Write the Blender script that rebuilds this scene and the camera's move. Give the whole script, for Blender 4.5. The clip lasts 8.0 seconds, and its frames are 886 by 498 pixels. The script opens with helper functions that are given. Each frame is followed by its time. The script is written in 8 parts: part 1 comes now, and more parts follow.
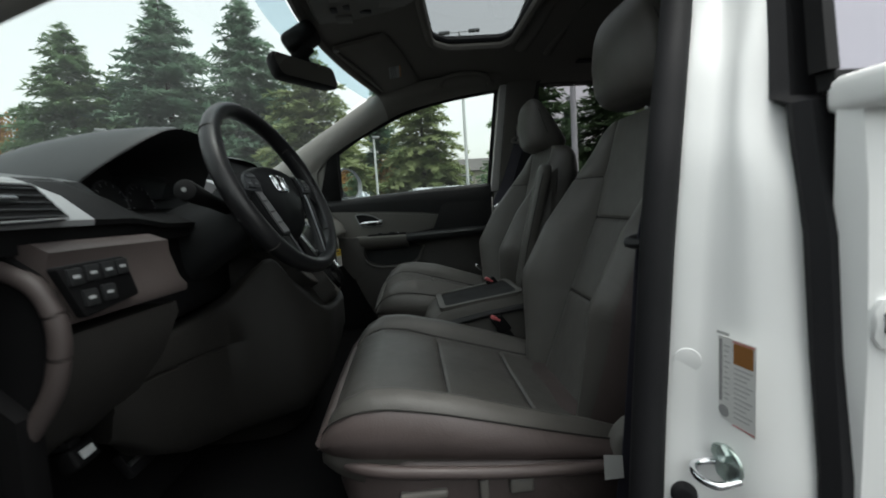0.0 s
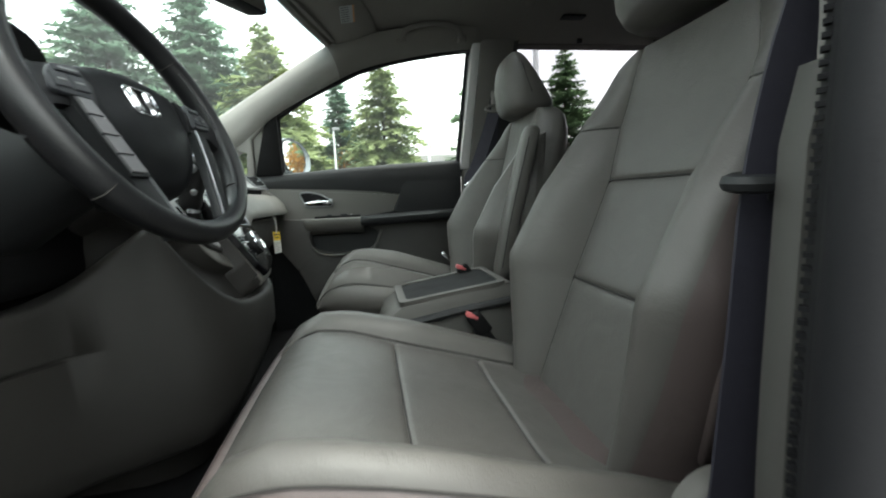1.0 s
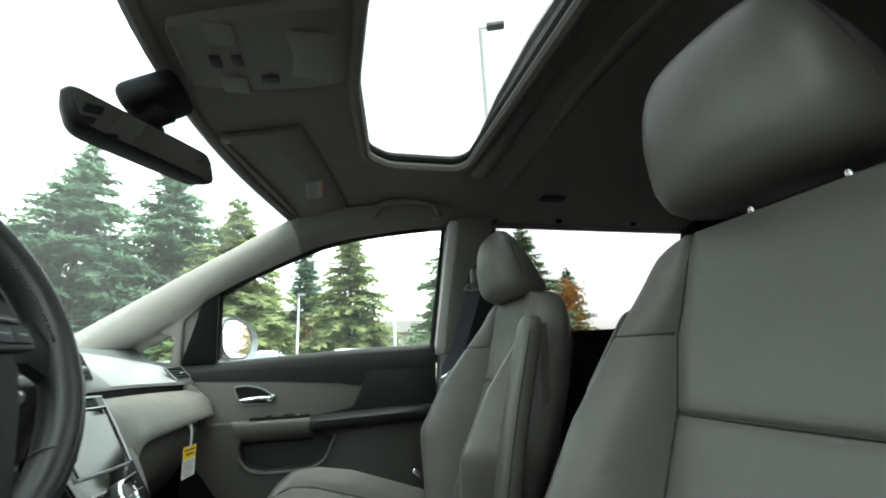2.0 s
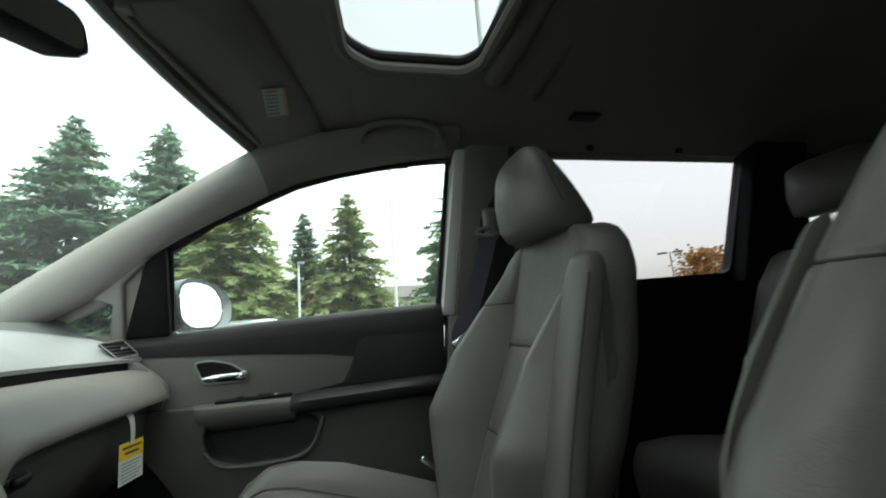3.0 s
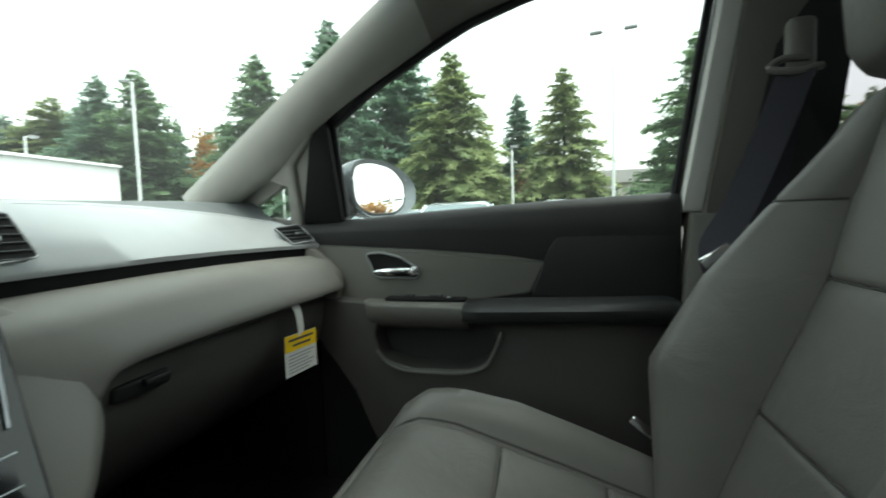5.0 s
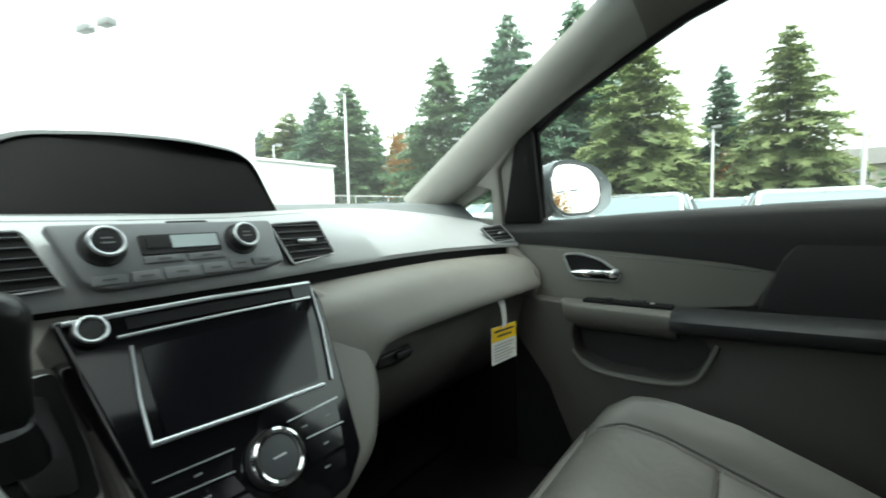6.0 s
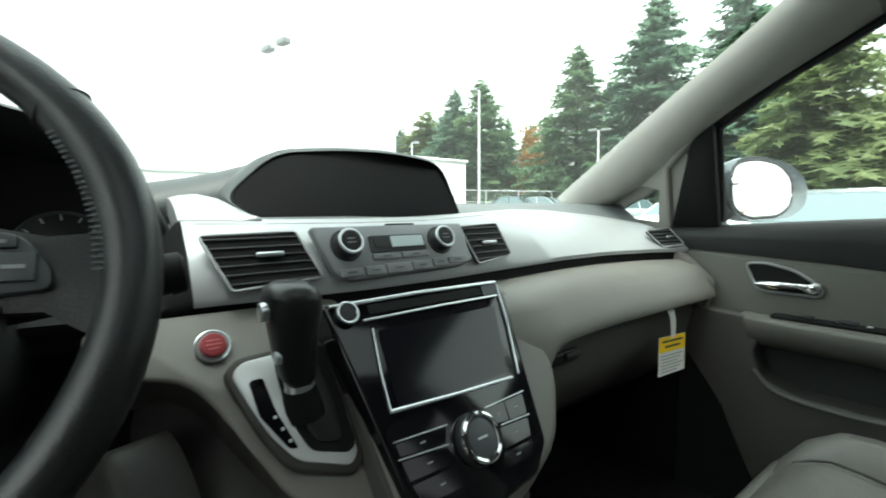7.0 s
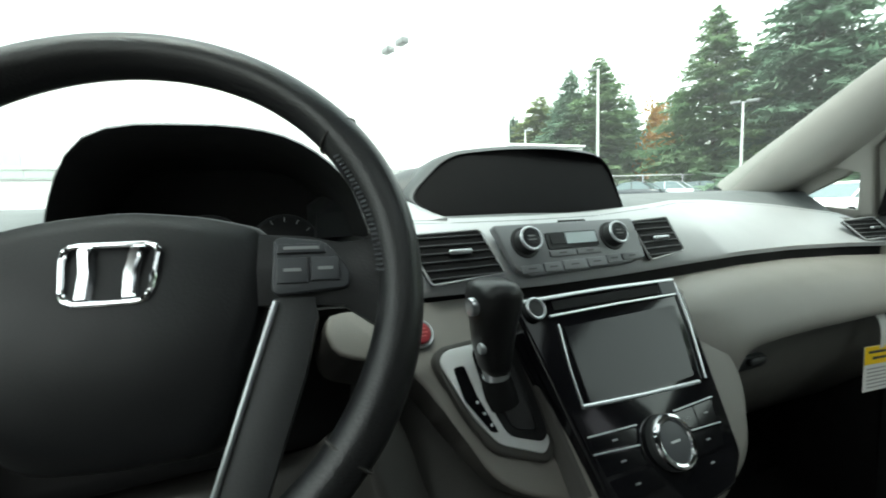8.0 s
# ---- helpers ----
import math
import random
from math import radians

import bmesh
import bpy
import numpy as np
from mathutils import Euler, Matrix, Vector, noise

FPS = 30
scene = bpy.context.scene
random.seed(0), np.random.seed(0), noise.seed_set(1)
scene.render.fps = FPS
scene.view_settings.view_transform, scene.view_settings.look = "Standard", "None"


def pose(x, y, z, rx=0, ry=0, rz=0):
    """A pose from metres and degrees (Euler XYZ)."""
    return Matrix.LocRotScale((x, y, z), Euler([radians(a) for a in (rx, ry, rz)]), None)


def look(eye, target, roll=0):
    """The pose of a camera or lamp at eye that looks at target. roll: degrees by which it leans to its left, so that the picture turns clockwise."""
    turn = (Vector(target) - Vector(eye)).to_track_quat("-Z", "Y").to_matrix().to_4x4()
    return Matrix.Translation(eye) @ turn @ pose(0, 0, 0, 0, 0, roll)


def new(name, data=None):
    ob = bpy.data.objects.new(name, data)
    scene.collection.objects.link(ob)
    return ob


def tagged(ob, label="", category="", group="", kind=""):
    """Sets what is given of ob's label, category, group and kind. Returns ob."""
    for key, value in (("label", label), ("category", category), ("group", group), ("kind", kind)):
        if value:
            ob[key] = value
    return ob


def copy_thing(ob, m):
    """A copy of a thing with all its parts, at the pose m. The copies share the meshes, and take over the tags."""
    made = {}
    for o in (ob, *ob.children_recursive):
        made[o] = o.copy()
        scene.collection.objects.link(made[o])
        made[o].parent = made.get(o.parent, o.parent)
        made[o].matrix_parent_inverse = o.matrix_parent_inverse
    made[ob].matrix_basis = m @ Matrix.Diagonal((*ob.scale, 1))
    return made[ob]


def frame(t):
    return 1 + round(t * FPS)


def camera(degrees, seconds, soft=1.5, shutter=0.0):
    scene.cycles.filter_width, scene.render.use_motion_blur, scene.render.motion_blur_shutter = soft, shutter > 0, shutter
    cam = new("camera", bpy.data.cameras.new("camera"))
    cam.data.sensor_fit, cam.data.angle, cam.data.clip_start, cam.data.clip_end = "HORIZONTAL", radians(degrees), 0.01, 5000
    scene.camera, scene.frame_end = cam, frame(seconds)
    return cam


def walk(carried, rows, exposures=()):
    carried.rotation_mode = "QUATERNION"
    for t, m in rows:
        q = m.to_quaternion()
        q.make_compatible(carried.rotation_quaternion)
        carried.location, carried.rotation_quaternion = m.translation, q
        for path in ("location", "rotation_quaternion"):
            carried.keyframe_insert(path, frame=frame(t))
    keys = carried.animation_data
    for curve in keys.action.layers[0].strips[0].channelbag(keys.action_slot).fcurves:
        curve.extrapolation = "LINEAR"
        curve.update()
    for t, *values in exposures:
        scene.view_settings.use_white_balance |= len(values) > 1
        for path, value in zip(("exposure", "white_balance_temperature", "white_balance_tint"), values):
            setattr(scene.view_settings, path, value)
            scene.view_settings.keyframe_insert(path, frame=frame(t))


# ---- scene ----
cam = camera(91.0, 8.0, soft=1.8, shutter=0.3)
PATH = [
    (0, (-1.346, -0.028, 1.016), (0.638, -0.174, 0.806), -3.8),
    (0.5, (-1.188, -0.045, 0.945), (0.792, -0.221, 0.727), -2.7),
    (1, (-1.052, -0.047, 0.939), (0.908, -0.369, 0.704), -2.6),
    (1.5, (-0.901, -0.06, 0.993), (1.028, -0.504, 1.279), -2.8),
    (1.7, (-0.856, -0.059, 1.013), (1.02, -0.543, 1.507), -2.3),
    (2.8, (-0.533, -0.124, 1.045), (1.348, -0.648, 1.478), -4.7),
    (3, (-0.464, -0.126, 1.032), (1.442, -0.625, 1.374), -4.6),
    (3.5, (-0.302, -0.135, 1.053), (1.646, -0.511, 1.302), -3.0),
    (4, (-0.165, -0.171, 1.043), (1.809, -0.488, 1.059), -3.4),
    (4.5, (-0.106, -0.195, 1.045), (1.893, -0.226, 1.005), -2.8),
    (4.7, (-0.106, -0.193, 1.05), (1.884, -0.017, 0.969), -2.2),
    (5.8, (-0.17, -0.158, 1.078), (1.529, 0.886, 0.922), -1.4),
    (6, (-0.183, -0.147, 1.084), (1.436, 1.018, 0.933), -1.3),
    (6.5, (-0.223, -0.127, 1.093), (1.193, 1.276, 0.935), -0.8),
    (7, (-0.259, -0.113, 1.1), (0.957, 1.466, 0.932), -0.4),
    (7.5, (-0.3, -0.098, 1.106), (0.685, 1.631, 0.911), -0.7),
    (8, (-0.337, -0.086, 1.112), (0.436, 1.747, 0.907), -1.8),
]
EXPOSURES = [(0.0, 0.92, 6500, 5), (0.5, 1.65, 6550, 3), (1.0, 2.53, 6550, 2), (1.5, 2.83, 6560, -2), (3.0, 2.08, 6540, -4), (3.5, 2.02, 6540, -4), (4.0, 1.88, 6540, -4), (4.5, 1.88, 6540, -4), (6.0, 2.38, 6520, -4), (8.0, 2.33, 6520, -4)]
SKY = 0.15
walk(cam, [(t, look(eye, target, roll)) for t, eye, target, roll in PATH], EXPOSURES)

# ---- world and light: bright overcast day ----
world = bpy.data.worlds.new("overcast_sky")
scene.world = world
world.use_nodes = True
wn = world.node_tree
wn.nodes.clear()
w_out = wn.nodes.new("ShaderNodeOutputWorld")
w_bg = wn.nodes.new("ShaderNodeBackground")
w_sky = wn.nodes.new("ShaderNodeTexSky")
w_hsv = wn.nodes.new("ShaderNodeHueSaturation")
w_sky.sky_type = 'NISHITA'
w_sky.sun_disc = False
w_sky.sun_elevation = radians(72)
w_sky.sun_rotation = radians(215)
w_sky.air_density = 1.6
w_sky.dust_density = 3.0
w_sky.ozone_density = 1.0
w_hsv.inputs["Saturation"].default_value = 0.16
w_bg.inputs["Strength"].default_value = SKY
wn.links.new(w_sky.outputs[0], w_hsv.inputs["Color"])
wn.links.new(w_hsv.outputs[0], w_bg.inputs["Color"])
wn.links.new(w_bg.outputs[0], w_out.inputs["Surface"])
sun_data = bpy.data.lights.new("sun", 'SUN')
sun_data.energy = 0.6
sun_data.angle = radians(25)
sun_data.color = (1.0, 0.97, 0.93)
sun = new("sun", sun_data)
sun.matrix_world = look((-5.6, -8, 30), (0, 0, 0))


# ---- materials ----
def mat(name, color, rough=0.6, metal=0.0, var=0.12, scale=6.0, grain=120.0, bump=0.15, spec=0.5, grain_kind="noise", coat=0.0, dist=0.001, rvar=0.08, wrinkle=0.0):
    m = bpy.data.materials.new(name)
    m.use_nodes = True
    nt = m.node_tree
    b = nt.nodes["Principled BSDF"]
    tc = nt.nodes.new("ShaderNodeTexCoord")
    n1 = nt.nodes.new("ShaderNodeTexNoise")
    n1.inputs["Scale"].default_value = scale
    n1.inputs["Detail"].default_value = 5
    nt.links.new(tc.outputs["Object"], n1.inputs["Vector"])
    ramp = nt.nodes.new("ShaderNodeMapRange")
    ramp.inputs["To Min"].default_value = 1 - var
    ramp.inputs["To Max"].default_value = 1 + var
    nt.links.new(n1.outputs["Fac"], ramp.inputs["Value"])
    mul = nt.nodes.new("ShaderNodeVectorMath")
    mul.operation = 'SCALE'
    mul.inputs[0].default_value = color
    nt.links.new(ramp.outputs[0], mul.inputs["Scale"])
    nt.links.new(mul.outputs[0], b.inputs["Base Color"])
    r2 = nt.nodes.new("ShaderNodeMapRange")
    r2.inputs["To Min"].default_value = max(0.02, rough - rvar)
    r2.inputs["To Max"].default_value = min(1.0, rough + rvar)
    n3 = nt.nodes.new("ShaderNodeTexNoise")
    n3.inputs["Scale"].default_value = scale * 3.3
    n3.inputs["Detail"].default_value = 3
    nt.links.new(tc.outputs["Object"], n3.inputs["Vector"])
    nt.links.new(n3.outputs["Fac"], r2.inputs["Value"])
    nt.links.new(r2.outputs[0], b.inputs["Roughness"])
    b.inputs["Metallic"].default_value = metal
    b.inputs["Specular IOR Level"].default_value = spec
    b.inputs["Coat Weight"].default_value = coat
    if bump > 0:
        if grain_kind == "noise":
            n2 = nt.nodes.new("ShaderNodeTexNoise")
            n2.inputs["Detail"].default_value = 3
            out = "Fac"
        else:
            n2 = nt.nodes.new("ShaderNodeTexVoronoi")
            out = "Distance"
        n2.inputs["Scale"].default_value = grain
        nt.links.new(tc.outputs["Object"], n2.inputs["Vector"])
        bp = nt.nodes.new("ShaderNodeBump")
        bp.inputs["Strength"].default_value = bump
        bp.inputs["Distance"].default_value = dist
        nt.links.new(n2.outputs[out], bp.inputs["Height"])
        nt.links.new(bp.outputs[0], b.inputs["Normal"])
        if wrinkle > 0:
            n4 = nt.nodes.new("ShaderNodeTexNoise")
            n4.inputs["Scale"].default_value = 16.0
            n4.inputs["Detail"].default_value = 4
            n4.inputs["Distortion"].default_value = 1.2
            nt.links.new(tc.outputs["Object"], n4.inputs["Vector"])
            b2 = nt.nodes.new("ShaderNodeBump")
            b2.inputs["Strength"].default_value = wrinkle
            b2.inputs["Distance"].default_value = 0.006
            nt.links.new(n4.outputs["Fac"], b2.inputs["Height"])
            nt.links.new(b2.outputs[0], bp.inputs["Normal"])
    return m


def glass(name, tint, gloss=1.0, veil=0.0):
    m = bpy.data.materials.new(name)
    m.use_nodes = True
    nt = m.node_tree
    nt.nodes.clear()
    o = nt.nodes.new("ShaderNodeOutputMaterial")
    t = nt.nodes.new("ShaderNodeBsdfTransparent")
    t.inputs["Color"].default_value = (*tint, 1)
    g = nt.nodes.new("ShaderNodeBsdfGlossy")
    g.inputs["Roughness"].default_value = 0.01
    lw = nt.nodes.new("ShaderNodeLayerWeight")
    lw.inputs["Blend"].default_value = 0.5
    pw = nt.nodes.new("ShaderNodeMath")
    pw.operation = 'POWER'
    pw.inputs[1].default_value = 5.0
    nt.links.new(lw.outputs["Facing"], pw.inputs[0])
    f = nt.nodes.new("ShaderNodeMath")
    f.operation = 'MULTIPLY_ADD'
    f.inputs[1].default_value = 0.45 * gloss
    f.inputs[2].default_value = 0.025 * gloss
    nt.links.new(pw.outputs[0], f.inputs[0])
    mx = nt.nodes.new("ShaderNodeMixShader")
    nt.links.new(f.outputs[0], mx.inputs[0])
    nt.links.new(t.outputs[0], mx.inputs[1])
    nt.links.new(g.outputs[0], mx.inputs[2])
    nt.links.new(mx.outputs[0], o.inputs["Surface"])
    # pale haze mixed into the pane in place of flare and reflections
    if veil > 0:
        df = nt.nodes.new("ShaderNodeBsdfTranslucent")
        df.inputs["Color"].default_value = (0.85, 0.87, 0.87, 1)
        m2 = nt.nodes.new("ShaderNodeMixShader")
        m2.inputs[0].default_value = veil
        nt.links.new(mx.outputs[0], m2.inputs[1])
        nt.links.new(df.outputs[0], m2.inputs[2])
        nt.links.new(m2.outputs[0], o.inputs["Surface"])
    return m


def leaf_mat(name, c1, c2):
    """Foliage whose tone differs from clump to clump."""
    m = bpy.data.materials.new(name)
    m.use_nodes = True
    nt = m.node_tree
    b = nt.nodes["Principled BSDF"]
    geo = nt.nodes.new("ShaderNodeNewGeometry")
    mixc = nt.nodes.new("ShaderNodeMix")
    mixc.data_type = 'RGBA'
    mixc.inputs["A"].default_value = (*c1, 1)
    mixc.inputs["B"].default_value = (*c2, 1)
    nt.links.new(geo.outputs["Random Per Island"], mixc.inputs["Factor"])
    nt.links.new(mixc.outputs["Result"], b.inputs["Base Color"])
    b.inputs["Roughness"].default_value = 0.7
    tl = nt.nodes.new("ShaderNodeBsdfTranslucent")
    nt.links.new(mixc.outputs["Result"], tl.inputs["Color"])
    ms = nt.nodes.new("ShaderNodeMixShader")
    ms.inputs[0].default_value = 0.55
    nt.links.new(b.outputs[0], ms.inputs[1])
    nt.links.new(tl.outputs[0], ms.inputs[2])
    nt.links.new(ms.outputs[0], nt.nodes["Material Output"].inputs["Surface"])
    return m


M_LEATHER = mat("grey_leather", (0.090, 0.085, 0.078), 0.44, var=0.16, scale=9, grain=420, bump=0.28, grain_kind="voronoi", dist=0.0006, rvar=0.10, wrinkle=0.26)
M_LEATHER_SIDE = mat("taupe_vinyl", (0.092, 0.072, 0.069), 0.46, var=0.14, scale=7, grain=420, bump=0.16, grain_kind="voronoi", dist=0.0006, rvar=0.10, wrinkle=0.30)
M_STITCH = mat("seam_thread", (0.03, 0.028, 0.026), 0.8, bump=0)
# darker copy of the taupe trim; flanks and knee panel carry shade in it
M_TRIMD = mat("dark_shaded_taupe_plastic", (0.028, 0.026, 0.024), 0.65, var=0.10, scale=5, grain=600, bump=0.25, grain_kind="voronoi", dist=0.0004)
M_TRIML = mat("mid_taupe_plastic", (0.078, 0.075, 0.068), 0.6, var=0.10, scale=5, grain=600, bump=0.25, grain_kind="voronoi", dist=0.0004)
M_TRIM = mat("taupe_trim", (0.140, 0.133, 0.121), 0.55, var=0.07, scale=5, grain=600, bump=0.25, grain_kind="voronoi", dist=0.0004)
M_DARK = mat("charcoal_plastic", (0.0175, 0.0185, 0.0195), 0.5, spec=0.35, var=0.15, scale=5, grain=600, bump=0.25, grain_kind="voronoi", dist=0.0004)
M_DASHTOP = mat("dash_pad", (0.080, 0.087, 0.089), 0.55, var=0.10, scale=4, grain=500, bump=0.3, grain_kind="voronoi", dist=0.0005)
M_HOOD = mat("hood_pad", (0.036, 0.040, 0.042), 0.5, spec=0.45, var=0.10, scale=4, grain=500, bump=0.3, grain_kind="voronoi", dist=0.0005)
M_SILVER = mat("silver_trim", (0.34, 0.350, 0.358), 0.45, metal=0.35, var=0.05, scale=6, grain=900, bump=0.05, dist=0.0003)
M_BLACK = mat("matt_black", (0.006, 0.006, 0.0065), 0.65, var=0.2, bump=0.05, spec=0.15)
M_GLOSS = mat("piano_black", (0.004, 0.004, 0.005), 0.09, spec=0.38, var=0.1, bump=0.0, coat=0.0, rvar=0.03)
M_SCREEN = mat("screen_glass", (0.006, 0.006, 0.008), 0.12, spec=0.26, var=0.1, bump=0.0, coat=0.0, rvar=0.03)
M_CHROME = mat("chrome", (0.75, 0.76, 0.78), 0.10, metal=1.0, var=0.04, bump=0.0, rvar=0.04)
M_SATIN = mat("satin_metal", (0.50, 0.52, 0.54), 0.30, metal=0.9, var=0.05, bump=0.04)
M_WHEEL = mat("wheel_leather", (0.0095, 0.0098, 0.0108), 0.38, spec=0.45, var=0.15, scale=12, grain=500, bump=0.25, grain_kind="voronoi", dist=0.0005)
M_AIRBAG = mat("airbag_cover_grain", (0.0065, 0.0070, 0.0080), 0.48, spec=0.25, var=0.15, scale=12, grain=500, bump=0.14, grain_kind="voronoi", dist=0.0005)
# taupe of the driver-side pad with the dim footwell's shade mixed in
M_DRPAD = mat("shaded_taupe_vinyl", (0.062, 0.050, 0.048), 0.52, var=0.10, scale=7, grain=420, bump=0.22, grain_kind="voronoi", dist=0.0006)
M_SPOKE = mat("spoke_grey_plastic", (0.015, 0.016, 0.0172), 0.5, spec=0.30, var=0.12, scale=6, grain=600, bump=0.2, grain_kind="voronoi", dist=0.0004)
M_KEYS = mat("soft_grey_keys", (0.043, 0.046, 0.051), 0.45, spec=0.4, var=0.10, bump=0.05)
M_STRIPKEY = mat("pale_grey_keys", (0.13, 0.13, 0.135), 0.4, spec=0.4, var=0.12, scale=30, bump=0.05)
M_BPEDGE = mat("pale_pillar_edge", (0.56, 0.555, 0.54), 0.7, var=0.06, scale=5, grain=900, bump=0.2, spec=0.3, dist=0.0005)
M_THREAD = mat("grey_thread", (0.055, 0.058, 0.065), 0.7, bump=0.0)
M_HEADLINER = mat("headliner_fabric", (0.142, 0.134, 0.122), 0.95, var=0.08, scale=6, grain=900, bump=0.35, spec=0.2, dist=0.0008)
M_PILLAR = mat("pillar_trim", (0.238, 0.232, 0.217), 0.75, var=0.06, scale=5, grain=900, bump=0.25, spec=0.3, dist=0.0005)
# black carpet, made blacker to stand for shade low in the cabin
M_CARPET = mat("shaded_black_carpet", (0.007, 0.007, 0.0075), 0.95, var=0.3, scale=15, grain=300, bump=0.8, spec=0.15, dist=0.004)
M_WHITE = mat("white_paint", (0.82, 0.83, 0.82), 0.36, var=0.04, scale=3, bump=0.0, coat=0.3)
M_RUBBER = mat("black_rubber", (0.011, 0.011, 0.0125), 0.7, spec=0.25, var=0.2, grain=200, bump=0.2)
M_BELT = mat("belt_webbing", (0.022, 0.021, 0.032), 0.7, var=0.15, scale=30, grain=700, bump=0.5, dist=0.0006)
M_RED = mat("red_plastic", (0.24, 0.024, 0.032), 0.4, bump=0.0)
M_LABELW = mat("white_label", (0.72, 0.72, 0.70), 0.5, var=0.05, bump=0.02)
M_YELLOW = mat("yellow_card", (0.85, 0.55, 0.01), 0.55, var=0.05, bump=0.02)
M_INK = mat("printed_ink", (0.06, 0.06, 0.06), 0.7, bump=0.0)
M_BUCKLE = mat("faded_red_plastic", (0.52, 0.12, 0.125), 0.4, bump=0.0)
M_INKG = mat("grey_print", (0.33, 0.33, 0.33), 0.7, bump=0.0)
M_FAINT = mat("faint_print", (0.50, 0.50, 0.49), 0.6, bump=0.0)
M_GREYTXT = mat("pale_marking", (0.45, 0.47, 0.48), 0.5, bump=0.0)
M_ORANGE = mat("orange_label", (0.28, 0.12, 0.03), 0.5, bump=0.0)
M_LCD = mat("lcd_window", (0.40, 0.46, 0.47), 0.12, var=0.05, bump=0.0, coat=0.4)
M_MIRROR = mat("mirror_silver", (0.92, 0.93, 0.93), 0.01, metal=1.0, var=0.0, bump=0.0, rvar=0.0)
M_ZINC = mat("zinc_plate", (0.42, 0.50, 0.47), 0.28, metal=0.9, var=0.15, bump=0.03)
M_AUDIO = mat("grey_audio_panel", (0.155, 0.162, 0.168), 0.42, metal=0.3, var=0.05, bump=0.03)
M_CLUSTER = mat("instrument_black", (0.030, 0.031, 0.032), 0.6, spec=0.3, var=0.12, scale=8, bump=0.1)
M_DISPLAY = mat("unlit_display", (0.0030, 0.0030, 0.0034), 0.50, spec=0.045, var=0.1, bump=0.0)
# taupe trim darkened to hold the shade low in the driver footwell
M_CONSOLE = mat("shaded_console_plastic", (0.0175, 0.0163, 0.0148), 0.62, var=0.12, scale=5, grain=600, bump=0.25, grain_kind="voronoi", dist=0.0004)
M_PALEPANE = mat("pale_window_pane", (0.42, 0.50, 0.44), 0.1, var=0.1, scale=1, bump=0.0)
M_DOOR = mat("taupe_door_plastic", (0.098, 0.094, 0.085), 0.58, var=0.08, scale=5, grain=600, bump=0.25, grain_kind="voronoi", dist=0.0004)
# door taupe with the shade below the armrest put into its colour
M_DOORLOW = mat("shaded_taupe_door_plastic", (0.037, 0.035, 0.032), 0.6, var=0.10, scale=5, grain=600, bump=0.25, grain_kind="voronoi", dist=0.0004)
M_GATE = mat("pale_silver_gate", (0.55, 0.56, 0.565), 0.38, metal=0.3, var=0.05, bump=0.03)
M_SLAT = mat("grey_vent_slat", (0.055, 0.057, 0.060), 0.45, var=0.1, bump=0.0)
# charcoal plastic deepened by the rear cabin's shade, put into its colour
M_REARPANEL = mat("dark_shaded_charcoal_panel", (0.0115, 0.0120, 0.0128), 0.55, spec=0.3, var=0.15, scale=5, grain=600, bump=0.25, grain_kind="voronoi", dist=0.0004)
M_GLASS = glass("clear_glass", (0.93, 0.96, 0.95), 0.8, veil=0.010)
M_WSGLASS = glass("windscreen_glass", (0.93, 0.96, 0.95), 0.7, veil=0.013)
M_TINT = glass("privacy_glass", (0.58, 0.562, 0.585), 0.6)
M_SHADE = glass("windscreen_shade_band", (0.80, 0.87, 0.905), 0.5)
M_ASPHALT = mat("asphalt", (0.055, 0.055, 0.057), 0.85, var=0.3, scale=0.8, grain=60, bump=0.6, dist=0.01)
M_BARK = mat("bark", (0.07, 0.055, 0.045), 0.9, var=0.3, scale=4, grain=20, bump=0.7, dist=0.03)
M_NEEDLE = leaf_mat("fir_needles", (0.090, 0.158, 0.078), (0.215, 0.310, 0.160))
M_NEEDLE_B = leaf_mat("blue_fir_needles", (0.092, 0.164, 0.110), (0.205, 0.300, 0.205))
M_NEEDLE_Y = leaf_mat("cedar_needles", (0.140, 0.190, 0.078), (0.310, 0.360, 0.165))
M_AUTUMN = leaf_mat("autumn_leaves", (0.26, 0.125, 0.035), (0.42, 0.24, 0.07))
M_WALLW = mat("white_render", (0.80, 0.80, 0.79), 0.8, var=0.04, scale=0.6, grain=30, bump=0.2, dist=0.01)
M_POLE = mat("pale_pole_paint", (0.55, 0.57, 0.56), 0.5, metal=0.2, var=0.08, bump=0.05)
M_LAMPHEAD = mat("lamp_head_grey", (0.20, 0.21, 0.21), 0.5, bump=0.0)
M_FENCE = mat("galvanised_fence", (0.52, 0.53, 0.52), 0.5, metal=0.4, var=0.1, bump=0.05)
M_CARS = mat("silver_car_paint", (0.52, 0.56, 0.59), 0.22, metal=0.4, var=0.03, bump=0.0, coat=0.6)
M_MIRRORCASE = mat("mirror_case_paint", (0.11, 0.13, 0.14), 0.25, metal=0.3, var=0.05, bump=0.0, coat=0.4)
M_CARB = mat("dark_car_paint", (0.03, 0.035, 0.045), 0.22, var=0.05, bump=0.0, coat=0.6)
M_CARG = mat("car_window", (0.10, 0.14, 0.15), 0.06, var=0.05, bump=0.0, coat=0.5)
M_ROOFT = mat("roof_shingle", (0.10, 0.095, 0.09), 0.9, var=0.2, grain=12, bump=0.5, dist=0.02)
M_HOUSE = mat("house_siding", (0.45, 0.42, 0.36), 0.8, var=0.08, bump=0.1)


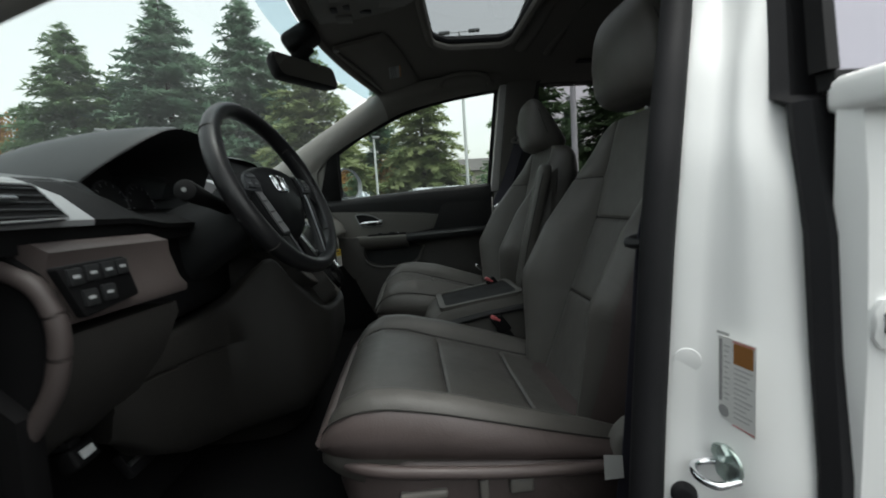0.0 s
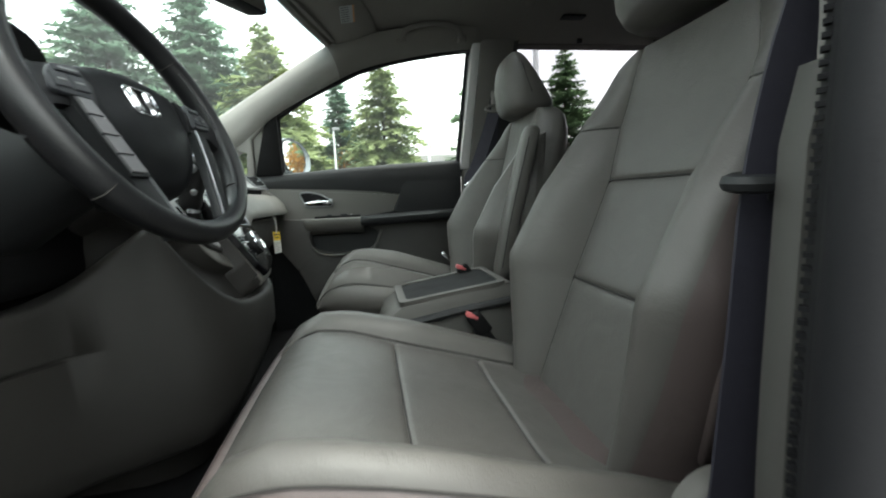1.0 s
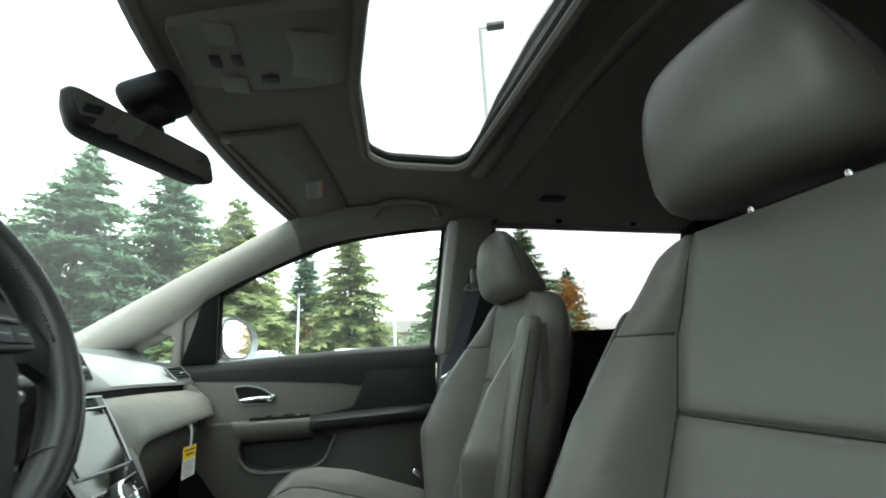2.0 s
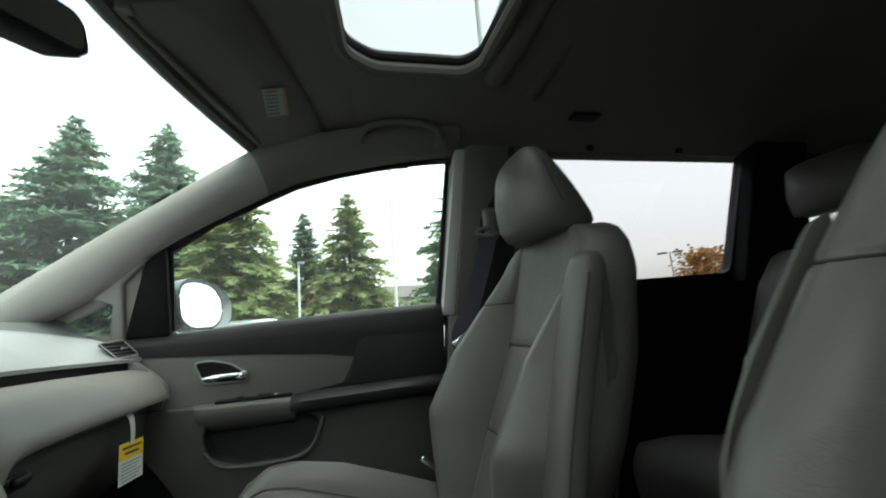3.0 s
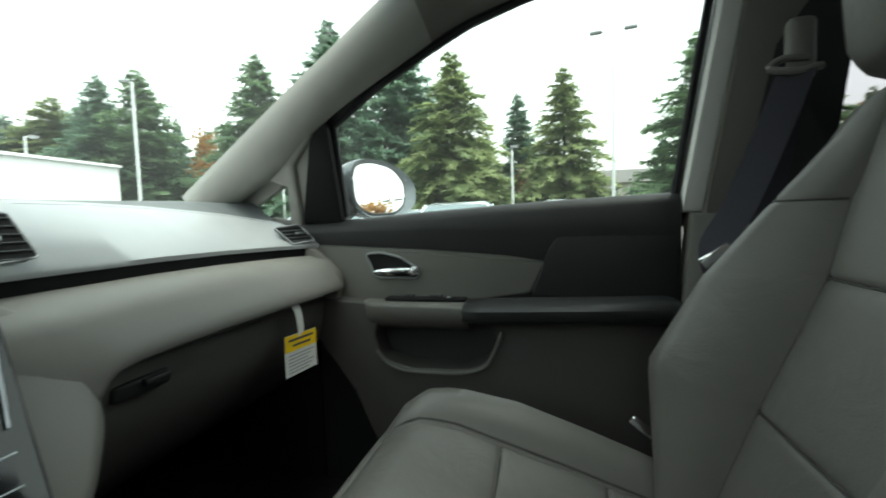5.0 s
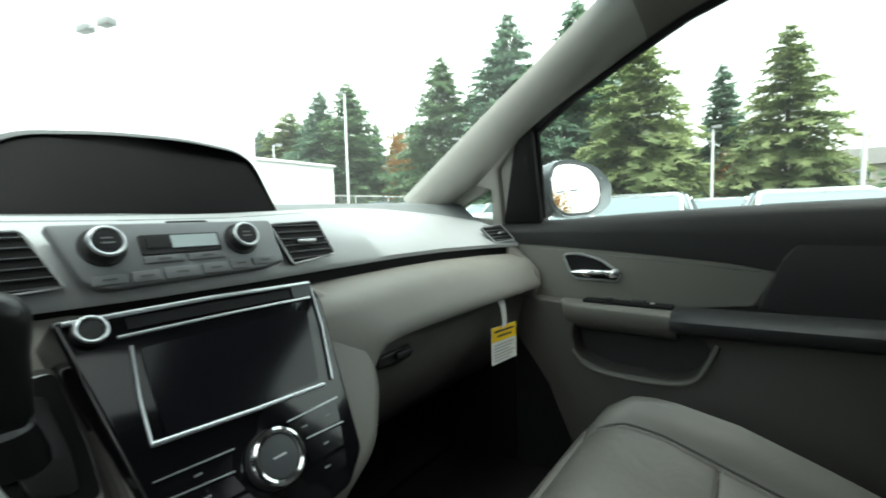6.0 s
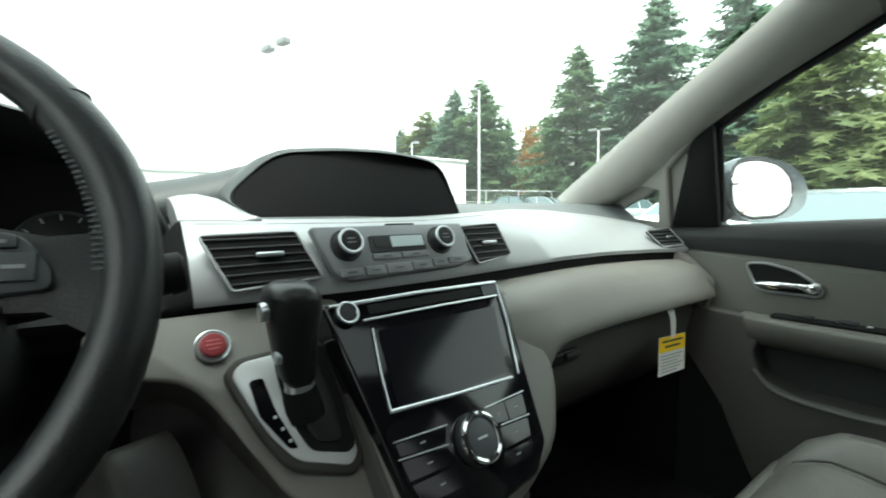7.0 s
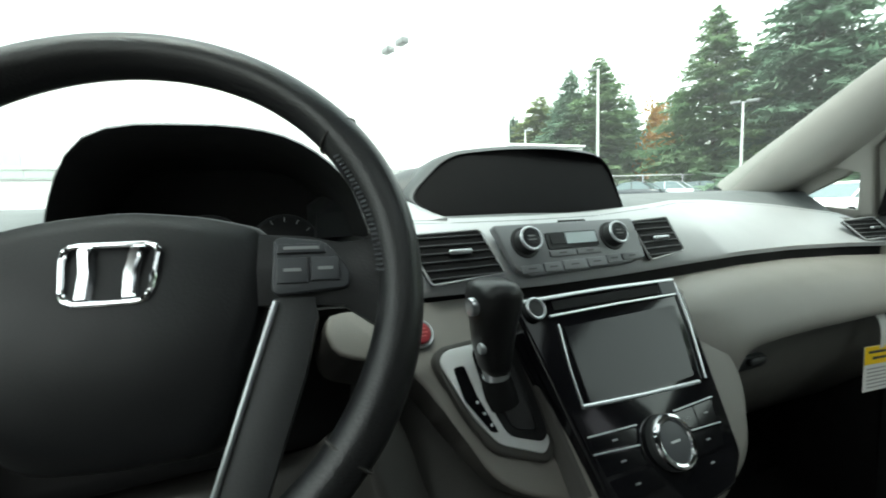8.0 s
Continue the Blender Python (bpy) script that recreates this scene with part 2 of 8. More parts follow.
# ---- mesh helpers ----
def link(name, bm, material, smooth=True, angle=40):
    bmesh.ops.recalc_face_normals(bm, faces=bm.faces)
    me = bpy.data.meshes.new(name)
    bm.to_mesh(me)
    bm.free()
    me.materials.append(material)
    if smooth:
        me.polygons.foreach_set("use_smooth", [True] * len(me.polygons))
        me.set_sharp_from_angle(angle=radians(angle))
    return new(name, me)


def part(name, bm, material, parent=None, label="", smooth=True, angle=40):
    ob = link(name, bm, material, smooth, angle)
    if parent is not None:
        ob.parent = parent
    if label:
        ob["label"] = label
    return ob


def thing(name, label, category, group="", kind=""):
    return tagged(new(name), label, category, group, kind)


def loft(rings, closed=True, cap=True, bm=None):
    bm = bm or bmesh.new()
    vs = [[bm.verts.new(p) for p in r] for r in rings]
    n = len(vs[0])
    for a, b in zip(vs, vs[1:]):
        for i in range(n if closed else n - 1):
            j = (i + 1) % n
            bm.faces.new((a[i], a[j], b[j], b[i]))
    if cap and closed:
        bm.faces.new(vs[0])
        bm.faces.new(vs[-1])
    return bm


def box(c, s, bevel=0.003, seg=2, m=None, bm=None):
    """A bevelled box with centre c and full sizes s, turned by m about its centre."""
    b = bmesh.new()
    bmesh.ops.create_cube(b, size=1.0)
    for v in b.verts:
        v.co = Vector((v.co.x * s[0], v.co.y * s[1], v.co.z * s[2]))
    if bevel > 0:
        bmesh.ops.bevel(b, geom=b.edges[:], offset=min(bevel, 0.45 * min(s)), segments=seg, affect='EDGES', profile=0.5)
    mm = Matrix.Translation(c) @ (m.to_4x4() if m else Matrix())
    b.transform(mm)
    if bm is None:
        return b
    me = bpy.data.meshes.new("t")
    b.to_mesh(me)
    b.free()
    bm.from_mesh(me)
    bpy.data.meshes.remove(me)
    return bm


def add(bm, other):
    me = bpy.data.meshes.new("t")
    other.to_mesh(me)
    other.free()
    bm.from_mesh(me)
    bpy.data.meshes.remove(me)
    return bm


def tube(path, radius, n=10, closed=False, squash=1.0, up=(0, 0, 1), bm=None):
    """A tube along a path; radius a number or one for each point."""
    P = [Vector(p) for p in path]
    rings = []
    for i, p in enumerate(P):
        if closed:
            d = P[(i + 1) % len(P)] - P[i - 1]
        else:
            d = P[min(i + 1, len(P) - 1)] - P[max(i - 1, 0)]
        d.normalize()
        u = Vector(up)
        if abs(d.dot(u)) > 0.98:
            u = Vector((1, 0, 0))
        a = d.cross(u).normalized()
        b = a.cross(d)
        r = radius[i] if isinstance(radius, (list, tuple)) else radius
        rings.append([p + a * math.cos(k * 2 * math.pi / n) * r + b * math.sin(k * 2 * math.pi / n) * r * squash for k in range(n)])
    if closed:
        rings.append(rings[0])
        bm2 = loft(rings, True, False)
        bmesh.ops.remove_doubles(bm2, verts=bm2.verts, dist=1e-6)
        return bm2 if bm is None else add(bm, bm2)
    b2 = loft(rings, True, True)
    return b2 if bm is None else add(bm, b2)


def smooth_path(pts, k=6):
    """A Catmull-Rom curve through the points."""
    P = [Vector(p) for p in pts]
    P = [P[0] * 2 - P[1]] + P + [P[-1] * 2 - P[-2]]
    out = []
    for i in range(1, len(P) - 2):
        a, b, c, d = P[i - 1:i + 3]
        for j in range(k):
            t = j / k
            out.append(0.5 * (2 * b + (c - a) * t + (2 * a - 5 * b + 4 * c - d) * t * t + (3 * b - a - 3 * c + d) * t ** 3))
    out.append(P[-2])
    return out


def interp(x, xs, ys):
    return float(np.interp(x, xs, ys))


def round_poly(pts, r, k=4):
    """A 2D polygon with its corners rounded."""
    out = []
    n = len(pts)
    for i in range(n):
        p, a, b = Vector(pts[i]), Vector(pts[i - 1]), Vector(pts[(i + 1) % n])
        da, db = (a - p), (b - p)
        q = min(r, 0.45 * da.length, 0.45 * db.length)
        s, e = p + da.normalized() * q, p + db.normalized() * q
        for j in range(k + 1):
            t = j / k
            out.append((1 - t) ** 2 * s + 2 * t * (1 - t) * p + t * t * e)
    return out


def plate(poly, depth, to3d, holes=(), bevel=0.0, seg=2):
    """A flat polygon (with holes) pushed out by depth along the third axis of to3d(u, v, w)."""
    bm = bmesh.new()
    edges = []
    loops = [poly, *holes]
    for lp in loops:
        vs = [bm.verts.new((p[0], p[1], 0)) for p in lp]
        for i in range(len(vs)):
            edges.append(bm.edges.new((vs[i], vs[(i + 1) % len(vs)])))
    if holes:
        bmesh.ops.triangle_fill(bm, edges=edges, use_beauty=True)
    else:
        bm.faces.new(bm.verts[:])
    r = bmesh.ops.extrude_face_region(bm, geom=bm.faces[:])
    top = [g for g in r["geom"] if isinstance(g, bmesh.types.BMVert)]
    for v in top:
        v.co.z += depth
    if bevel > 0:
        rim = [e for e in bm.edges if all(v.co.z > depth * 0.5 for v in e.verts) and len(e.link_faces) == 2 and abs(e.calc_face_angle(0)) > 0.5]
        bmesh.ops.bevel(bm, geom=rim, offset=bevel, segments=seg, affect='EDGES', profile=0.5)
    for v in bm.verts:
        v.co = Vector(to3d(v.co.x, v.co.y, v.co.z))
    return bm


def disc(c, axis, r, depth, n=32, bevel=0.0, r2=None, bm=None):
    """A short cylinder that starts at c and grows along axis."""
    a = Vector(axis).normalized()
    u = a.orthogonal().normalized()
    w = a.cross(u)
    c = Vector(c)
    r2 = r if r2 is None else r2
    prof = [(r, 0)]
    if bevel:
        for k in range(4):
            t = k / 3 * math.pi / 2
            prof.append((r2 - bevel + bevel * math.cos(t), depth - bevel + bevel * math.sin(t)))
    else:
        prof.append((r2, depth))
    rings = [[c + a * h + (u * math.cos(i * 2 * math.pi / n) + w * math.sin(i * 2 * math.pi / n)) * q for i in range(n)] for q, h in prof]
    b2 = loft(rings, True, True)
    return b2 if bm is None else add(bm, b2)


def ring(c, axis, r, tr, n=40, k=8, squash=1.0):
    a = Vector(axis).normalized()
    u = a.orthogonal().normalized()
    w = a.cross(u)
    c = Vector(c)
    rings = []
    for i in range(n + 1):
        t = i * 2 * math.pi / n
        d = u * math.cos(t) + w * math.sin(t)
        rings.append([c + d * (r + tr * math.cos(j * 2 * math.pi / k)) + a * tr * squash * math.sin(j * 2 * math.pi / k) for j in range(k)])
    bm = loft(rings, True, False)
    bmesh.ops.remove_doubles(bm, verts=bm.verts, dist=1e-6)
    return bm


def ribbon(path, side, thick=0.0015):
    """Flat webbing along a path; side gives half its width as a vector (or one for each point)."""
    P = [Vector(p) for p in path]
    S = [Vector(s) for s in side] if isinstance(side[0], (tuple, list, Vector)) else [Vector(side)] * len(P)
    rings = []
    for i, p in enumerate(P):
        d = (P[min(i + 1, len(P) - 1)] - P[max(i - 1, 0)]).normalized()
        nrm = d.cross(S[i]).normalized() * thick
        rings.append([p - S[i] - nrm, p + S[i] - nrm, p + S[i] + nrm, p - S[i] + nrm])
    return loft(rings, True, True)


def frame_of(o, u, v):
    """A mapping (a, b, c) -> place, in the plane through o spanned by u and v; c grows along their cross product."""
    o, u, v = Vector(o), Vector(u).normalized(), Vector(v)
    v = (v - u * u.dot(v)).normalized()
    w = u.cross(v)
    return lambda a, b, c: o + u * a + v * b + w * c


XC = -0.03           # the van's middle line
FLOOR = 0.40


# ---- the van's shell ----
def roof_z(x, y):
    zc = interp(y, [-2.6, -0.6, -0.2, 0.08, 0.26], [1.70, 1.70, 1.675, 1.615, 1.575])
    k = interp(y, [-0.5, 0.1], [0.29, 0.16])
    return zc - k * (x - XC) ** 2


def header_y(x):
    return 0.235 - 0.32 * (x - XC) ** 2 - 0.0 * x


def side_x(z):
    """Inner face of the passenger window's plane."""
    return 1.254 - 0.34 * z


def tum(y, z, w):
    return (side_x(z) - w, y, z)


SUNROOF = [(-0.48, -0.498), (0.42, -0.498), (0.455, -0.455), (0.455, -0.225), (0.405, -0.160), (0.10, -0.110), (-0.16, -0.110), (-0.465, -0.160), (-0.515, -0.225), (-0.515, -0.455)]


def roof_sheet(drop, thick, hole, edge):
    """The roof over the cabin as a curved sheet with the sunroof's opening."""
    bm = bmesh.new()
    outer = []
    xs = [XC - edge + 2 * edge * i / 24 for i in range(25)]
    for x in xs:
        outer.append((x, header_y(x)))
    for i in range(1, 24):
        outer.append((xs[-1], header_y(xs[-1]) + (-2.6 - header_y(xs[-1])) * i / 24))
    for x in reversed(xs):
        outer.append((x, -2.6))
    for i in range(1, 24):
        outer.append((xs[0], -2.6 + (header_y(xs[0]) + 2.6) * i / 24))
    edges = []
    for lp in (outer, round_poly(hole, 0.05, 5)):
        vs = [bm.verts.new((p[0], p[1], 0)) for p in lp]
        for i in range(len(vs)):
            edges.append(bm.edges.new((vs[i], vs[(i + 1) % len(vs)])))
    bmesh.ops.triangle_fill(bm, edges=edges, use_beauty=True)
    bmesh.ops.subdivide_edges(bm, edges=[e for e in bm.edges if e.calc_length() > 0.12], cuts=3, use_grid_fill=True)
    bmesh.ops.triangulate(bm, faces=bm.faces)
    r = bmesh.ops.extrude_face_region(bm, geom=bm.faces[:])
    top = {g for g in r["geom"] if isinstance(g, bmesh.types.BMVert)}
    for v in bm.verts:
        z = roof_z(v.co.x, v.co.y) + drop
        v.co.z = z + (thick if v in top else 0)
    return bm


headliner = part("ceiling", roof_sheet(0.0, 0.02, SUNROOF, 0.77), M_HEADLINER, None, smooth=True, angle=50)
tagged(headliner, "grey woven fabric headliner with a sunroof opening", "ceiling", kind="structure")
roof_outer = part("roof", roof_sheet(0.045, 0.008, [(x * 1.02, y * 1.0) for x, y in SUNROOF], 0.71), M_WHITE, None, angle=50)
tagged(roof_outer, "white painted steel roof panel over the cabin", "roof", kind="structure")

# sunroof: rim trim, glass, drawn-back shade
sunroof = thing("sunroof", "tinted glass sunroof with a dark seal and trimmed rim", "sunroof")
rim = [Vector((p[0], p[1], 0)) for p in round_poly(SUNROOF, 0.05, 5)]
part("rim_trim", tube([(p.x, p.y, roof_z(p.x, p.y) + 0.004) for p in rim], 0.016, 8, closed=True), M_HEADLINER, sunroof, "grey fabric-covered rim")
part("seal", tube([(p.x * 0.985, p.y, roof_z(p.x, p.y) + 0.030) for p in rim], 0.014, 8, closed=True), M_RUBBER, sunroof, "black rubber seal")
well = []
for k, (h, s) in enumerate([(0.0, 1.0), (0.050, 1.0)]):
    well.append([(p.x, p.y, roof_z(p.x, p.y) + h) for p in rim])
part("well", loft(well, True, False), M_BLACK, sunroof)
part("pane", plate(round_poly(SUNROOF, 0.05, 5), 0.004, lambda a, b, c: (a, b, roof_z(a, b) + 0.046 + c)), glass("sunroof_glass", (0.62, 0.63, 0.635), 0.6), sunroof, "clear glass pane")
lip = smooth_path([(0.47, -0.535, 0), (0.30, -0.56, 0), (0.0, -0.565, 0), (-0.30, -0.56, 0), (-0.52, -0.535, 0)], 6)
part("shade_lip", tube([(p.x, p.y, roof_z(p.x, p.y) - 0.004) for p in lip], 0.030, 10, squash=0.5), M_HEADLINER, sunroof, "rolled edge of the sliding shade")
lip2 = smooth_path([(0.52, -0.66, 0), (0.30, -0.685, 0), (0.0, -0.69, 0), (-0.30, -0.685, 0), (-0.57, -0.66, 0)], 6)
part("shade_ridge", tube([(p.x, p.y, roof_z(p.x, p.y) - 0.001) for p in lip2], 0.02, 8, squash=0.45), M_HEADLINER, sunroof)


# floor, firewall, rear closing wall, outer skin of the passenger side
fl = part("floor", box((XC, -0.9, FLOOR - 0.02), (2.00, 3.6, 0.04), 0.0), M_CARPET, None, smooth=False)
tagged(fl, "black carpet floor of the cabin", "floor", kind="structure")
fw = part("firewall", box((XC, 0.78, 0.74), (1.86, 0.06, 0.70), 0.01), M_BLACK)
tagged(fw, "black firewall behind the dashboard", "wall", kind="structure")
rw = part("wall_rear", box((XC, -2.62, 1.05), (1.80, 0.05, 1.34), 0.02), M_DARK)
tagged(rw, "dark trim wall closing the rear of the cabin", "wall", kind="structure")

# passenger side: sheet with window openings (front door glass, quarter glass, sliding door glass)
DOOR_WIN = [(0.296, 1.284), (0.305, 1.06), (-0.455, 1.085), (-0.49, 1.522), (-0.377, 1.515), (-0.261, 1.499), (-0.148, 1.478), (-0.038, 1.448), (0.07, 1.402), (0.176, 1.354)]
QUARTER = [(0.352, 1.245), (0.436, 1.170), (0.60, 1.095), (0.425, 1.055)]
REAR_WIN = [(-1.80, 1.400), (-2.47, 1.395), (-2.47, 1.150), (-1.775, 1.140)]
SLIDE_WIN = [(-0.675, 1.556), (-1.548, 1.556), (-1.455, 1.132), (-0.665, 1.122)]


def slide_x(y, z):
    """Inner face of the body side, which steps inwards behind the front door."""
    k = min(1.0, max(0.0, (-0.55 - y) / 0.15))
    return side_x(z) * (1 - k) + (0.898 - 0.14 * z) * k


side_outline = [(0.98, 1.04), (0.75, 1.125), (0.50, 1.275), (0.30, 1.385), (0.10, 1.485), (-0.05, 1.545), (-0.3, 1.60), (-0.9, 1.62), (-2.62, 1.60), (-2.62, 1.03), (-0.46, 1.03), (0.42, 1.03)]
side_bm = plate(side_outline, 0.035, lambda a, b, c: (slide_x(a, b) + 0.004 + c, a, b), holes=[round_poly(DOOR_WIN, 0.02, 3), QUARTER, round_poly(SLIDE_WIN, 0.03, 3), round_poly(REAR_WIN, 0.03, 3)])
sd = part("wall_passenger_side", side_bm, M_DARK, None, smooth=False)
tagged(sd, "dark window frames and body side beside the passenger seat", "wall", kind="structure")
lower_skin = part("wall_passenger_lower", box((1.0, -0.9, 0.74), (0.05, 3.5, 0.62), 0.02), M_WHITE)
tagged(lower_skin, "white painted lower body side", "wall", kind="structure")
for nm, poly, mt, lb in (("window_1", DOOR_WIN, M_GLASS, "clear side window of the passenger door"), ("window_2", QUARTER, M_GLASS, "small clear quarter window behind the windscreen pillar"), ("window_3", SLIDE_WIN, M_TINT, "tinted privacy window of the sliding door"), ("window_4", REAR_WIN, M_TINT, "tinted privacy window at the rear of the cabin")):
    w = part(nm, plate(poly, 0.004, lambda a, b, c: (slide_x(a, b) + 0.018 + c, a, b)), mt, None, smooth=False)
    tagged(w, lb, "window", kind="structure")
    w.visible_shadow = nm in ("window_3", "window_4")
# black seal along the door window's rear and top edges
seal_path = [tum(y, z, -0.006) for y, z in [(0.300, 1.075), (0.290, 1.280), (0.176, 1.350), (0.07, 1.397), (-0.038, 1.443), (-0.148, 1.473), (-0.261, 1.494), (-0.377, 1.510), (-0.478, 1.515), (-0.448, 1.10)]]
tagged(part("window_seal", tube(seal_path, 0.008, 6), M_RUBBER), "black rubber run channel round the door window", "seal", kind="structure")
# clips along the top of the sliding door window
for y in (-0.93, -1.268):
    c = part("shade_hook", box((0.678, y, 1.544), (0.012, 0.022, 0.018), 0.003), M_BLACK)
    tagged(c, "small black sunshade hook above the tinted window", "hook", "sunshade hooks")

# left side: roof rail over the open door
rail_l = smooth_path([(-0.91, 0.74, 1.12), (-0.885, 0.56, 1.185), (-0.858, 0.38, 1.272), (-0.835, 0.25, 1.345), (-0.800, 0.08, 1.450), (-0.775, -0.08, 1.535), (-0.765, -0.30, 1.580), (-0.765, -0.9, 1.59), (-0.765, -2.6, 1.58)], 6)
tagged(part("roof_rail", tube(rail_l, 0.045, 10), M_PILLAR), "grey trimmed roof rail and pillar over the open driver door", "pillar", kind="structure")


# A-pillar of the passenger side: trimmed from the windscreen's foot to the roof
def a_pillar(first, last):
    lower = smooth_path([(0.845, 0.60, 1.098), (0.825, 0.45, 1.175), (0.800, 0.33, 1.262), (0.790, 0.24, 1.318), (0.778, 0.10, 1.388), (0.760, -0.03, 1.446), (0.746, -0.16, 1.478), (0.735, -0.33, 1.507), (0.728, -0.48, 1.525)], 4)
    upper = smooth_path([(0.850, 0.745, 1.140), (0.808, 0.56, 1.245), (0.770, 0.385, 1.345), (0.745, 0.27, 1.408), (0.712, 0.12, 1.492), (0.675, 0.02, 1.530), (0.640, -0.12, 1.552), (0.625, -0.30, 1.572), (0.620, -0.48, 1.580)], 4)
    rings = []
    for lo, up in zip(lower, upper):
        mid = (lo + up) / 2
        d = (up - lo)
        inw = Vector((-0.80, -0.30, -0.35)).normalized()
        b = 0.26 * d.length
        back = -inw
        rings.append([lo + back * 0.03, lo, lo + d * 0.2 + inw * b * 0.62, mid + inw * b, up - d * 0.2 + inw * b * 0.7, up, up + back * 0.03])
    return loft(rings[first:last], True, True)


tagged(part("roof_edge_trim", a_pillar(18, 33), M_HEADLINER, None, angle=60), "grey fabric roof edge above the passenger window", "trim", kind="structure")
tagged(part("a_pillar_trim", a_pillar(0, 19), M_PILLAR, None, angle=60), "pale grey moulded trim of the windscreen pillar", "pillar", kind="structure")
# foot of the pillar between quarter window and door mirror
foot = plate([(0.33, 1.262), (0.395, 1.20), (0.405, 1.055), (0.440, 1.055), (0.425, 1.15), (0.47, 1.165), (0.42, 1.225), (0.36, 1.275)], 0.03, lambda a, b, c: tum(a, b, 0.0 + c), bevel=0.008)
tagged(part("pillar_foot_trim", foot, M_PILLAR), "pale grey upright trim beside the quarter window", "pillar", kind="structure")
qfr = plate(round_poly([(0.70, 1.050), (0.665, 1.105), (0.45, 1.205), (0.345, 1.276), (0.392, 1.050)], 0.006, 2), 0.014, lambda a, b, c: tum(a, b, -0.002 + c), holes=[round_poly([(0.405, 1.192), (0.455, 1.146), (0.575, 1.088), (0.438, 1.070)], 0.008, 3)], bevel=0.003)
tagged(part("quarter_window_trim", qfr, M_PILLAR), "pale grey trim round the small quarter window", "trim", kind="structure")
sail = plate(round_poly([(0.292, 1.292), (0.335, 1.275), (0.408, 1.060), (0.300, 1.060)], 0.008), 0.022, lambda a, b, c: tum(a, b, c), bevel=0.004)
tagged(part("mirror_sail", sail, M_BLACK), "black triangular cover inside the door mirror", "trim", kind="structure")

# B-pillar of the passenger side
bp = plate([(-0.492, 1.545), (-0.455, 1.06), (-0.496, 1.06), (-0.526, 1.550)], 0.03, lambda a, b, c: tum(a, b, c), bevel=0.008)
tagged(part("b_pillar_edge", bp, M_BPEDGE), "pale grey edge trim behind the passenger window", "pillar", kind="structure")
bp2 = plate([(-0.524, 1.56), (-0.494, 1.05), (-0.645, 1.05), (-0.662, 1.56)], 0.045, lambda a, b, c: tum(a, b, c - 0.004), bevel=0.012)
tagged(part("b_pillar_trim", bp2, M_TRIM), "grey centre pillar trim behind the passenger seat", "pillar", kind="structure")
bp3 = plate([(-0.47, 1.06), (-0.70, 1.06), (-0.72, 0.42), (-0.43, 0.42)], 0.05, lambda a, b, c: (0.90 - c, a, b), bevel=0.012)
tagged(part("b_pillar_lower_trim", bp3, M_TRIM), "grey lower centre pillar trim", "pillar", kind="structure")
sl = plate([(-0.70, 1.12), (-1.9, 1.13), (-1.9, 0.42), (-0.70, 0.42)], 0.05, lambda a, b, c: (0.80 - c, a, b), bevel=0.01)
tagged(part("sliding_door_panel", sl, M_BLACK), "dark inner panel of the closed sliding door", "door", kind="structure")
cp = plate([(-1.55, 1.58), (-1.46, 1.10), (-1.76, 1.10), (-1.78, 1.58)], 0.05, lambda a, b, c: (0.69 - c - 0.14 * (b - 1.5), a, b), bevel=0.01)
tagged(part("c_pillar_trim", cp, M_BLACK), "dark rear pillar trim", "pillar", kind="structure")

# windscreen
def ws_point(u, v):
    """u across, v from the header (0) to the foot (1)."""
    x0, x1 = XC + (u * 0.74), XC + (u * 0.88)
    a = Vector((x0, header_y(x0) + 0.03, roof_z(x0, header_y(x0)) + 0.01))
    f = Vector((x1, 1.16 - 0.50 * u * u, 1.10 + 0.02 * u * u))
    p = a.lerp(f, v)
    p.z += 0.03 * math.sin(math.pi * v)
    return p


def ws_sheet(v0, v1, off):
    bm = bmesh.new()
    g = [[bm.verts.new(ws_point(-1 + i / 10, v0 + (v1 - v0) * j / 10) + Vector((0, off * 0.6, off * 0.8))) for i in range(21)] for j in range(11)]
    for j in range(10):
        for i in range(20):
            bm.faces.new((g[j][i], g[j][i + 1], g[j + 1][i + 1], g[j + 1][i]))
    r = bmesh.ops.extrude_face_region(bm, geom=bm.faces[:])
    for e in r["geom"]:
        if isinstance(e, bmesh.types.BMVert):
            e.co += Vector((0, 0.0024, 0.0032))
    return bm


ws = part("windscreen", ws_sheet(0.0, 1.0, 0.0), M_WSGLASS)
tagged(ws, "clear curved windscreen", "windscreen", kind="structure")
ws.visible_shadow = False
band = part("shade_band", ws_sheet(0.0, 0.07, -0.006), M_SHADE, ws, "blue-tinted shade band")
band.visible_shadow = False
hdr = [(XC + u * 0.74, header_y(XC + u * 0.74) + 0.004, roof_z(XC + u * 0.74, header_y(XC + u * 0.74)) + 0.006) for u in [i / 10 - 1 for i in range(21)]]
tagged(part("header_trim", tube(hdr, 0.018, 8), M_HEADLINER), "grey fabric edge of the headliner along the windscreen", "trim", kind="structure")


